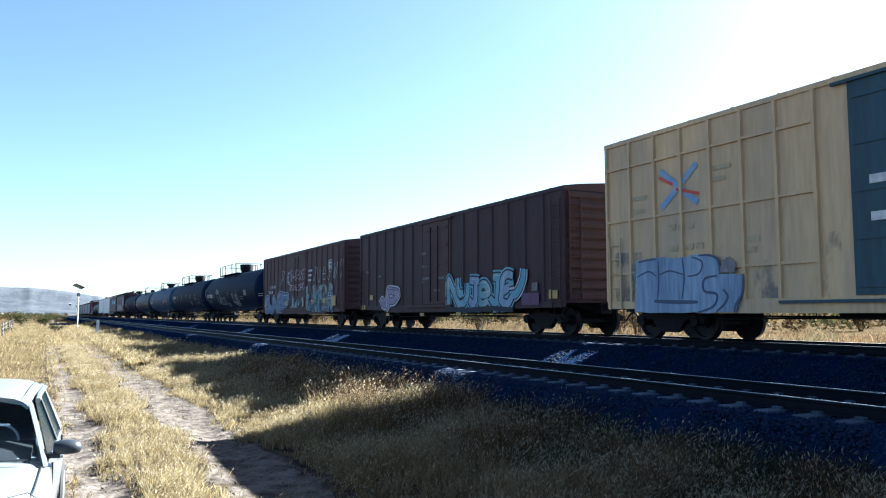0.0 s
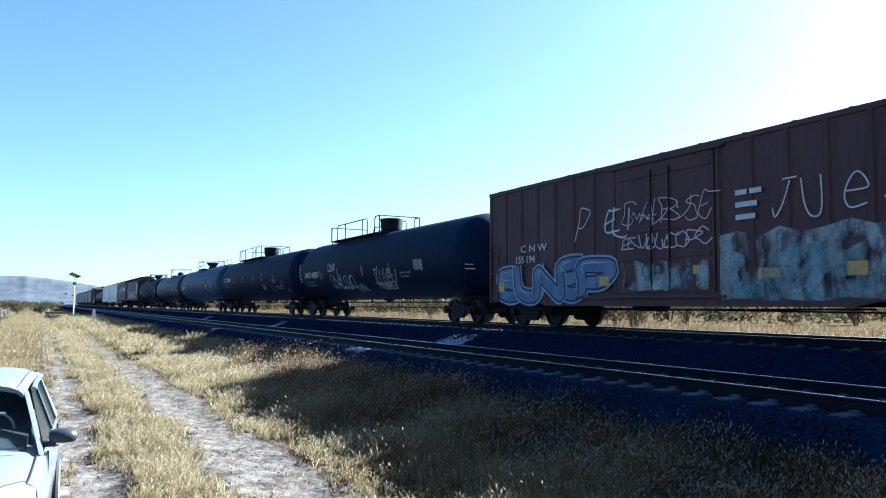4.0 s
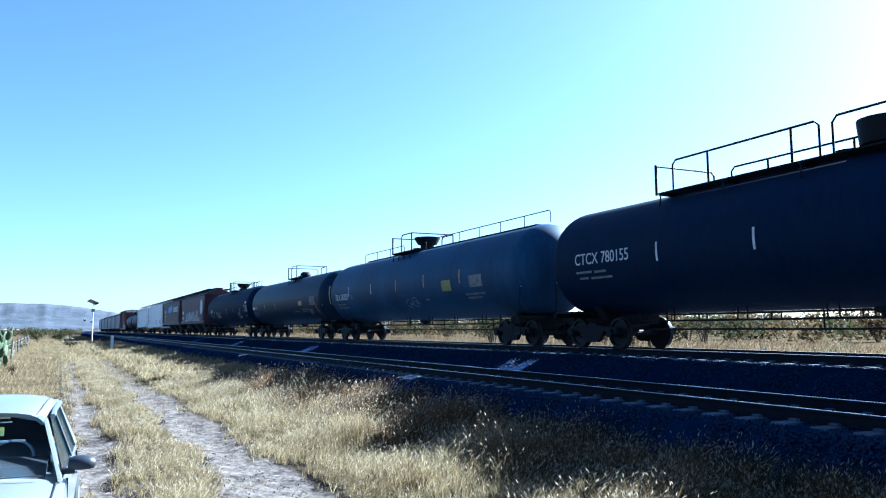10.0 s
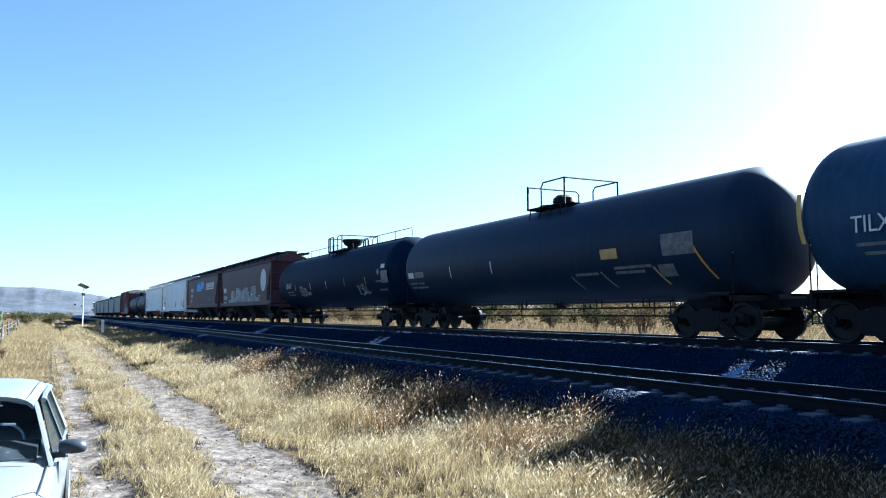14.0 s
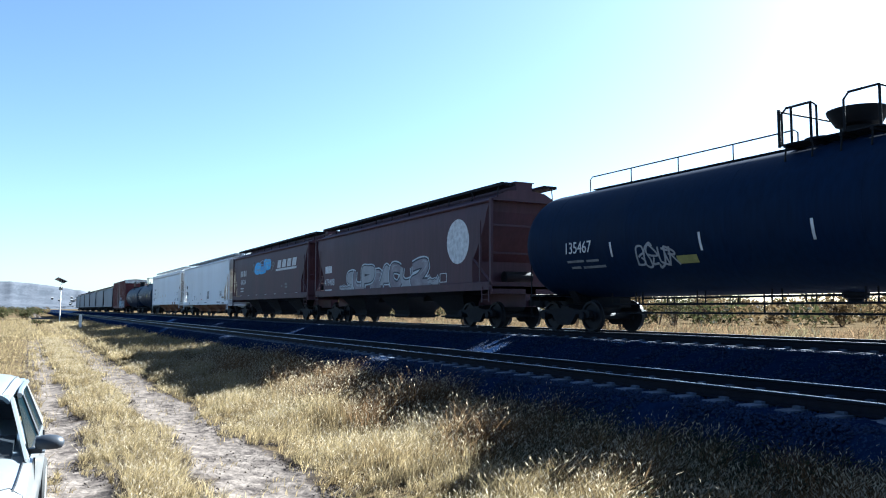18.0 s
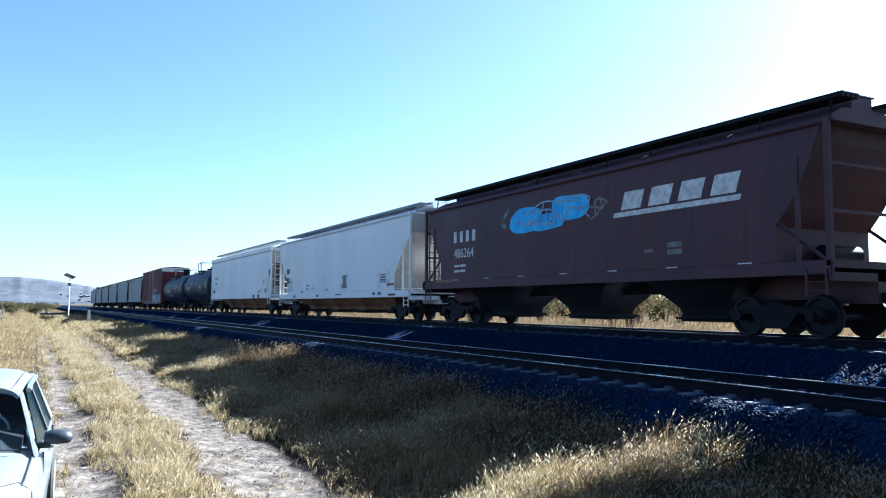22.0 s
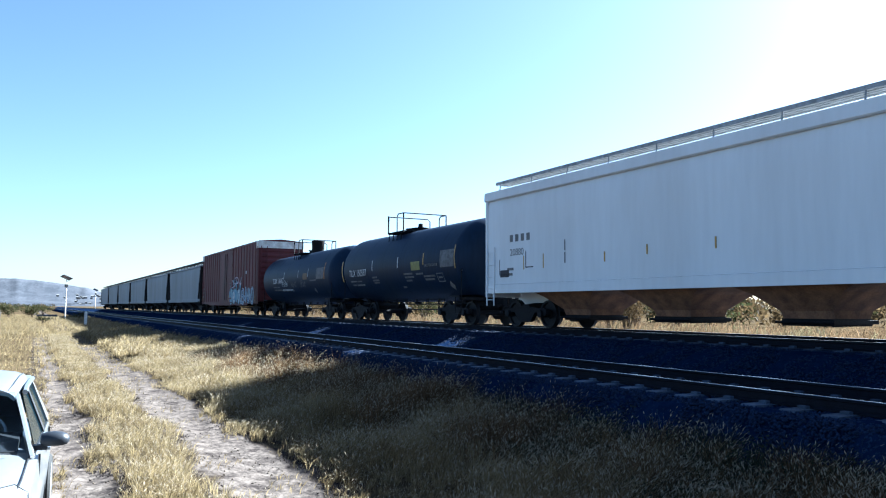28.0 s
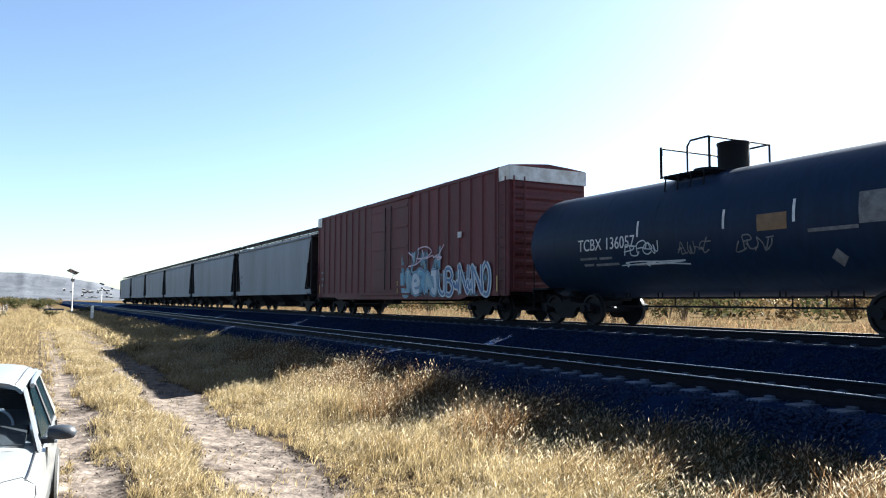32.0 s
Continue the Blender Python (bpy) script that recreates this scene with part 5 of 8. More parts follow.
# first brown boxcar
c = boxcar("dark brown weathered boxcar with ribbed sides and graffiti", 7.89, 0.68, 4.20, 4.42, BROWN, 1.05, 7, "ribs", 6.24, 9.0, door_paint=BROWN_B, door_shift=0.14)
patch(c, S - 0.053, -0.75, -5.9, 0.62, 1.35, WORN_BLUE, "pale blue overspray", 6)
graffiti(c, S - 0.056, -0.95, -5.2, 0.80, 2.0, 6, SPRAY_BLUE, SPRAY_INK, 25, "pale blue sprayed letter with black line and blue rim", SPRAY_CYAN, SPRAY_WHITE, 0.22, 0.10, 0.0, fills=[SPRAY_BLUE, SPRAY_CYAN, SPRAY_STEEL])
graffiti(c, S - 0.058, -4.75, -5.75, 1.0, 2.12, "y", SPRAY_CYAN, SPRAY_INK, 24, "sprayed arrow stroke with white tip", SPRAY_WHITE, SPRAY_WHITE, 0.24, 0.08)
bm = bmesh.new()
ribbon(bm, [(-0.85, 0.80), (-2.2, 0.74), (-4.0, 0.80), (-5.3, 0.74)], 0.16, flat(S - 0.080))
part("graffiti_base_stroke", bm, SPRAY_INK, c, "dark sprayed underline")
graffiti(c, S - 0.055, 5.44, 3.75, 0.70, 1.75, 2, SPRAY_LILAC, SPRAY_VIOLET, 22, "small lilac sprayed letter with white rim", SPRAY_WHITE, SPRAY_VIOLET, 0.26, 0.10)
for y, z, w in ((1.2, 2.88, 0.32), (1.2, 2.4, 0.42), (1.19, 1.92, 0.6), (1.19, 1.8, 0.55), (-0.06, 1.9, 0.6), (-0.1, 1.8, 0.55), (0.2, 1.45, 0.5), (7.0, 2.45, 0.25), (5.6, 2.2, 0.3)):
    bars(c, S - 0.058, y, z, [[w]], 0.09, 0.1, INK_FAINT, "lettering")
for y, z, w, h in ((-7.39, 1.18, 0.42, 0.26), (7.32, 0.92, 0.36, 0.2), (6.43, 1.35, 0.35, 0.22), (4.58, 0.60, 0.34, 0.12), (1.24, 0.60, 0.34, 0.12), (-1.7, 0.62, 0.34, 0.12), (-6.45, 1.42, 0.3, 0.24)):
    bm = bmesh.new()
    add_box(bm, S - 0.056, S - 0.05, y - w / 2, y + w / 2, z - h / 2, z + h / 2)
    part("reflector_plate", bm, MARK_YELLOW if w > 0.3 else INK_GREY, c, "yellow plate")
bm = bmesh.new()
add_box(bm, S - 0.056, S - 0.05, -6.68, -5.75, 0.88, 1.24)
part("paint_patch", bm, SPRAY_VIOLET, c, "dull violet paint patch")
couple(c, 25.46)

# second brown boxcar
c = boxcar("faded oxide-red boxcar with ribbed sides, chalk drawings and graffiti", 7.85, 0.62, 4.20, 4.42, BROWN_B, 1.6, 7, "ribs", 6.2, 8.95)
letters(c, "C N W", S - 0.052, 6.0, 2.22, 0.30, INK_WHITE, "", 1.5)
letters(c, "155  194", S - 0.052, 6.3, 1.9, 0.30, INK_WHITE, "", 1.1)
graffiti(c, S - 0.055, 7.3, 2.0, 0.72, 1.98, 5, SPRAY_NAVY, SPRAY_INK, 31, "dark blue sprayed letter with a worn white rim", SPRAY_STEEL, SPRAY_GREY, 0.27, 0.10)
patch(c, S - 0.054, -1.75, -6.3, 0.70, 2.25, WORN_WHITE, "flaking pale overspray above the sill", 7)
patch(c, S - 0.057, -2.0, -6.0, 0.72, 1.9, WORN_BLUE, "flaking blue-grey overspray", 8)
patch(c, S - 0.083, 1.45, -1.45, 0.98, 1.75, WORN_WHITE, "flaking white paint across the door foot", 9)
patch(c, S - 0.053, 7.5, -7.5, 0.62, 1.15, WORN_RUST, "rusty grime along the sill", 10)
graffiti(c, S - 0.058, -2.1, -5.6, 0.85, 1.85, 4, WORN_BLUE, WORN_WHITE, 32, "half-flaked pale sprayed letter", fat=0.24, rim=0.08, inner=WORN_WHITE)
chalk(c, flat(S - 0.056), "P", 3.3, 2.5, 2.25, 3.25, SPRAY_WHITE, 33, 0.03, "white chalk letter")
chalk(c, flat(S - 0.056), 2, 2.1, 1.35, 2.35, 3.1, SPRAY_WHITE, 37, 0.05, "scribbled white chalk letter")
chalk(c, flat(S - 0.083), 8, 1.35, -1.4, 2.55, 3.2, SPRAY_PINK, 36, 0.024, "faint pinkish chalk letter")
chalk(c, flat(S - 0.083), 9, 1.4, -1.4, 1.98, 2.35, SPRAY_PINK, 38, 0.03, "pinkish chalk letter")
chalk(c, flat(S - 0.056), "JUe", -3.0, -5.5, 2.35, 3.15, SPRAY_WHITE, 34, 0.032, "white chalk letter")
chalk(c, flat(S - 0.056), "JwO", -5.4, -8.0, 2.35, 3.3, SPRAY_WHITE, 39, 0.032, "white chalk letter")
for k, row in enumerate(((0.3, 0.3), (0.55,), (0.5,))):
    bars(c, S - 0.056, -2.2, 2.95 - 0.26 * k, [list(row)], 0.11, 0.1, SPRAY_WHITE, "chalk_writing", "white chalk handwriting")
bm = bmesh.new()
ribbon(bm, [(-5.6, 3.38), (-6.15, 3.38), (-6.15, 2.95), (-5.88, 2.74), (-5.6, 2.95), (-5.6, 3.38)], 0.04, flat(S - 0.054))
part("shield_emblem", bm, SPRAY_WHITE, c, "small white shield outline")
bars(c, S - 0.054, -5.65, 3.2, [[0.42]], 0.10, 0.03, SPRAY_WHITE, "shield_band")
for q in range(4):
    bars(c, S - 0.054, -5.66 - 0.11 * q, 2.93, [[0.05]], 0.22, 0.03, SPRAY_WHITE, "shield_stripe")
for a in ((-5.6, -5.98, 1.40, 1.43), (-5.6, -5.98, 1.70, 1.73), (-5.6, -5.63, 1.43, 1.70), (-5.95, -5.98, 1.43, 1.70), (-5.63, -5.95, 1.55, 1.58)):
    bm = bmesh.new()
    add_box(bm, S - 0.064, S - 0.06, a[1], a[0], a[2], a[3])
    part("stencil_frame", bm, SPRAY_WHITE, c, "white stencil box")
graffiti(c, S - 0.086, 1.3, -1.2, 1.0, 1.6, 3, WORN_WHITE, WORN_BLUE, 35, "flaking white sprayed letter across the door", fat=0.25, rim=0.06)
for y, z, w, h in ((7.06, 1.2, 0.32, 0.3), (2.08, 1.26, 0.4, 0.25), (-1.16, 1.44, 0.35, 0.2), (-3.0, 1.3, 0.5, 0.2), (-4.88, 1.32, 0.4, 0.25), (-6.43, 1.3, 0.6, 0.5)):
    bm = bmesh.new()
    add_box(bm, S - 0.066, S - 0.06, y - w / 2, y + w / 2, z - h / 2, z + h / 2)
    part("reflector_plate", bm, MARK_YELLOW, c, "orange-yellow plate")
couple(c, 43.35)

# five long tank wagons
SPEC = [  # middle, half, radius, axis height, paint, bogies, reach, dome, roof railing, platform (gate, sides, hoop), housing, mark, its place, tags, label
    (62.6, 9.8, 1.53, 2.45, BLACK, 8.45, 10.45, -0.05, None, (5.46, ((0.5, 4.57),), (-0.39, -0.95)), "wide", "NATX 400836", (8.3, 2.04), 3, "long black tank wagon with white tags and a valve platform"),
    (83.5, 10.2, 1.53, 2.46, BLACK, 8.4, 10.55, 0.15, None, (5.6, ((0.9, 5.0),), (0.6, -0.85)), "wide", "CTCX 780155", (8.4, 2.3), 1, "long black tank wagon with reflective strips"),
    (104.5, 10.0, 1.53, 2.47, GREY_TANK, 8.3, 10.35, 0.35, ((-9.85, -0.4), (1.9, 6.9)), (1.9, (), (0.9, -0.2)), "cone", "TILX 302039", (8.4, 2.03), 0, "long blue-grey tank wagon with a roof railing"),
    (124.25, 9.05, 1.53, 2.40, BLACK_B, 7.3, 9.4, -0.55, None, (0.0, (), (-0.75, -1.95)), "dome", "", (8.05, 2.0), 0, "black tank wagon with a rounded manway"),
    (143.4, 9.5, 1.53, 2.47, BLACK, 7.7, 9.75, -0.55, ((-9.1, -1.7), (0.5, 7.2)), (0.5, ((-0.35, 0.43),), (-0.92, -1.62)), "cone", "135467", (7.0, 2.1), 1, "black tank wagon with a roof railing"),
]
Y, I, G, F = MARK_YELLOW, INK_WHITE, INK_GREY, INK_FAINT
MARKS = {
    62.6: dict(stripe=9.2, strips=[(5.78, 1.95, 2.40, Y, 0), (3.14, 2.0, 2.4, Y, 0), (-0.12, 1.94, 2.40, Y, 0.05), (-3.2, 1.94, 2.4, Y, 0.05), (-6.3, 1.94, 2.4, I, 0)], frames=[(5.6, 5.3, 2.0, 2.25)],
               tags=[(4.45, 3.5, 2.3, 2.65, 5, 0.035, SPRAY_WHITE, 71), (4.25, 1.3, 1.4, 2.05, 9, 0.035, SPRAY_WHITE, 72), (1.2, 0.0, 1.28, 1.55, 7, 0.03, SPRAY_GREY, 73), (-1.2, -3.5, 1.45, 2.15, 6, 0.06, SPRAY_GREY, 74), (-1.5, -3.2, 1.30, 1.6, 6, 0.045, SPRAY_GREY, 75)],
               panels=[(-5.6, -6.4, 2.0, 2.4, G, "grey stencil block")], small=[(-4.2, -5.2, 1.9), (-4.2, -5.0, 1.75)]),
    83.5: dict(strips=[(5.1, 2.18, 2.64, I, 0), (2.17, 2.18, 2.65, I, 0), (-0.77, 2.16, 2.62, I, 0), (-3.04, 2.16, 2.62, I, 0), (-5.8, 2.17, 2.58, Y, 0.05), (-5.15, 1.33, 1.86, G, 0.6), (-5.57, 1.30, 1.78, G, 0.6), (-5.72, 1.46, 1.74, G, 0.6), (-8.3, 1.4, 1.75, G, 0.5)],
               panels=[(-2.94, -3.66, 1.55, 1.90, MARK_BROWN, "dull brown panel")], small=[(-5.55, -6.6, 2.1), (-5.6, -6.3, 1.98), (-6.0, -7.4, 1.7), (-6.3, -7.5, 1.58)], frames=[(-7.35, -7.85, 1.72, 2.06)], diamonds=[(-8.5, 1.45)]),
    104.5: dict(stripe=9.45, strips=[(6.38, 2.21, 2.66, I, 0), (3.32, 2.18, 2.65, I, 0), (0.34, 2.17, 2.64, Y, 0), (-2.5, 2.2, 2.7, Y, 0), (-5.58, 2.2, 2.7, Y, 0)], frames=[(6.15, 5.85, 2.05, 2.25)],
                panels=[(-4.08, -4.84, 1.97, 2.37, MARK_OLIVE, "dull olive-yellow panel"), (-6.29, -7.2, 2.02, 2.44, G, "pale grey stencil block")], small=[(-5.8, -7.2, 1.75), (-5.9, -6.9, 1.62), (-2.3, -2.7, 1.68)],
                tags=[(-0.3, -1.6, 1.45, 1.85, 4, 0.022, SPRAY_GREY, 76)]),
    124.25: dict(strips=[(-7.85, 1.36, 2.18, MARK_ORANGE, 0.5), (-2.95, 1.27, 1.62, G, 0.8), (-4.35, 1.27, 1.70, G, 0.8), (-6.3, 1.29, 1.72, Y, 0.6), (1.5, 1.9, 2.3, I, 0), (4.4, 1.9, 2.3, I, 0)],
                 panels=[(-4.18, -4.85, 2.0, 2.26, MARK_YELLOW, "small yellow panel"), (-6.47, -7.5, 1.95, 2.46, F, "grey stencil block"), (-6.2, -6.73, 1.47, 1.76, F, "grey stencil block")], small=[(-2.9, -3.9, 1.62), (-4.6, -6.0, 1.72), (-4.6, -5.7, 1.6), (-7.06, -7.98, 1.0)]),
    143.4: dict(strips=[(5.14, 1.93, 2.30, I, 0), (2.22, 1.9, 2.3, I, 0), (-0.54, 1.92, 2.32, I, 0), (-3.38, 1.98, 2.36, G, 0), (-6.22, 1.95, 2.28, Y, 0)],
                panels=[(3.02, 2.41, 1.65, 1.83, MARK_OLIVE, "dull olive panel"), (-8.18, -8.6, 2.60, 2.77, I, "pale label"), (-8.16, -8.9, 1.95, 2.48, G, "grey stencil block")],
                tags=[(4.3, 3.1, 1.62, 2.1, 6, 0.05, SPRAY_GREY, 77), (-4.9, -6.0, 1.5, 1.95, 4, 0.05, SPRAY_GREY, 78)], small=[(-5.7, -6.5, 1.55), (-7.5, -8.5, 2.0), (-7.6, -8.5, 1.62)], diamonds=[(-7.85, 2.45)]),
    236.4: dict(stripe=5.62, strips=[(2.0, 2.17, 2.62, I, 0), (-0.62, 2.18, 2.62, I, 0), (-2.92, 2.2, 2.65, Y, 0), (-5.36, 1.98, 2.8, Y, 0.03)],
                panels=[(-1.85, -2.61, 2.03, 2.36, MARK_OLIVE, "dull olive-yellow panel"), (-4.26, -5.29, 2.05, 2.66, F, "large grey stencil block")], small=[(2.13, 1.6, 1.85), (2.1, 1.44, 1.72), (2.05, 1.5, 1.62), (-1.1, -1.9, 1.88), (-1.15, -1.95, 1.75), (-1.2, -1.7, 1.62), (-2.2, -2.8, 1.85), (-2.8, -3.73, 1.74), (-2.85, -3.6, 1.62), (-0.6, -0.9, 1.38)],
                frames=[(-3.86, -4.35, 1.54, 1.86)], diamonds=[(-4.68, 1.39)], words=[("MOLTEN SULFUR", -3.06, 2.12, 0.15)]),
    250.1: dict(strips=[(1.57, 2.22, 2.61, I, 0), (-1.1, 2.2, 2.62, I, 0), (-2.84, 2.2, 2.65, I, 0), (-5.44, 2.03, 2.86, MARK_ORANGE, 0.03)],
                panels=[(-1.97, -2.68, 2.08, 2.42, MARK_BROWN, "dull tan panel"), (-4.18, -5.32, 2.05, 2.62, F, "large grey stencil block")], small=[(-3.13, -4.16, 1.97), (1.8, 0.5, 1.52)],
                tags=[(2.1, 0.95, 1.78, 2.1, 5, 0.03, SPRAY_WHITE, 79), (2.2, 0.6, 1.50, 1.62, 2, 0.03, SPRAY_WHITE, 82), (0.35, -0.55, 1.72, 2.0, 5, 0.03, INK_FAINT, 80), (-1.4, -2.2, 1.70, 1.98, 5, 0.03, INK_FAINT, 81)], diamonds=[(-3.65, 1.47)]),
}
for y, half, r, zc, paint, bog, reach, dome, roof_rail, rail, drum, mark, place, tags, label in SPEC:
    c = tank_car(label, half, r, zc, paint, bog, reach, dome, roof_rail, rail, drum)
    tank_labels(c, r, zc, mark, *place, **MARKS[y])
    couple(c, y)

# two mineral-red hoppers
# On both, IRON bays put the shadowed recess below the sill into colour.
c = hopper("brown-red covered hopper with a pale round emblem and graffiti", 8.55, HOPPER_RED, 3, 4.22, 4.55, 1.38, 6.7, 9.1, IRON, inset=1.0, bow=1.7, trough=True)
disc(c, S - 0.006, -6.28, 2.92, 0.77, 0.77, INK_WHITE, "round_emblem", "large pale round emblem")
graffiti(c, S - 0.008, 4.1, -3.7, 1.36, 2.52, "SUPeACUZ", SPRAY_MAUVE, SPRAY_INK, 41, "grey-mauve wildstyle letter with black line and white rim", SPRAY_WHITE, SPRAY_GREY, 0.30, 0.10, fills=[SPRAY_GREY, SPRAY_MAUVE])
for q, word, seed in (((5.05, 3.8, 1.42, 1.8), "~~", 43), ((-3.4, -4.7, 1.42, 1.95), "~~", 44)):
    graffiti(c, S - 0.006, *q, word, SPRAY_GREY, SPRAY_INK, seed, "jagged trailing stroke of the graffiti", SPRAY_WHITE, SPRAY_MAUVE, 0.30, 0.07)
bars(c, S - 0.006, 7.0, 2.35, [[0.9]], 0.34, 0.1, INK_WHITE, "lettering", "worn railway initials")
letters(c, "479408", S - 0.004, 7.1, 1.75, 0.46, INK_WHITE)
bars(c, S - 0.006, 7.0, 1.5, [[0.5, 0.4]], 0.06, 0.1, INK_WHITE)
for a in ((-4.99, -5.49, 1.55, 1.58), (-4.99, -5.49, 1.85, 1.88), (-4.99, -5.02, 1.58, 1.85), (-5.46, -5.49, 1.58, 1.85)):
    bm = bmesh.new()
    add_box(bm, S - 0.010, S - 0.006, a[1], a[0], a[2], a[3])
    part("stencil_frame", bm, INK_WHITE, c, "white stencil box outline")
couple(c, 162.7)
c = hopper("brown-red covered hopper with white lettering and a blue graffiti patch", 8.45, HOPPER_RED, 3, 4.22, 4.55, 1.38, 6.7, 8.9, IRON, inset=1.0, bow=1.7, trough=True)
letters(c, "486264", S - 0.004, 6.15, 2.27, 0.46, INK_WHITE)
bars(c, S - 0.006, 6.15, 2.8, [[0.2, 0.2, 0.2, 0.2]], 0.38, 0.1, INK_WHITE, "lettering", "railway initials")
bars(c, S - 0.006, 6.1, 1.95, [[0.35, 0.4], [0.3, 0.4]], 0.08, 0.1, INK_WHITE)
bars(c, S - 0.006, -2.6, 3.02, [[0.70, 0.70, 0.70, 0.70]], 0.44, 0.1, INK_WHITE, "slanted_emblem", "large slanted white railway emblem", 0.35)
bars(c, S - 0.006, -2.3, 2.85, [[4.0]], 0.12, 0.1, INK_WHITE, "slanted_emblem", "white underline stroke", 0.35)
graffiti(c, S - 0.006, 2.35, -1.1, 2.82, 3.62, 3, SPRAY_DEEP, SPRAY_DEEP, 51, "fat bright blue sprayed letter", None, SPRAY_CYAN, 0.42, 0.14, fills=[SPRAY_DEEP])
chalk(c, flat(S - 0.034), 4, 2.2, -1.0, 2.9, 3.55, SPRAY_BLUE_MID, 52, 0.05, "pale blue sprayed line")
chalk(c, flat(S - 0.006), 1, 3.0, 2.5, 3.0, 3.6, WORN_BLUE, 53, 0.12, "faded sprayed letter")
chalk(c, flat(S - 0.006), 2, -1.25, -1.95, 2.9, 3.45, INK_GREY, 54, 0.06, "faded sprayed letter")
bars(c, S - 0.006, -4.18, 1.98, [[0.46], [0.46]], 0.12, 0.05, INK_GREY)
bars(c, S - 0.006, -3.4, 1.9, [[0.3]], 0.08, 0.05, INK_FAINT)
for y in np.linspace(6.2, -6.2, 7):
    bars(c, S - 0.006, y, 1.42, [[0.35]], 0.1, 0.1, MARK_YELLOW if int(y) % 2 else INK_WHITE, "reflector")
bm = bmesh.new()
add_box(bm, S - 0.046, S - 0.036, 6.2, 7.3, 1.44, 1.53)
part("sill_strip", bm, MARK_BROWN, c, "dull tan strip on the sill")
couple(c, 180.7)

# two light grey hoppers
c = hopper("light grey covered hopper with a dark square stencil", 9.2, WHITE_HOP, 4, 4.36, 4.55, 1.12, 7.4, 9.95, RUST, inset=1.6, knee=1.9, top_inset=0.03, bow=0.85, slope_top=3.5, slope_paint=DIRTY_END, trough=True)
bars(c, S - 0.006, 7.7, 2.4, [[0.55], [0.4]], 0.30, 0.22, INK_BLACK, "lettering", "dark reporting mark")
letters(c, "20312", S - 0.004, 7.8, 1.88, 0.42, INK_BLACK)
for a in ((-6.14, -6.70, 1.58, 1.62), (-6.14, -6.70, 1.90, 1.94), (-6.14, -6.18, 1.62, 1.90), (-6.66, -6.70, 1.62, 1.90), (-6.22, -6.62, 1.66, 1.73), (-6.22, -6.62, 1.78, 1.85)):
    bm = bmesh.new()
    add_box(bm, S - 0.010, S - 0.006, a[1], a[0], a[2], a[3])
    part("stencil_frame", bm, INK_BLACK, c, "dark square stencil box")
for y, z, w, h, m in ((6.2, 1.02, 0.3, 0.16, TEAL), (4.9, 1.30, 0.3, 0.10, INK_BLACK), (2.2, 1.04, 0.3, 0.12, TEAL), (0.9, 1.36, 0.35, 0.07, SPRAY_RED), (-0.6, 1.10, 0.9, 0.05, INK_BLACK), (-5.3, 1.06, 0.35, 0.12, INK_GREY), (-5.9, 1.06, 0.4, 0.12, INK_GREY), (-6.8, 1.44, 0.75, 0.09, MARK_BROWN)):
    bars(c, S - 0.038 if z < 1.2 else S - 0.008, y, z, [[w]], h, 0.1, m, "stencil_panel", "small painted stencil on the lower side")
patch(c, S - 0.006, 8.8, -7.4, 1.36, 2.1, WORN_GREY, "rubbed grey grime along the lower side", 71)
bars(c, S - 0.008, 4.0, 1.62, [[0.5], [0.3]], 0.08, 0.1, INK_GREY)
bm = bmesh.new()
add_box(bm, -1.5, 1.5, -7.6, 7.6, 1.30, 1.33)
part("lower_belt", bm, WHITE_HOP, c)
bm = bmesh.new()
add_box(bm, S - 0.046, S - 0.036, -7.75, -7.05, 1.02, 1.10)
part("sill_strip", bm, BROWN_B, c, "dull red strip on the sill")
couple(c, 199.5)
c = hopper("light grey covered hopper with rusted discharge bays", 9.22, WHITE_HOP, 4, 4.22, 4.55, 1.22, 7.6, 10.1, RUST, inset=0.06, top_inset=0.1, slope_paint=DIRTY_END, chord=True)
white_end(c, 9.22)
bars(c, S - 0.006, 7.75, 2.62, [[0.17, 0.17, 0.17, 0.17]], 0.22, 0.07, INK_GREY, "lettering", "faded reporting mark")
letters(c, "20880", S - 0.004, 7.75, 2.2, 0.30, INK_GREY)
reflectors(c, S, (7.0, 6.0), 1.75, 0.42, w=0.05)
bars(c, S - 0.006, 8.3, 1.55, [[0.5]], 0.22, 0.1, INK_BLACK)
bars(c, S - 0.006, -6.1, 1.48, [[0.12, 0.12]], 0.10, 0.02, INK_BLACK, "stencil_panel", "dark stencil panel")
bars(c, S - 0.006, -6.1, 1.40, [[0.26]], 0.05, 0.02, INK_BLACK)
bars(c, S - 0.006, -6.5, 1.6, [[0.45], [0.3]], 0.05, 0.07, INK_GREY)
bars(c, S - 0.006, -7.65, 1.56, [[0.5], [0.5]], 0.10, 0.03, TEAL, "stencil_panel", "faded dark blue panel")
bars(c, S - 0.006, -7.15, 2.18, [[0.5], [0.2, 0.25]], 0.06, 0.10, INK_GREY)
bars(c, S - 0.006, 7.9, 1.75, [[0.35], [0.3]], 0.08, 0.08, INK_GREY)
for y0, y1 in ((-4.78, -5.27), (-6.0, -6.56)):
    bm = bmesh.new()
    add_box(bm, S - 0.046, S - 0.030, y1, y0, 1.08, 1.31)
    part("jacking_pad", bm, RUST, c, "dull worn steel pad")
reflectors(c, S, (-8.11,), 1.68, 0.72, w=0.06)
reflectors(c, S, (-5.8,), 1.85, 0.46, w=0.05)
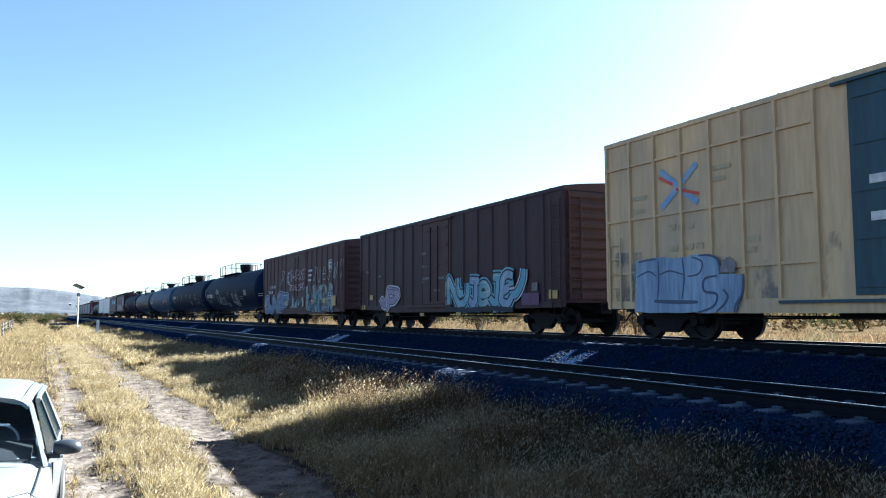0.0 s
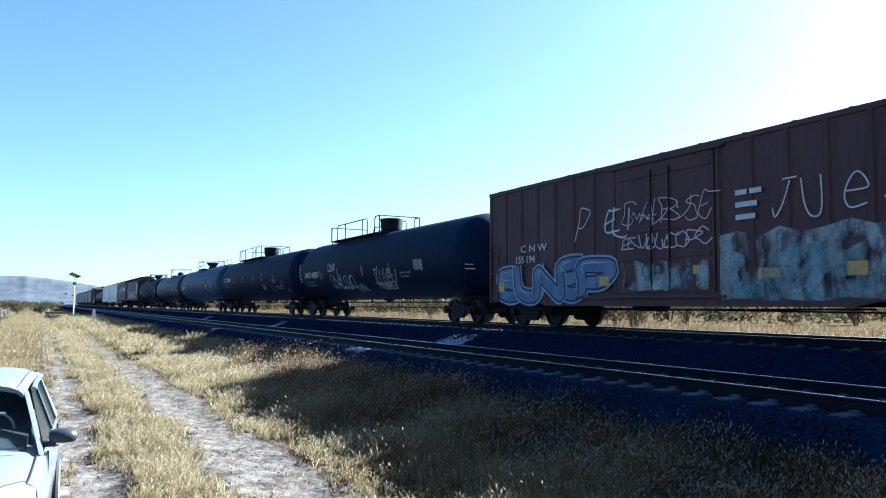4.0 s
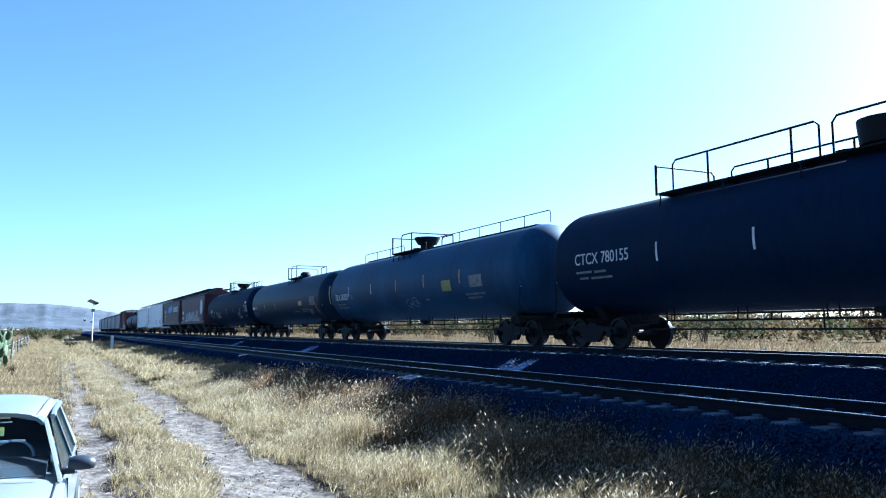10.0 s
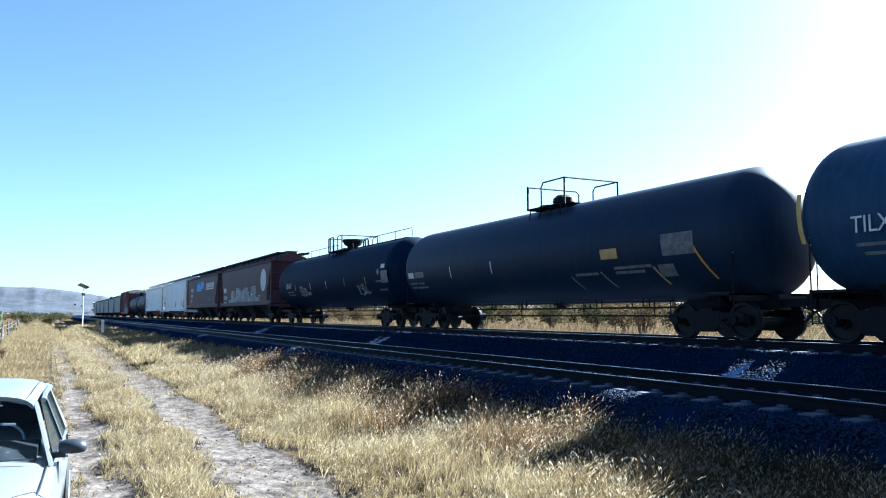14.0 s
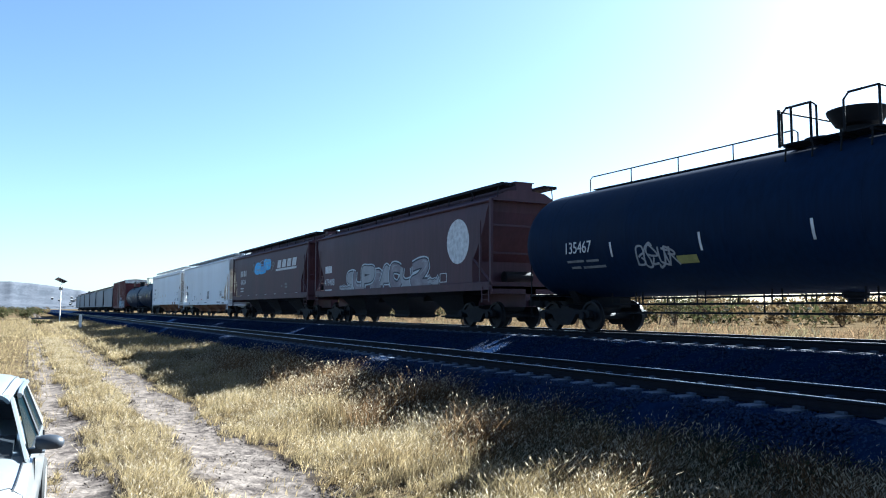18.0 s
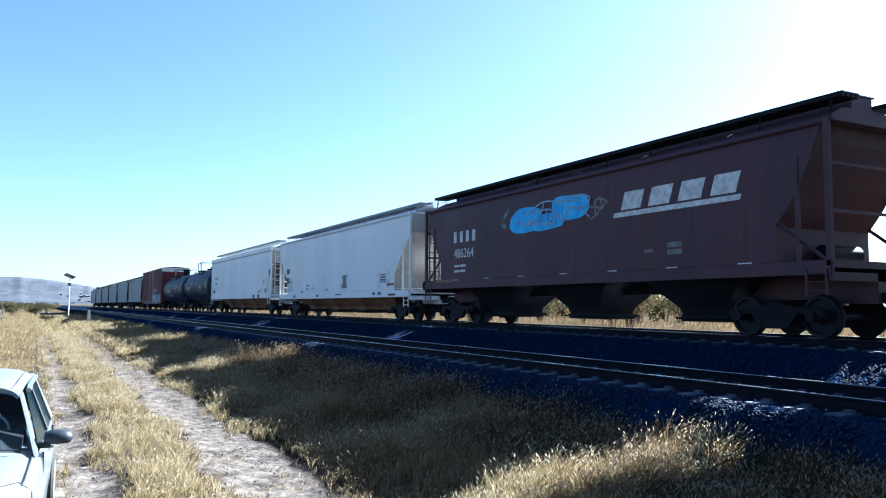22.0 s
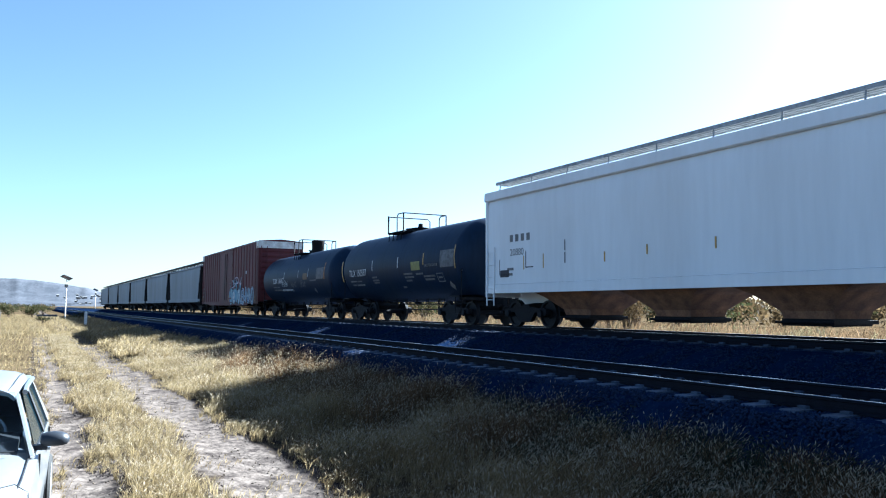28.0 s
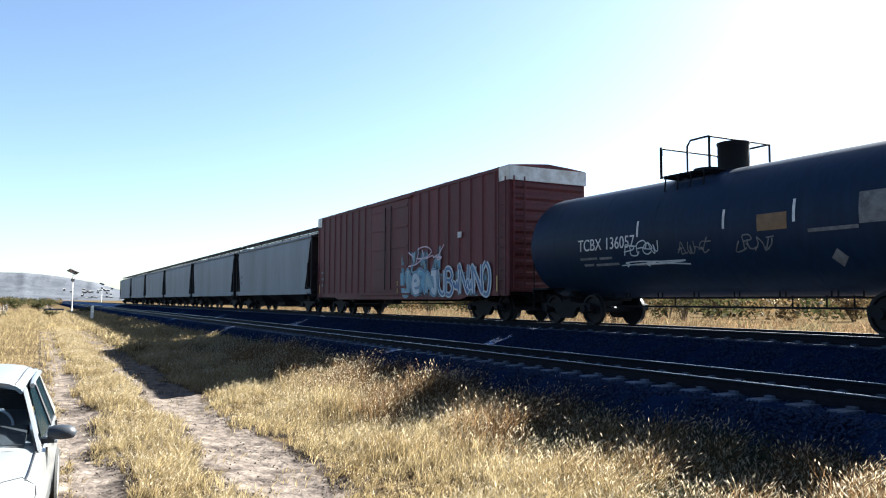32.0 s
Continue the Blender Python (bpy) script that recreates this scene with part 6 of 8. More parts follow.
for y, z, h in ((3.3, 1.8, 0.26), (1.75, 1.9, 0.24), (-0.35, 1.9, 0.26)):
    bm = bmesh.new()
    add_box(bm, S - 0.02, S - 0.006, y - 0.02, y + 0.02, z, z + h)
    part("side_bracket", bm, MARK_YELLOW, c, "small yellow reflector bracket")
bars(c, S - 0.006, 5.0, 2.2, [[0.05], [0.05]], 0.3, 0.05, INK_GREY)
bm = bmesh.new()
add_box(bm, -1.495, 1.495, -9.2, 9.2, 1.30, 1.33)
part("lower_belt", bm, INK_GREY, c)
for y0, y1, z0, z1 in ((8.35, 7.95, 1.62, 2.1), (6.9, 6.5, 1.8, 2.3)):
    for a in ((y0, y0 - 0.03, z0, z1), (y0, y1, z0, z0 + 0.03)):
        bm = bmesh.new()
        add_box(bm, S - 0.010, S - 0.006, a[1], a[0], a[2], a[3])
        part("stencil_frame", bm, INK_BLACK, c, "thin dark stencil line")
couple(c, 219.8)

# two short tank wagons
for y, half, r, zc, mark, label in ((236.4, 6.2, 1.5, 2.33, "TILX 150597", "short black tank wagon with worn stencils"), (250.1, 6.9, 1.49, 2.25, "TCBX 136057", "short black tank wagon with white tags")):
    first = y < 240
    c = tank_car(label, half, r, zc, BLACK_B, 4.4 if first else 5.1, 6.55 if first else 7.15, 0.3 if first else -0.1, None, (1.41, (), (0.53, -0.1)) if first else (1.23, (), (0.37, -0.3)), "valves" if first else "drum")
    tank_labels(c, r, zc, mark, 4.7 if first else 3.9, 1.98, **MARKS[y])
    couple(c, y)

# tall red boxcar
c = boxcar("tall red ribbed boxcar with white end band and blue graffiti", 9.25, 0.70, 4.88, 5.06, RED, 1.9, 9, "ribs", 7.0, 9.8, ROOF_WHITE)
patch(c, S - 0.053, -1.3, -8.2, 0.78, 1.75, WORN_BLUE, "pale blue overspray behind the letters", 65)
graffiti(c, S - 0.056, -1.4, -4.5, 0.84, 1.95, 6, SPRAY_CYAN, SPRAY_NAVY, 66, "light blue sprayed letter with dark line", SPRAY_BLUE, SPRAY_WHITE, 0.20, 0.07, -0.1, fills=[SPRAY_CYAN, SPRAY_BLUE, SPRAY_WHITE])
graffiti(c, S - 0.056, -4.6, -8.1, 0.84, 1.98, 7, SPRAY_NAVY, SPRAY_WHITE, 67, "dark sprayed letter with thick white edge", None, SPRAY_CYAN, 0.09, 0.12, -0.05)
patch(c, S - 0.052, -1.3, -4.7, 1.7, 2.7, WORN_BLUE, "thin pale overspray above the letters", 64)
chalk(c, flat(S - 0.056), 3, -1.9, -4.3, 2.0, 2.7, SPRAY_PINK, 62, 0.05)
bars(c, S - 0.056, 8.6, 2.0, [[0.3], [0.35], [0.3]], 0.12, 0.2, INK_GREY, "lettering")
bars(c, S - 0.056, -6.0, 2.85, [[0.28]], 0.2, 0.1, INK_WHITE, "stencil_panel", "small white stencil")
reflectors(c, S - 0.05, (-8.6, -0.9, 8.9), 0.95, 0.5, w=0.07)
couple(c, 266.75)

# the tail: six grey hoppers
for i in range(6):
    # IRON slopes and bays paint in the shade at the ends and underneath.
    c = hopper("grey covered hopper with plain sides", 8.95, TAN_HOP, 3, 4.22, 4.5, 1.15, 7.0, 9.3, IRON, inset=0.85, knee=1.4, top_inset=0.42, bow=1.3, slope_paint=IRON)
    bars(c, S - 0.006, 7.6, 2.2, [[0.5], [0.4]], 0.2, 0.2, INK_GREY, "lettering")
    couple(c, 276.7 + 18.6 * (i + 0.5))

# ---- the parked car ----
def parked_car():
    car = thing("parked_car", "silver-white compact hatchback parked on the dry verge, facing the camera", "car")
    W = 0.84
    # side outlines: (y, z), nose at -y
    def loft(sections):
        bm = bmesh.new()
        rings = []
        for y, pts in sections:
            rings.append([bm.verts.new((x, y, z)) for x, z in pts] + [bm.verts.new((-x, y, z)) for x, z in reversed(pts)])
        for a, b in zip(rings, rings[1:]):
            for i in range(len(a)):
                j = (i + 1) % len(a)
                bm.faces.new((a[i], a[j], b[j], b[i]))
        bm.faces.new(rings[0])
        bm.faces.new(rings[-1][::-1])
        return bm

    def sec(w, zt, zs, zb, crown):
        return [(0.001, zt), (w * 0.45, zt - crown * 0.25), (w * 0.80, zt - crown), (w * 0.97, zs), (w, (zs + zb) / 2 + 0.05), (w * 0.97, zb + 0.08), (w * 0.9, zb)]
    body = loft([(-1.98, sec(0.60, 0.62, 0.50, 0.28, 0.05)), (-1.93, sec(0.72, 0.70, 0.56, 0.22, 0.05)), (-1.75, sec(0.80, 0.78, 0.67, 0.20, 0.035)), (-1.3, sec(W - 0.01, 0.87, 0.775, 0.20, 0.03)),
                 (-0.85, sec(W, 0.95, 0.875, 0.20, 0.022)), (-0.4, sec(W, 0.96, 0.91, 0.20, 0.02)), (0.6, sec(W, 0.97, 0.925, 0.20, 0.02)), (1.3, sec(W - 0.01, 0.99, 0.90, 0.22, 0.05)), (1.75, sec(0.80, 0.96, 0.86, 0.26, 0.06)), (1.9, sec(0.74, 0.80, 0.70, 0.32, 0.06))])
    part("body", body, CAR_PAINT, car, smooth=True)
    for s in (-1, 1):
        bm = bmesh.new()
        add_tube(bm, [(s * 0.755, -0.82, 0.915), (s * 0.748, -0.95, 0.888), (s * 0.735, -1.3, 0.818), (s * 0.70, -1.6, 0.752), (s * 0.64, -1.85, 0.68)], 0.007, 5)
        part("bonnet_gap", bm, CAR_BLACK, car)
    # roof on its pillars
    def arch(z, w, k=0.0):
        return [(0.001, z), (w * 0.35, z - 0.004), (w * 0.62, z - 0.014), (w * 0.80, z - 0.032), (w * 0.91, z - 0.058), (w * 0.975, z - 0.092), (w, z - 0.13), (w * 0.97, z - 0.14), (w * 0.90, z - 0.095), (w * 0.6, z - 0.05), (0.001, z - 0.035)]
    roof = loft([(-0.15, arch(1.432, 0.59)), (-0.02, arch(1.468, 0.612)), (0.2, arch(1.503, 0.628)), (0.6, arch(1.523, 0.635)), (1.0, arch(1.508, 0.63)), (1.35, arch(1.465, 0.61)), (1.55, arch(1.41, 0.58))])
    part("roof", roof, CAR_PAINT, car, smooth=True)
    for s in (-1, 1):
        bm = bmesh.new()
        add_tube(bm, [(s * 0.525, -0.12, 1.390), (s * 0.55, 0.0, 1.424), (s * 0.562, 0.2, 1.455), (s * 0.568, 0.6, 1.474), (s * 0.56, 1.1, 1.452)], 0.005, 5)
        part("roof_strip", bm, CAR_BLACK, car)
        bm = bmesh.new()
        rows = []
        for q in (0.03, 0.12, 0.35, 0.6, 0.8, 1.0, 1.10):
            y, z, x = -0.88 + 0.80 * q - 0.04 * q * (1 - q), 0.915 + 0.43 * q + 0.05 * (1 - q) * q, 0.80 - 0.185 * q
            rows.append([bm.verts.new(p) for p in ((s * (x - 0.032), y - 0.008, z + 0.004), (s * (x - 0.008), y + 0.0, z + 0.006), (s * (x + 0.006), y + 0.03, z - 0.010), (s * (x + 0.004), y + 0.062, z - 0.028), (s * (x - 0.028), y + 0.05, z - 0.04))])
        for a, b in zip(rows, rows[1:]):
            for k in range(5):
                bm.faces.new((a[k], a[(k + 1) % 5], b[(k + 1) % 5], b[k]))
        bm.faces.new(rows[0])
        bm.faces.new(rows[-1][::-1])
        part("front_pillar", bm, CAR_PAINT, car, smooth=True)
        # door frames, rear quarter and side glass share one leaning plane
        def lean(y, z):
            return s * (0.80 - 0.165 * (z - 0.95) / 0.43 - (0.03 if y > 1.2 else 0))
        for y0, y1, t0, t1 in ((0.36, 0.50, 0.40, 0.50), (1.10, 1.74, 1.08, 1.48)):
            bm = bmesh.new()
            q = [(y0, 0.94), (y1, 0.94), (t1, 1.40), (t0, 1.40)]
            va = [bm.verts.new((lean(y, z) + s * 0.004, y, z)) for y, z in q]
            vb = [bm.verts.new((lean(y, z) - s * 0.05, y, z)) for y, z in q]
            bm.faces.new(va)
            bm.faces.new(vb[::-1])
            for k in range(4):
                bm.faces.new((va[k], va[(k + 1) % 4], vb[(k + 1) % 4], vb[k]))
            part("door_pillar" if y0 < 1 else "rear_pillar", bm, CAR_BLACK if y0 < 1 else CAR_PAINT, car)
        bm = bmesh.new()
        add_tube(bm, [(s * 0.655, -0.02, 1.365), (s * 0.650, 0.2, 1.395), (s * 0.652, 0.6, 1.405), (s * 0.645, 1.1, 1.395)], 0.024, 6)
        part("door_frame", bm, CAR_PAINT, car, smooth=True)
        for y0, y1, t0, t1 in ((-0.66, 0.36, 0.02, 0.40), (0.50, 1.10, 0.50, 1.08)):
            bm = bmesh.new()
            q = [(y0, 0.945), (y1, 0.945), (t1, 1.385), (t0, 1.375)]
            va = [bm.verts.new((lean(y, z) - s * 0.012, y, z)) for y, z in q]
            vb = [bm.verts.new((lean(y, z) - s * 0.018, y, z)) for y, z in q]
            bm.faces.new(va)
            bm.faces.new(vb[::-1])
            part("side_window", bm, DARK_GLASS, car, "dark tinted glass")
        bm = bmesh.new()
        add_box(bm, s * 0.79 - 0.008, s * 0.79 + 0.008, -0.80, 1.2, 0.925, 0.947)
        part("window_trim", bm, CAR_BLACK, car)
        # door mirror
        bm = bmesh.new()
        add_lathe(bm, [(-0.112, 0.020), (-0.104, 0.052), (-0.06, 0.066), (0.0, 0.071), (0.055, 0.064), (0.095, 0.044), (0.112, 0.014)], "x", 20)
        for v in bm.verts:
            v.co.z = max(v.co.z, -0.048) + 0.10 * s * v.co.x * (v.co.z > 0) * -0.3
        bmesh.ops.translate(bm, verts=bm.verts, vec=(s * 0.935, -0.66, 1.02))
        mir = part("door_mirror", bm, CAR_GREY, car, "dark grey mirror housing", smooth=True)
        bm = bmesh.new()
        add_box(bm, min(s * 0.76, s * 0.88), max(s * 0.76, s * 0.88), -0.70, -0.62, 0.945, 0.985)
        part("mirror_arm", bm, CAR_BLACK, mir)
        # headlight
        bm = bmesh.new()
        rim = [(0.79, -1.40, 0.750), (0.70, -1.38, 0.812), (0.58, -1.52, 0.815), (0.47, -1.75, 0.785), (0.50, -1.93, 0.71), (0.68, -1.93, 0.63), (0.78, -1.75, 0.665), (0.805, -1.55, 0.71)]
        mid = [bm.verts.new((s * (0.66 + (x - 0.66) * 0.6), -1.63 + (y + 1.63) * 0.6, 0.745 + (z - 0.745) * 0.6 + 0.030)) for x, y, z in rim]
        out = [bm.verts.new((s * x, y, z)) for x, y, z in rim]
        for k in range(8):
            bm.faces.new((out[k], out[(k + 1) % 8], mid[(k + 1) % 8], mid[k]))
        bm.faces.new(mid)
        lamp = part("headlight", bm, LAMP_CLEAR, car, "clear swept-back headlight lens", smooth=True)
        bm = bmesh.new()
        add_tube(bm, [(s * x, y, z) for x, y, z in rim + rim[:1]], 0.007, 5)
        part("headlight_seal", bm, CAR_BLACK, lamp)
        # door line and handle
        for y in (-0.62, 0.43, 1.02):
            bm = bmesh.new()
            add_box(bm, s * (W - 0.022) - 0.006, s * (W - 0.022) + 0.012, y - 0.006, y + 0.006, 0.30, 0.90)
            part("door_gap", bm, CAR_BLACK, car)
        bm = bmesh.new()
        add_box(bm, s * W - 0.02, s * W + 0.03, 0.18, 0.36, 0.80, 0.825)
        part("door_handle", bm, CAR_PAINT, car)
        for y in (-1.22, 1.22):
            w = part("wheel", shared("tyre", lambda bm: add_lathe(bm, [(-0.09, 0.22), (-0.095, 0.27), (-0.07, 0.295), (0.07, 0.295), (0.095, 0.27), (0.09, 0.22)], "x", 24), RUBBER, True), None, car, at=(s * 0.76, y, 0.295))
            part("rim", shared("rim", lambda bm: add_lathe(bm, [(-0.092, 0.21), (-0.06, 0.19), (-0.075, 0.06), (0.075, 0.06), (0.06, 0.19), (0.092, 0.21)], "x", 20), ALLOY, True), None, w)
    # windscreen
    bm = bmesh.new()
    rows = []
    for k in range(5):
        q = k / 4
        z, y, w = 0.955 + 0.43 * q, -0.84 + 0.72 * q, 0.735 - 0.155 * q
        rows.append([bm.verts.new((x * w, y - 0.05 * (1 - x * x), z + 0.02 * (1 - x * x) * (1 - q))) for x in (-1, -0.5, 0, 0.5, 1)])
    for a, b in zip(rows, rows[1:]):
        for i in range(4):
            bm.faces.new((a[i], a[i + 1], b[i + 1], b[i]))
    part("windscreen", bm, WINDOW, car, "tinted windscreen", smooth=True).visible_shadow = False
    bm = bmesh.new()
    q = [(-0.57, 1.535, 1.40), (0.57, 1.535, 1.40), (0.6, 1.80, 0.96), (-0.6, 1.80, 0.96)]
    bm.faces.new([bm.verts.new(p) for p in q])
    part("rear_window", bm, DARK_GLASS, car, "tinted rear glass")
    # cabin
    bm = bmesh.new()
    add_prism(bm, [(-0.86, 0.90), (-0.4, 0.92), (-0.25, 1.0), (-0.35, 1.03), (-0.6, 1.0)], "x", -0.66, 0.66)
    part("dashboard", bm, CABIN, car)
    bm = bmesh.new()
    ring = [(0.36 + 0.165 * math.cos(a), -0.20 + 0.06 * math.sin(a), 0.99 + 0.155 * math.sin(a)) for a in np.linspace(0, 2 * math.pi, 25)]
    add_tube(bm, ring, 0.013, 6)
    add_tube(bm, [(0.20, -0.20, 0.98), (0.52, -0.20, 0.98)], 0.014, 5)
    part("steering_wheel", bm, TRIM_GREY, car, "steering wheel behind the glass")
    for x in (-0.36, 0.36):
        bm = bmesh.new()
        add_prism(bm, [(0.45, 0.55), (0.62, 0.55), (0.78, 1.12), (0.66, 1.14)], "x", x - 0.24, x + 0.24)
        add_box(bm, x - 0.13, x + 0.13, 0.70, 0.80, 1.13, 1.32)
        part("seat", bm, CABIN, car, soften=0.02)
    bm = bmesh.new()
    add_box(bm, -0.72, 0.72, -0.6, 1.5, 0.50, 0.56)
    part("cabin_floor", bm, CABIN, car)
    bm = bmesh.new()
    add_box(bm, 0.0, 0.30, -0.33, -0.325, 1.24, 1.32)
    part("windscreen_card", bm, CARD, car, "pale green-yellow card")
    bm = bmesh.new()
    for x0, x1 in ((0.02, 0.2), (0.24, 0.34), (0.37, 0.47)):
        add_box(bm, x0, x1, -0.38, -0.375, 1.185, 1.205)
    part("windscreen_sticker", bm, INK_WHITE, car, "row of plain pale marks")
    bm = bmesh.new()
    add_box(bm, -0.55, 0.55, -1.99, -1.95, 0.34, 0.48)
    part("grille", bm, CAR_BLACK, car)
    for s in (0.15, -0.4):
        bm = bmesh.new()
        add_tube(bm, [(s, -0.885, 0.978), (s + 0.5, -0.865, 0.975)], 0.006, 5)
        part("wiper", bm, CAR_BLACK, car)
    car.matrix_basis = pose(-0.68, 8.1, 0.0, 0, 0, -3.5)
    return car


parked_car()


# ---- signals, posts and fences ----
def solar_pole(x, y, z, h, turn, label):
    p = thing("solar_signal_pole", label, "pole", at=pose(x, y, z, 0, 0, turn))
    bm = bmesh.new()
    add_lathe(bm, [(-0.3, 0.13), (0.05, 0.13), (0.06, 0.08), (h * 0.86, 0.065), (h * 0.87, 0.02)], "z", 12)
    part("mast", bm, POLE_WHITE, p, smooth=True)
    bm = bmesh.new()
    add_box(bm, -0.66, 0.66, -0.5, 0.5, -0.03, 0.03)
    panel = part("solar_panel", bm, PANEL, p, "dark tilted solar panel", at=Matrix.Translation((0, 0, h)) @ Matrix.Rotation(radians(22), 4, "Y") @ Matrix.Rotation(radians(-16), 4, "X"))
    bm = bmesh.new()
    for a in (-0.68, 0.68):
        add_box(bm, a - 0.02, a + 0.02, -0.52, 0.52, -0.04, 0.04)
    for a in (-0.52, 0.52):
        add_box(bm, -0.68, 0.68, a - 0.02, a + 0.02, -0.04, 0.04)
    part("panel_frame", bm, CAR_BLACK, panel)
    bm = bmesh.new()
    add_tube(bm, [(0, 0, h * 0.84), (0, 0, h)], 0.04, 8)
    add_tube(bm, [(0, 0, h * 0.86), (0.35, 0, h - 0.17)], 0.025, 6)
    part("panel_bracket", bm, GALV, p)
    bm = bmesh.new()
    add_box(bm, -0.2, 0.2, -0.16, 0.16, h * 0.76, h * 0.83)
    part("equipment_box", bm, CAR_BLACK, p, "dark equipment box", soften=0.02)
    return p


solar_pole(4.25, 125, 0.35, 5.95, 20, "white steel pole with a tilted solar panel beside the line")
solar_pole(17.2, 262, 0.9, 6.3, 20, "farther white pole with a solar panel beyond the line")


def line_post(x, y, z, h):
    bm = bmesh.new()
    add_prism(bm, [(-0.13, 0), (0.13, 0), (0.13, h - 0.1), (0.06, h), (-0.06, h), (-0.13, h - 0.1)], "y", -0.07, 0.07)
    ob = part("line_post", bm, POLE_WHITE, None, "white concrete marker post beside the track", at=(x, y, z - 0.1), soften=0.012)
    tagged(ob, "", "post")


line_post(4.75, 85, 0.25, 1.45)


def fence_post(x, y, h, r, lean, mat, label):
    bm = bmesh.new()
    add_tube(bm, [(0, 0, -0.2), (lean * 0.4, 0, h * 0.5), (lean, lean * 0.3, h)], [r * 1.1, r, r * 0.9], 8)
    tagged(part("fence_post", bm, mat, None, label, at=(x, y, float(land(np.float64(x), np.float64(y)))), smooth=True), "", "post", "posts of the field fence")


for i in range(12):
    y = 51.5 + 9.5 * i
    fence_post(-3.0 - 0.02 * (y - 60) + 0.1 * math.sin(i * 2.3), y, 1.35, 0.06 + 0.02 * (i % 3 == 0), 0.05 * math.sin(i * 1.7), POLE_WHITE if i == 0 else POST_WOOD, "weathered fence post at the field edge")
wire = thing("wire_fence", "three strands of wire along the field edge", "fence")
for k, z in enumerate((0.45, 0.8, 1.15)):
    bm = bmesh.new()
    add_tube(bm, [(-3.0 - 0.02 * (51.5 + 9.5 * i - 60) + 0.1 * math.sin(i * 2.3) + 0.05, 51.5 + 9.5 * i, z + 0.11) for i in range(12)], 0.006, 4)
    part("strand", bm, GALV, wire)


def crossing_rail(x0, x1, y, z):
    """A low guard rail at the road crossing down the line."""
    g = thing("guard_rail", "low pale guard rail at the road crossing", "barrier", "guard rails at the crossing", at=(0, y, z))
    bm = bmesh.new()
    add_prism(bm, [(-0.03, 0.45), (0.04, 0.50), (-0.01, 0.58), (0.04, 0.66), (-0.03, 0.72)], "x", x0, x1)
    part("beam", bm, CONCRETE, g)
    for x in np.linspace(x0 + 0.2, x1 - 0.2, 4):
        bm = bmesh.new()
        add_box(bm, x - 0.06, x + 0.06, 0.04, 0.16, -0.2, 0.7)
        part("rail_post", bm, POST_WOOD, g)


crossing_rail(0.6, 3.4, 132, 0.1)
crossing_rail(5.6, 7.2, 132, 0.15)


def prickly_pear(x, y, scale, seed):
    rng = random.Random(seed)
    c = thing("prickly_pear", "clump of green prickly pear cactus by the fence", "cactus", at=pose(x, y, float(land(np.float64(x), np.float64(y)))))

    def pad(bm):
        prof = []
        for i in range(7):
            a = math.pi * i / 6
            prof.append((0.5 - 0.5 * math.cos(a), max(0.03, 0.33 * math.sin(a) ** 0.8 * (0.75 + 0.35 * i / 6))))
        add_lathe(bm, prof, "z", 10)
        bmesh.ops.scale(bm, vec=(1, 0.22, 1), verts=bm.verts)
    me = shared("pad", pad, CACTUS, True)
    tips = [(Vector((rng.uniform(-0.7, 0.7) * scale, rng.uniform(-0.5, 0.5) * scale, 0)), 0.0, 0.0) for _ in range(6)]
    for level in range(4):
        nxt = []
        for base, la, lb in tips:
            a, b, turn = la + rng.uniform(-25, 25), lb + rng.uniform(-18, 18), rng.uniform(0, 180)
            size = scale * rng.uniform(0.42, 0.58)
            m = Matrix.Translation(base) @ Euler((radians(b), radians(a), radians(turn))).to_matrix().to_4x4() @ Matrix.Diagonal((size, size, size, 1))
            part("pad", me, None, c, at=m)
            for _ in range(rng.choice((1, 2, 2)) if level < 2 else 1):
                nxt.append((m @ Vector((rng.uniform(-0.2, 0.2), 0, 0.93)), a * 0.7 + rng.uniform(-15, 15), b * 0.7))
        tips = nxt[:12]


prickly_pear(-3.5, 50, 1.2, 2)
prickly_pear(-4.5, 55, 1.1, 4)


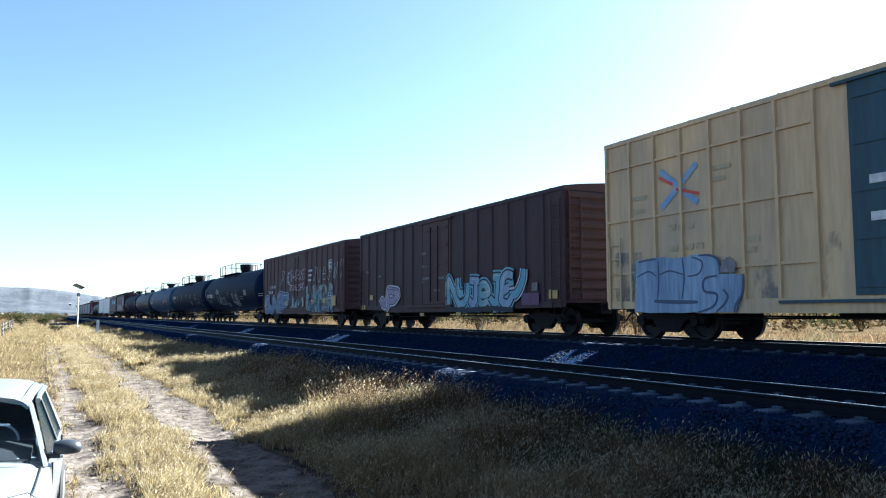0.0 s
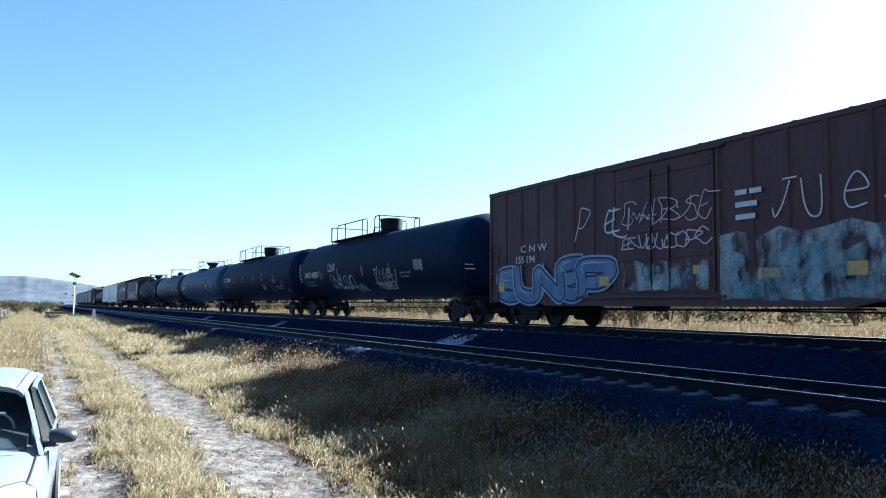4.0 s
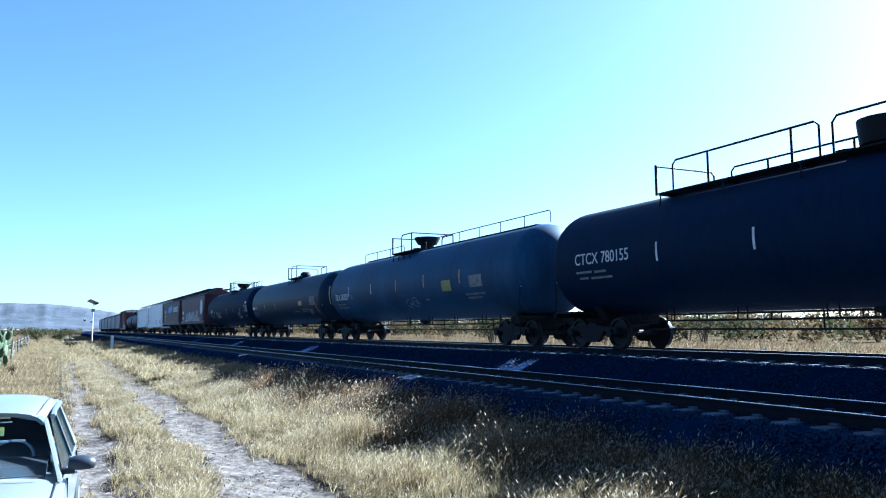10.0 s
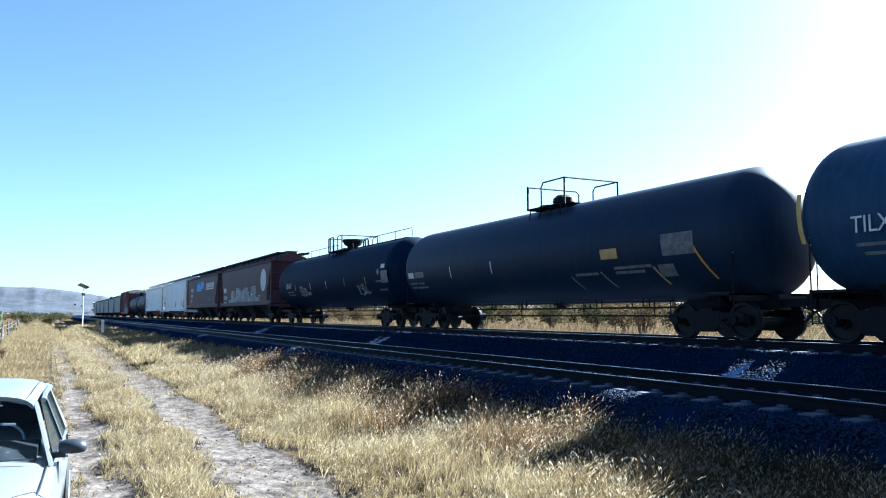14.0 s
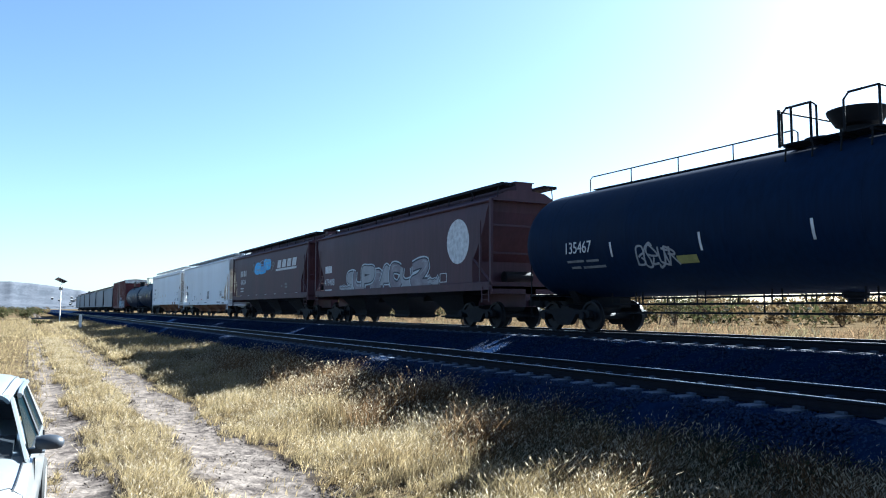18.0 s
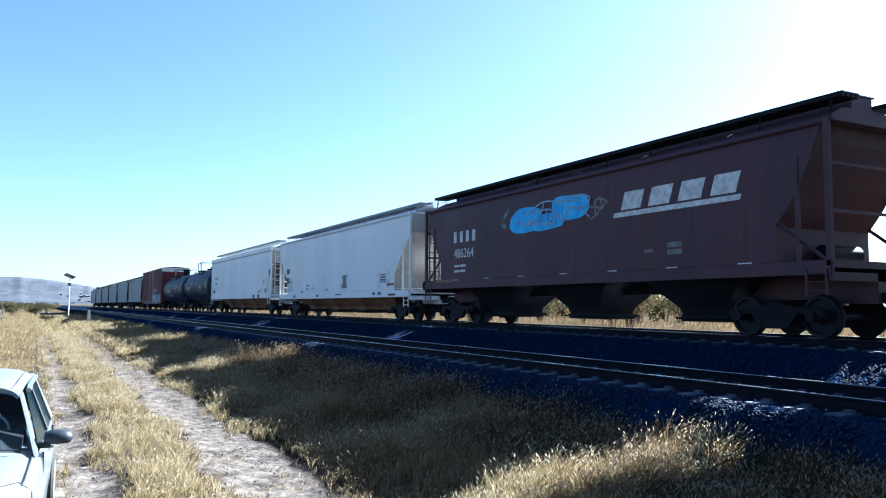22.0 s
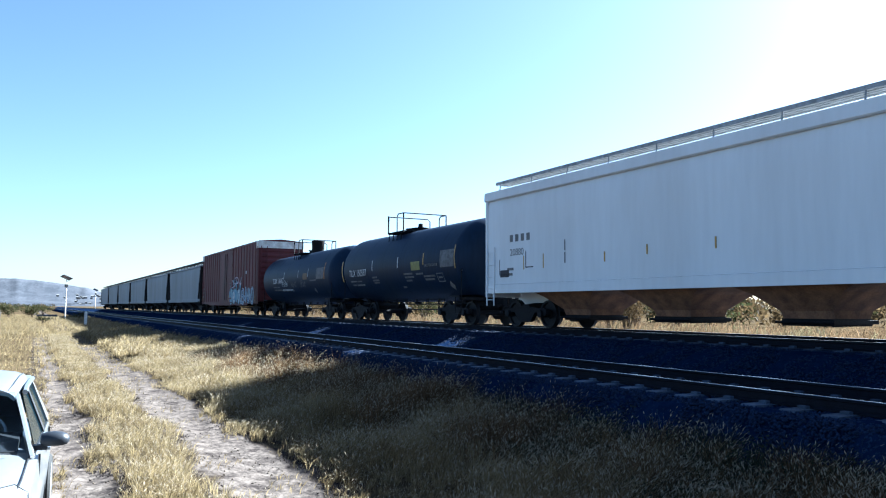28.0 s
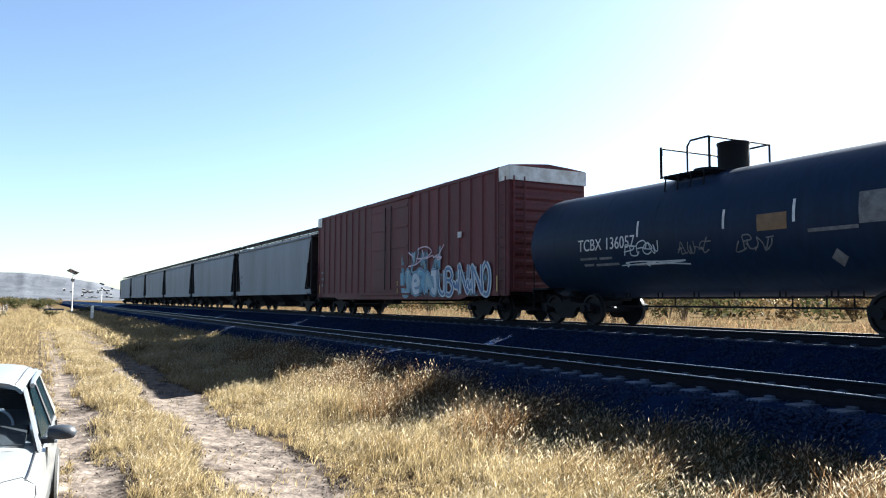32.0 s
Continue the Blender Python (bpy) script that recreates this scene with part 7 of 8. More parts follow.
# ---- shrubs ----
def shrub(x, y, w, h, mat, seed, leaves=700, label="dry leafless-edged roadside shrub", name="shrub", size=0.09):
    rng = np.random.default_rng(seed)
    z = float(land(np.float64(x), np.float64(y)))
    t = thing(name, label, "shrub", at=(x, y, z))
    bm = bmesh.new()
    tips = []
    for i in range(9):
        a = rng.uniform(0, 6.28)
        rad = rng.uniform(0.25, 0.95) * w * 0.5
        top = Vector((math.cos(a) * rad, math.sin(a) * rad, h * rng.uniform(0.55, 0.95)))
        mid = Vector((top.x * 0.35 + rng.normal(0, 0.05), top.y * 0.35, top.z * 0.5))
        add_tube(bm, [(top.x * 0.08, top.y * 0.08, -0.08), mid, top], [0.045 * h * 0.5, 0.025 * h * 0.5, 0.008], 5)
        tips += [mid, top, (mid + top) / 2, top * 0.8]
        for _ in range(2):
            q = mid.lerp(top, rng.uniform(0.2, 0.8))
            e = q + Vector((rng.normal(0, 0.22) * w, rng.normal(0, 0.22) * w, rng.uniform(0.0, 0.25) * h))
            add_tube(bm, [q, (q + e) / 2 + Vector((0, 0, 0.03)), e], [0.014, 0.010, 0.004], 4)
            tips += [e, (q + e) / 2]
    part("stem", bm, BARK, t)
    tips = np.array([list(p) for p in tips])
    k = rng.integers(0, len(tips), leaves)
    c = tips[k] + rng.normal(0, 1, (leaves, 3)) * np.array([0.10 * w, 0.10 * w, 0.09 * h])
    c[:, 2] = np.maximum(c[:, 2], 0.03)
    u, v = rng.normal(0, 1, (leaves, 3)), rng.normal(0, 1, (leaves, 3))
    u /= np.linalg.norm(u, axis=1, keepdims=True)
    v -= (u * v).sum(1, keepdims=True) * u
    v /= np.linalg.norm(v, axis=1, keepdims=True)
    s = size * rng.uniform(0.5, 1.3, (leaves, 1))
    vs = np.stack([c - u * s, c + v * s * 0.35, c + u * s, c - v * s * 0.35], 1).reshape(-1, 3)
    i = np.arange(leaves)[:, None] * 4
    part("foliage", soup("foliage", vs, np.concatenate([i + [0, 1, 2], i + [0, 2, 3]]), mat), None, t)
    return t


rng = random.Random(77)
KINDS = [shrub(60 + 4 * i, 150, 3.0 + 0.3 * i, 2.3 + 0.25 * i, (DRYLEAF, LEAF, DRYLEAF, DRYLEAF, DRYLEAF)[i], 100 + i, 1500, ("pale dry thorn bush beyond the train", "grey-green thorn bush beyond the train")[i == 1], size=0.10) for i in range(5)]
for i in range(64):                                    # behind the train
    x = 26 + 34 * rng.random() ** 0.8
    y = -6 + 2.9 * i * 0.72 + rng.uniform(-2, 2)
    copy_thing(KINDS[rng.randrange(5)], pose(x, y, float(land(np.float64(x), np.float64(y))), 0, 0, rng.uniform(0, 360)))
for i, (x, y, w, h) in enumerate(((-8, 95, 4, 2.2), (-12, 120, 5, 2.6), (-3.5, 150, 4, 2.4), (-18, 140, 6, 3), (0.2, 158, 3.4, 1.8), (-26, 170, 7, 3.2), (-6, 185, 5, 2.6), (2.4, 205, 4.5, 2.4), (-15, 210, 7, 3.4), (-4.6, 74, 2.2, 1.1))):
    shrub(x, y, w, h, LEAF, 200 + i, 900, "grey-green thorny shrub in the dry field", size=0.16)
shrub(-2.9, 41.5, 1.1, 0.9, LEAF, 254, 500, "low dark bush on the field edge", size=0.07)
shrub(-1.9, 41, 0.5, 0.6, DRYLEAF, 255, 120, "small bare dry bush on the field edge", size=0.05)
shrub(-3.6, 46, 1.8, 0.8, LEAF, 253, 500, "low dark bush under the cactus", size=0.09)
shrub(1.2, 104, 1.6, 1.0, LEAF, 251, 350, "small green bush beside the dirt road", size=0.1)
shrub(6.0, 128, 2.2, 1.1, LEAF, 252, 350, "small green bush by the crossing", size=0.12)


# ---- far buildings at the foot of the ridge ----
def far_house(x, y, w, d, h, z=0.0, pitch=0.3):
    t = thing("far_building", "pale low building far off at the foot of the hill", "building", "far buildings", at=pose(x, y, z, 0, 0, 8))
    bm = bmesh.new()
    add_box(bm, -w / 2, w / 2, -d / 2, d / 2, -1, h)
    part("wall", bm, FAR_WALL, t)
    bm = bmesh.new()
    add_prism(bm, [(-d / 2 - 0.4, h), (d / 2 + 0.4, h), (d / 2 + 0.4, h + d * pitch)], "x", -w / 2 - 0.4, w / 2 + 0.4)
    part("roof", bm, FAR_WALL, t)
    for i in range(3):
        bm = bmesh.new()
        add_box(bm, -w / 2 + w * (i + 0.6) / 3.2 - w * 0.05, -w / 2 + w * (i + 0.6) / 3.2 + w * 0.05, -d / 2 - 0.05, -d / 2, h * 0.3, h * 0.7)
        part("window", bm, CAR_BLACK, t)


far_house(-36, 640, 40, 14, 1.7, 0.9, 0.06)
for i in range(26):
    u = rng.uniform(0, 1)
    far_house(70 + 130 * u + rng.uniform(-20, 20), 2200 + 120 * u, rng.uniform(3.5, 7), 7, rng.uniform(2.2, 3.8), 5 + 30 * rng.uniform(0, 1) ** 0.8, 0.15)
# ---- grass ----
def blades(n, rng, x, y, h, width, lean=0.8, wind=(0.18, -0.1), seeds=0.0):
    """Arrays for n bent blades rooted at x, y; seeds: the share that carries a pale head."""
    z = land(x, y)
    width = np.broadcast_to(width, (n,)) * rng.uniform(0.5, 1.6, n)
    a = rng.uniform(0, 2 * np.pi, n)
    q = np.sin(np.round(x / 0.35) * 91.7 + np.round(y / 0.35) * 57.3) * 4375.85
    hh = h * rng.uniform(0.5, 1.2, n) * (0.62 + 0.66 * (q - np.floor(q)))
    dx = np.cos(a) * lean * hh * rng.uniform(0.2, 1.0, n) + wind[0] * hh
    dy = np.sin(a) * lean * hh * rng.uniform(0.2, 1.0, n) + wind[1] * hh
    b = rng.uniform(0, 2 * np.pi, n)
    wx, wy = np.cos(b) * width * 0.5, np.sin(b) * width * 0.5
    root, up = np.stack([x, y, z - 0.02], 1), hh * np.sqrt(np.maximum(0.2, 1 - lean ** 2 * 0.5))
    w = np.stack([wx, wy, np.zeros(n)], 1)
    mid = root + np.stack([dx * 0.35, dy * 0.35, up * 0.6], 1)
    tip = root + np.stack([dx, dy, up], 1)
    verts = np.stack([root - w, root + w, mid - w * 0.8, mid + w * 0.8, tip], 1).reshape(-1, 3)
    i = np.arange(n)[:, None] * 5
    tris = np.concatenate([i + [0, 1, 3], i + [0, 3, 2], i + [2, 3, 4]])
    idx = np.zeros(len(tris), dtype=np.int32)
    k = int(n * seeds)
    if k:
        t = tip[:k]
        d = (tip[:k] - mid[:k])
        d = d / np.linalg.norm(d, axis=1, keepdims=True)
        sw = np.stack([np.cos(b[:k]), np.sin(b[:k]), np.zeros(k)], 1) * (width[:k, None] * 1.1)
        L = np.minimum(hh[:k, None] * 0.16, 0.05)
        sv = np.stack([t - d * L, t - d * L * 0.4 + sw, t + d * L * 0.25, t - d * L * 0.4 - sw], 1).reshape(-1, 3)
        j = np.arange(k)[:, None] * 4 + len(verts)
        st = np.concatenate([j + [0, 1, 2], j + [0, 2, 3]])
        verts, tris = np.concatenate([verts, sv]), np.concatenate([tris, st])
        idx = np.concatenate([idx, np.ones(len(st), dtype=np.int32)])
    return verts, tris, idx


def patchy(rng, n, x0, x1, y0, y1, keep, power=1.0):
    """n roots, gathered into tufts, thinned by keep(x, y); denser towards y0."""
    q = rng.uniform(0, 1, n) ** power
    x, y = rng.uniform(x0, x1, n), y0 + (y1 - y0) * q
    tx, ty = np.round(x / 0.19) * 0.19, np.round(y / 0.19) * 0.19
    r = np.sin(tx * 127.1 + ty * 311.7) * 43758.5
    ox, oy = (r - np.floor(r) - 0.5) * 0.2, (r * 1.7 - np.floor(r * 1.7) - 0.5) * 0.2
    pull = rng.uniform(0.08, 0.85, n)
    x, y = x + (tx + ox - x) * (1 - pull), y + (ty + oy - y) * (1 - pull)
    ok = rng.uniform(0, 1, n) < keep(x, y)
    return x[ok], y[ok]


def blot(x, y, s=1.0, k=0.0):
    return 0.5 + 0.25 * np.sin(x * 1.9 * s + k) * np.cos(y * 0.83 * s + 1.7 * k) + 0.25 * np.sin(x * 0.7 * s - y * 1.31 * s + k)


def meadow(name, label, seed, n, box, height, width, keep, mats, seeds=0.0, power=1.6, tall=None, grow=0.0):
    rng = np.random.default_rng(seed)
    x, y = patchy(rng, n, *box, keep, power)
    h = height * (0.6 + 0.8 * blot(x, y, 1.3, seed)) if tall is None else tall(x, y)
    v, t, i = blades(len(x), rng, x, y, h, width * (1 + grow * np.maximum(0, y - 12)), seeds=seeds)
    tagged(new(name, soup(name, v, t, None, mats=mats, index=i)), label, "grass", kind="stuff")


edge = lambda x, a, b: np.clip((x - a) / (b - a), 0, 1)
wig = lambda y, k: 0.16 * np.sin(y * 0.9 + k) + 0.1 * np.sin(y * 2.3 + 2 * k)
meadow("verge_grass", "thick golden dry grass between the dirt road and the ballast", 1, 330000, (3.0, 7.7, 3.5, 34), 0.42, 0.0046,
       lambda x, y: edge(x + wig(y, 1), 3.15, 3.6) * (1 - 0.4 * edge(x, 5.2, 6.0)) * (1 - edge(x, 6.9, 7.5)) * (0.22 + 0.95 * blot(x, y)), [GRASS, SEED], 0.22, 1.25,
       lambda x, y: (0.20 + 0.26 * edge(x, 3.3, 5.0) - (0.10 * (1 - edge(y, 6.3, 8.3)) + 0.22 * edge(y, 24, 32)) * edge(x, 4.7, 5.7)) * (0.55 + 0.85 * blot(x, y, 1.3, 2)), 0.045)
meadow("rusty_grass", "taller rust-brown grass with pale seed heads beside the ballast", 2, 140000, (4.9, 7.6, 3.5, 40), 0.55, 0.0048,
       lambda x, y: edge(x, 4.9, 5.8) * (0.15 + 1.1 * blot(x, y, 1.2, 4)), [GRASS_RUST, SEED], 0.30, 1.3,
       lambda x, y: (0.15 + 0.24 * blot(x, y, 1.6, 3)) * (1.5 + 0.4 * edge(y, 6.3, 8.3) + 0.45 * edge(y, 9, 14) - 1.2 * edge(y, 24, 34)), 0.045)
meadow("verge_grass", "dry grass along the line farther off", 3, 120000, (3.2, 7.6, 33, 150), 0.44, 0.016,
       lambda x, y: edge(x + wig(y, 1), 3.1, 3.6) * (0.4 + 0.7 * blot(x, y)), [GRASS, SEED], 0.1, 1.8, None, 0.012)
meadow("crown_grass", "low dry grass on the crown between the wheel ruts", 4, 150000, (0.75, 2.2, 7, 60), 0.24, 0.0042,
       lambda x, y: edge(x + wig(y, 3), 0.85, 1.15) * (1 - edge(x + wig(y, 5), 1.75, 2.1)) * (0.3 + 0.9 * blot(x, y, 2)), [GRASS, SEED], 0.22, 1.5, None, 0.03)
meadow("field_grass", "dry grass on the field side of the dirt road", 5, 170000, (-14, 0.45, 9, 110), 0.34, 0.006,
       lambda x, y: (1 - edge(x + wig(y, 2), 0.05, 0.4)) * (0.35 + 0.8 * blot(x, y, 0.9, 1)) * (1 - 0.97 * ((np.abs(x + 0.65) < 1.0) & (np.abs(y - 8) < 2.2))), [GRASS, SEED], 0.1, 1.7,
       lambda x, y: 0.18 + 0.30 * edge(-x, 0.2, 2.5) * blot(x, y, 1.1, 1), 0.02)
meadow("crown_grass", "scattered dry grass along the road farther off", 6, 50000, (-6, 4, 60, 190), 0.3, 0.026,
       lambda x, y: 0.25 + 0.7 * blot(x, y, 0.6, 2), [GRASS, SEED], 0.05, 1.5)
meadow("far_side_grass", "tall sunlit dry grass beyond the train", 7, 110000, (17.6, 44, 4, 130), 0.62, 0.022,
       lambda x, y: (0.3 + 0.9 * blot(x, y, 0.8, 5)) * (1 - 0.6 * edge(x, 22, 44)), [FAR_STRAW, FAR_STRAW], 0.3, 1.4,
       lambda x, y: 0.14 + 0.72 * blot(x, y, 0.9, 6) ** 1.6 * (0.5 + 0.6 * edge(x, 18, 26)), 0.012)
meadow("far_side_weeds", "olive weeds among the straw beyond the train", 12, 50000, (18.5, 40, 4, 120), 0.6, 0.026,
       lambda x, y: (blot(x, y, 0.7, 9) > 0.52) * (0.3 + 0.7 * blot(x, y, 1.9, 2)), [FAR_OLIVE, FAR_STRAW], 0.3, 1.4,
       lambda x, y: 0.2 + 0.8 * blot(x, y, 0.7, 9) * blot(x, y, 2.3, 4), 0.012)
meadow("weed_stalks", "thin dark stalks with pale seed heads at the foot of the ballast", 13, 75000, (4.9, 7.9, 3.2, 36), 0.5, 0.0042,
       lambda x, y: edge(x, 5.0, 5.8) * (1 - edge(x + wig(y, 4), 7.5, 7.9)) * (0.25 + 0.8 * blot(x, y, 1.5, 8)), [STALK, SEED], 0.42, 1.35,
       lambda x, y: 0.24 + 0.38 * blot(x, y, 2.1, 3) ** 1.3, 0.04)

meadow("verge_grass", "dry grass on the verge beside the dirt road", 10, 60000, (-9, 7.5, -22, 3.6), 0.34, 0.009,
       lambda x, y: np.where(x > 3, edge(x + wig(y, 1), 3.15, 3.6), np.where(x < 0.2, 1 - edge(x + wig(y, 2), 0.0, 0.3), 0.35 * (np.abs(x - 1.5) < 0.5))) * (0.4 + 0.7 * blot(x, y)) * (np.hypot(x, y) > 1.6), [GRASS, SEED], 0.1, 1.0,
       lambda x, y: 0.12 + 0.28 * edge(np.abs(x - 1.6), 1.3, 3.0) * blot(x, y, 1.1, 1))
meadow("verge_grass", "knee-high golden dry grass at the foot of the ballast", 11, 34000, (5.6, 7.9, 2.6, 7.4), 0.42, 0.0046,
       lambda x, y: edge(x, 5.6, 6.1) * (1 - edge(x + wig(y, 1), 7.4, 7.8)) * (1 - edge(y, 5.8, 7.4)) * (0.3 + 0.8 * blot(x, y, 1.7, 2)), [GRASS_RUST, SEED], 0.22, 1.0,
       lambda x, y: 0.28 + 0.26 * blot(x, y, 1.9, 5))
meadow("rut_grass", "sparse short tufts on the bare wheel ruts", 8, 42000, (0.2, 3.5, 7, 75), 0.13, 0.007,
       lambda x, y: np.maximum((blot(x, y, 2.4, 7) > 0.62) * 0.3, 1.3 * edge(y, 20, 36) * (0.25 + 0.75 * blot(x, y, 1.3, 5))), [GRASS, SEED], 0.05, 1.5, None, 0.03)

meadow("edge_tufts", "low dense tufts along the edges of the wheel ruts", 9, 60000, (0.15, 3.75, 6.5, 45), 0.20, 0.007,
       lambda x, y: (((np.abs(x - 1.0 + wig(y, 3)) < 0.16) | (np.abs(x - 3.35 + wig(y, 1)) < 0.22) | (np.abs(x - 0.2 + wig(y, 2)) < 0.15) | (np.abs(x - 2.0 + wig(y, 5)) < 0.12)) & (blot(x, y, 4.1, 3) > 0.5)) * 1.0,
       [GRASS, SEED], 0.08, 1.5, lambda x, y: 0.08 + 0.20 * blot(x, y, 5.3, 1), 0.03)


def weeds():
    """Low leafy weeds where the grass meets the ballast, dark to stand for the shade there."""
    rng = np.random.default_rng(43)
    m = 1900
    cx, cy = 7.8 - 2.4 * rng.uniform(0, 1, m) ** 1.3, 3.4 + 32 * rng.uniform(0, 1, m) ** 1.7
    h = rng.uniform(0.12, 0.36, m)
    k = np.repeat(np.arange(m), 60)
    n = len(k)
    u = rng.normal(0, 1, (n, 3))
    u /= np.linalg.norm(u, axis=1, keepdims=True)
    c = np.stack([cx[k], cy[k], land(cx, cy)[k] + 0.1 * (cx[k] > 7.2) + h[k] * 0.5], 1) + u * rng.uniform(0.2, 1.0, (n, 1)) * np.stack([h[k] * 0.7, h[k] * 0.7, h[k] * 0.55], 1)
    a, b = rng.normal(0, 1, (n, 3)), rng.normal(0, 1, (n, 3))
    s = rng.uniform(0.010, 0.026, (n, 1))
    a, b = a / np.linalg.norm(a, axis=1, keepdims=True) * s, b / np.linalg.norm(b, axis=1, keepdims=True) * s * 0.5
    v = np.stack([c - a, c + b, c + a, c - b], 1).reshape(-1, 3)
    i = np.arange(n)[:, None] * 4
    tri = np.stack([i + [0, 1, 2], i + [0, 2, 3]], 1).reshape(-1, 3)
    tagged(new("weeds", soup("weeds", v, tri, WEED)), "low dark leafy weeds along the foot of the ballast", "weeds", kind="stuff")


weeds()


def far_scrub(seed, m, x0, span, y0, depth, bend, mats, label):
    """Low thorny scrub that fills the plain beyond the line up to the horizon."""
    rng = np.random.default_rng(seed)
    cx, cy = x0 + span * rng.uniform(0, 1, m) ** bend, y0 + depth * rng.uniform(0, 1, m) ** 0.9
    w, h = rng.uniform(1.4, 3.4, m), rng.uniform(1.7, 3.7, m)
    k = np.repeat(np.arange(m), 105)
    n = len(k)
    u = rng.normal(0, 1, (n, 3))
    u /= np.linalg.norm(u, axis=1, keepdims=True)
    r = rng.uniform(0.3, 1.0, (n, 1)) ** 0.5
    c = np.stack([cx[k], cy[k], land(cx, cy)[k] + h[k] * 0.48], 1) + u * r * np.stack([w[k] * 0.6, w[k] * 0.6, h[k] * 0.5], 1)
    a, b = rng.normal(0, 1, (n, 3)), rng.normal(0, 1, (n, 3))
    s = rng.uniform(0.12, 0.34, (n, 1))
    a, b = a / np.linalg.norm(a, axis=1, keepdims=True) * s, b / np.linalg.norm(b, axis=1, keepdims=True) * s * 0.6
    v = np.stack([c - a, c + b, c + a, c - b], 1).reshape(-1, 3)
    i = np.arange(n)[:, None] * 4
    tri = np.stack([i + [0, 1, 2], i + [0, 2, 3]], 1).reshape(-1, 3)
    idx = np.repeat((np.sin(k * 12.9) > 0.35).astype(np.int32), 2)
    tagged(new("scrub", soup("scrub", v, tri, None, mats=mats, index=idx)), label, "scrub", kind="stuff")


far_scrub(41, 1700, 46, 150, -20, 420, 1.5, [DRYLEAF, LEAF], "pale dry scrub on the plain beyond the railway")
far_scrub(44, 420, -150, 158, 300, 330, 0.8, [LEAF, DRYLEAF], "dark green scrub on the plain below the ridge")

# ---- loose stones on the ballast shoulder and between the tracks ----
def stones(name, label, seed, n, place, size, mat=STONE):
    rng = np.random.default_rng(seed)
    base = np.array([(1, 0, 0), (-1, 0, 0), (0, 1, 0), (0, -1, 0), (0, 0, 1), (0, 0, -1)], dtype=float)
    f = np.array([(0, 2, 4), (2, 1, 4), (1, 3, 4), (3, 0, 4), (2, 0, 5), (1, 2, 5), (3, 1, 5), (0, 3, 5)])
    c = place(rng, n)
    s = size * rng.uniform(0.5, 1.3, (n, 1, 1)) * rng.uniform(0.6, 1.2, (n, 6, 3))
    a = rng.uniform(0, 6.28, n)
    p = base[None] * s + rng.normal(0, 0.12, (n, 6, 3)) * size
    x, y = p[..., 0] * np.cos(a)[:, None] - p[..., 1] * np.sin(a)[:, None], p[..., 0] * np.sin(a)[:, None] + p[..., 1] * np.cos(a)[:, None]
    v = np.stack([x, y, p[..., 2] * 0.8], -1) + c[:, None]
    t = (np.arange(n)[:, None, None] * 6 + f[None]).reshape(-1, 3)
    ob = tagged(new(name, soup(name, v.reshape(-1, 3), t, mat)), label, "", kind="stuff")
    ob.parent = bed


BX = [7.2, 7.5, 8.15, 8.35, 11.0, 11.35, 12.35, 12.9, 13.6]
BZ = [0.05, 0.30, 0.80, 0.845, 0.845, 0.84, 1.20, 1.335, 1.33]


def shoulder(rng, n):
    x, y = rng.uniform(7.2, 8.4, n), 3 + 50 * rng.uniform(0, 1, n) ** 1.5
    return np.stack([x, y, np.interp(x, BX, BZ) + 0.012], 1)


def between(rng, n):
    x, y = rng.uniform(8.4, 13.6, n), 4 + 60 * rng.uniform(0, 1, n) ** 1.5
    return np.stack([x, y, np.interp(x, BX, BZ) + 0.010], 1)


stones("ballast_stone", "crushed ballast stones in shaded navy", 21, 36000, shoulder, 0.025)
stones("ballast_stone", "crushed ballast stones in shaded navy", 22, 70000, between, 0.026)


def road_stones():
    rng = np.random.default_rng(31)
    n = 1500
    x = np.where(rng.uniform(0, 1, n) < 0.35, rng.normal(0.6, 0.35, n), rng.normal(2.75, 0.55, n))
    y = 8 + 45 * rng.uniform(0, 1, n) ** 1.4
    return np.stack([x, y, land(x, y) + 0.004], 1)


def road_place(rng, n):
    return road_stones()[:n]


stones("road_stone", "pebbles on the dirt road", 32, 1500, road_place, 0.016, PEBBLE)


def clod_place(rng, n):
    """Dark clods and torn roots heaped along the edges of the ruts."""
    k = rng.integers(0, 4, n)
    y = 6.5 + 40 * rng.uniform(0, 1, n) ** 1.5
    x = np.choose(k, [0.2 - wig(y, 2), 1.02 - wig(y, 3), 2.02 - wig(y, 5), 3.35 - wig(y, 1)]) + rng.normal(0, 0.09, n)
    ok = blot(x, y, 3.1, 6) > 0.42
    x, y = x[ok], y[ok]
    pick = rng.integers(0, len(x), n)
    x, y = x[pick] + rng.normal(0, 0.05, n), y[pick] + rng.normal(0, 0.09, n)
    return np.stack([x, y, land(x, y) + 0.008], 1)


CLOD = material("dark_earth_clod", (0.040, 0.032, 0.028), 0.95, scale=14, vary=0.3, bump=0.4, island=0.6, second=(0.022, 0.018, 0.017), gloss=0.05)
stones("road_clod", "dark earth clods along the wheel ruts", 33, 22000, clod_place, 0.013, CLOD)

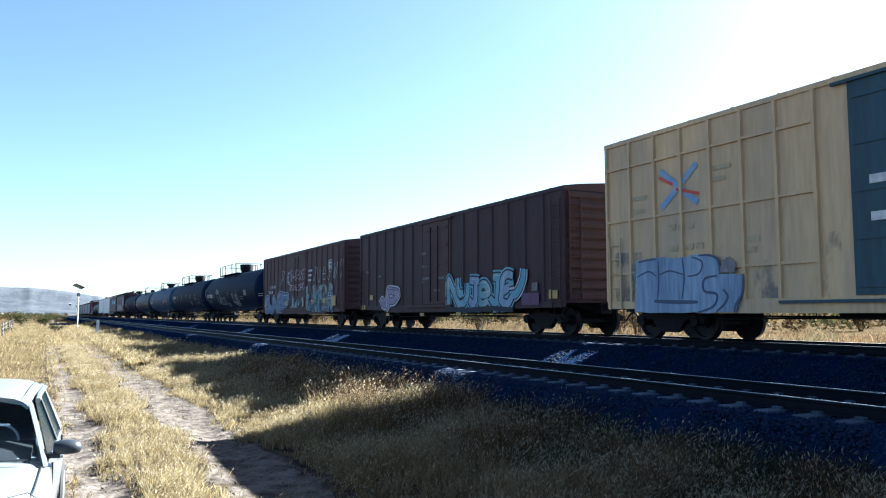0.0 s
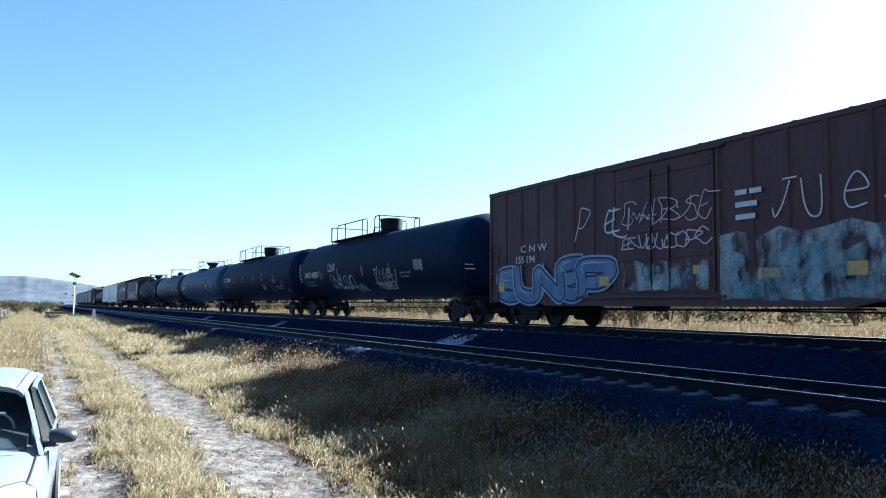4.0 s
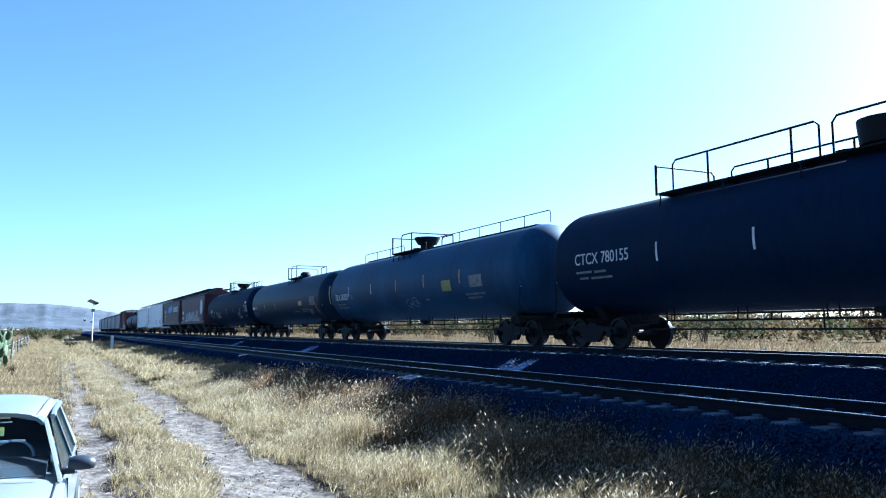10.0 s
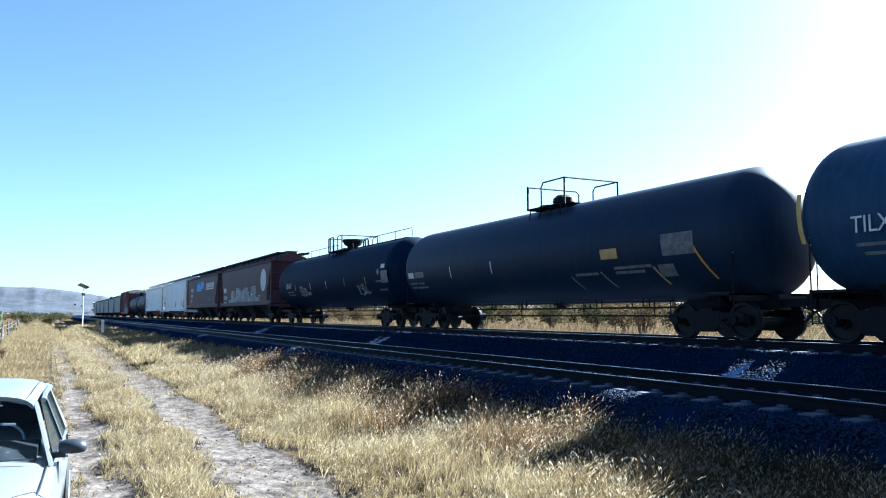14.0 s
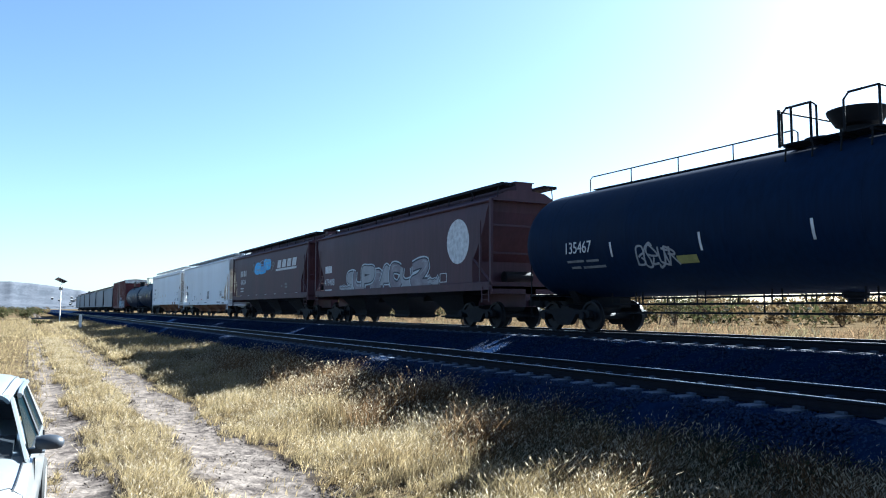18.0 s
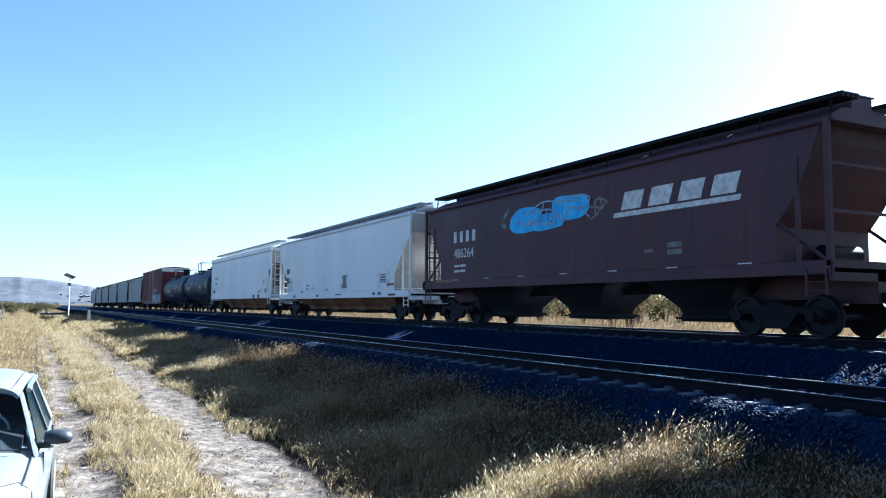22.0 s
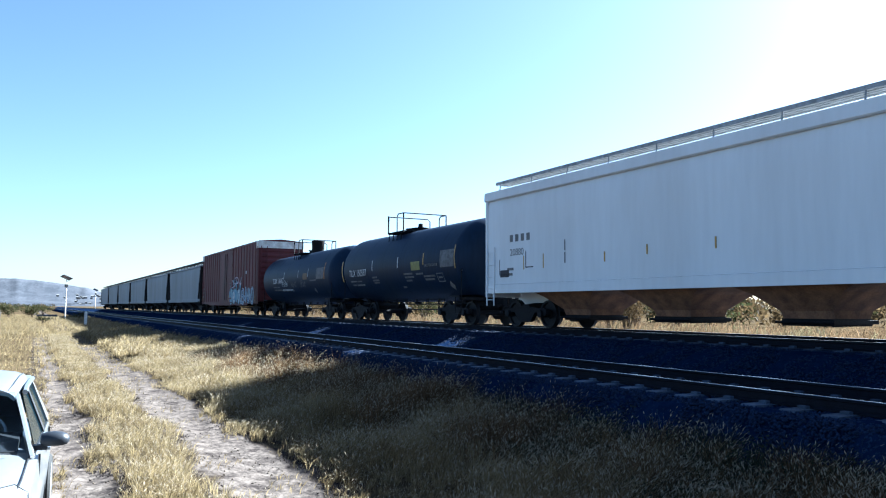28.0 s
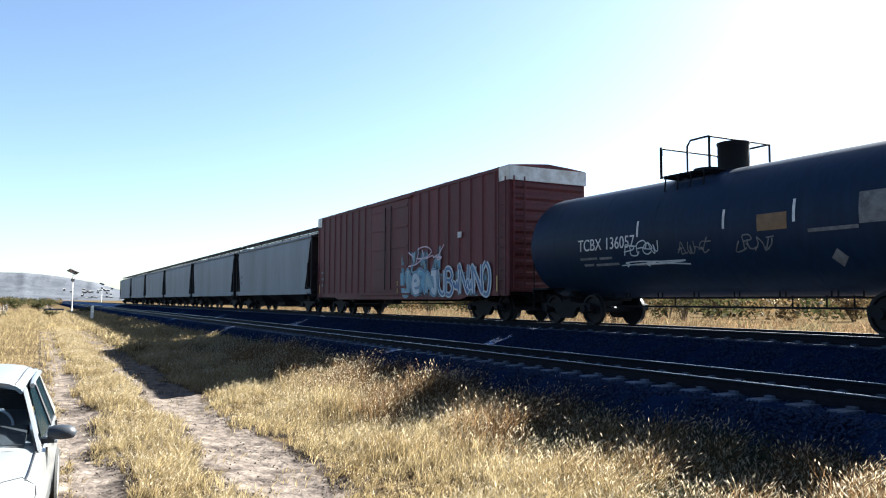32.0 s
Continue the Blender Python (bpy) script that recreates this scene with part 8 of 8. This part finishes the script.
# ---- sleepers, one by one ----
def sleeper(bm):
    for s in (-1, 1):
        add_prism(bm, [(s * 1.25, -0.13), (s * 1.25, -0.02), (s * 1.17, 0.03), (s * 0.55, 0.03), (s * 0.25, -0.005), (s * 0.0, -0.005), (s * 0.0, -0.13)], "y", -0.12, 0.12)
    for s in (-0.753, 0.753):
        for d in (-0.12, 0.12):
            add_box(bm, s + d - 0.04, s + d + 0.04, -0.06, 0.06, 0.028, 0.065)


SLEEPER = shared("sleeper", sleeper, CONCRETE)
siding = bpy.data.objects["siding_track"]
main = bpy.data.objects["main_track"]
for i in range(210):
    part("sleeper", SLEEPER, None, siding, at=(random.uniform(-0.015, 0.015), -6 + 0.6 * i, -0.2))
for i in range(90):
    part("sleeper", SLEEPER, None, main, at=(random.uniform(-0.015, 0.015), 2 + 0.6 * i, -0.2))


def joined_sleepers(parent, first, count):
    bm = bmesh.new()
    me = SLEEPER
    co = np.empty(len(me.vertices) * 3, dtype=np.float32)
    me.vertices.foreach_get("co", co)
    co = co.reshape(-1, 3)
    bm.free()
    me.calc_loop_triangles()
    tri = np.array([t.vertices[:] for t in me.loop_triangles])
    v = np.concatenate([co + [0, first + 0.6 * i, -0.2] for i in range(count)])
    t = np.concatenate([tri + len(co) * i for i in range(count)])
    tagged(part("sleeper_row", soup("sleeper_row", v, t, CONCRETE), None, parent), "concrete sleepers farther along the line", kind="stuff")


joined_sleepers(siding, -6 + 0.6 * 210, 560)
joined_sleepers(main, 2 + 0.6 * 90, 660)


# ---- what moves ----
def motions():
    """The train rolls past at an even pace, its wheels turning."""
    way = [(0, 0.0), (8, 59.5), (16, 118.75), (24, 178.06), (32, 237.3)]
    for car, y in TRAIN:
        walk(car, [(t, pose(TRACK_X, y - d, RAIL_Z)) for t, d in way])
    step = 2 / 30
    turn = math.degrees(7.415 * step / WHEEL_R)
    rows = []
    k = 0
    while k * step <= 32.0001:
        rows.append((k * step, Matrix.Rotation(radians(turn * k), 4, "X")))
        k += 1
    first = ROLLING[0]
    walk(first, rows)
    act, slot = first.animation_data.action, first.animation_data.action_slot
    for w in ROLLING[1:]:
        w.rotation_mode = "QUATERNION"
        w.animation_data_create()
        w.animation_data.action = act
        w.animation_data.action_slot = slot


motions()
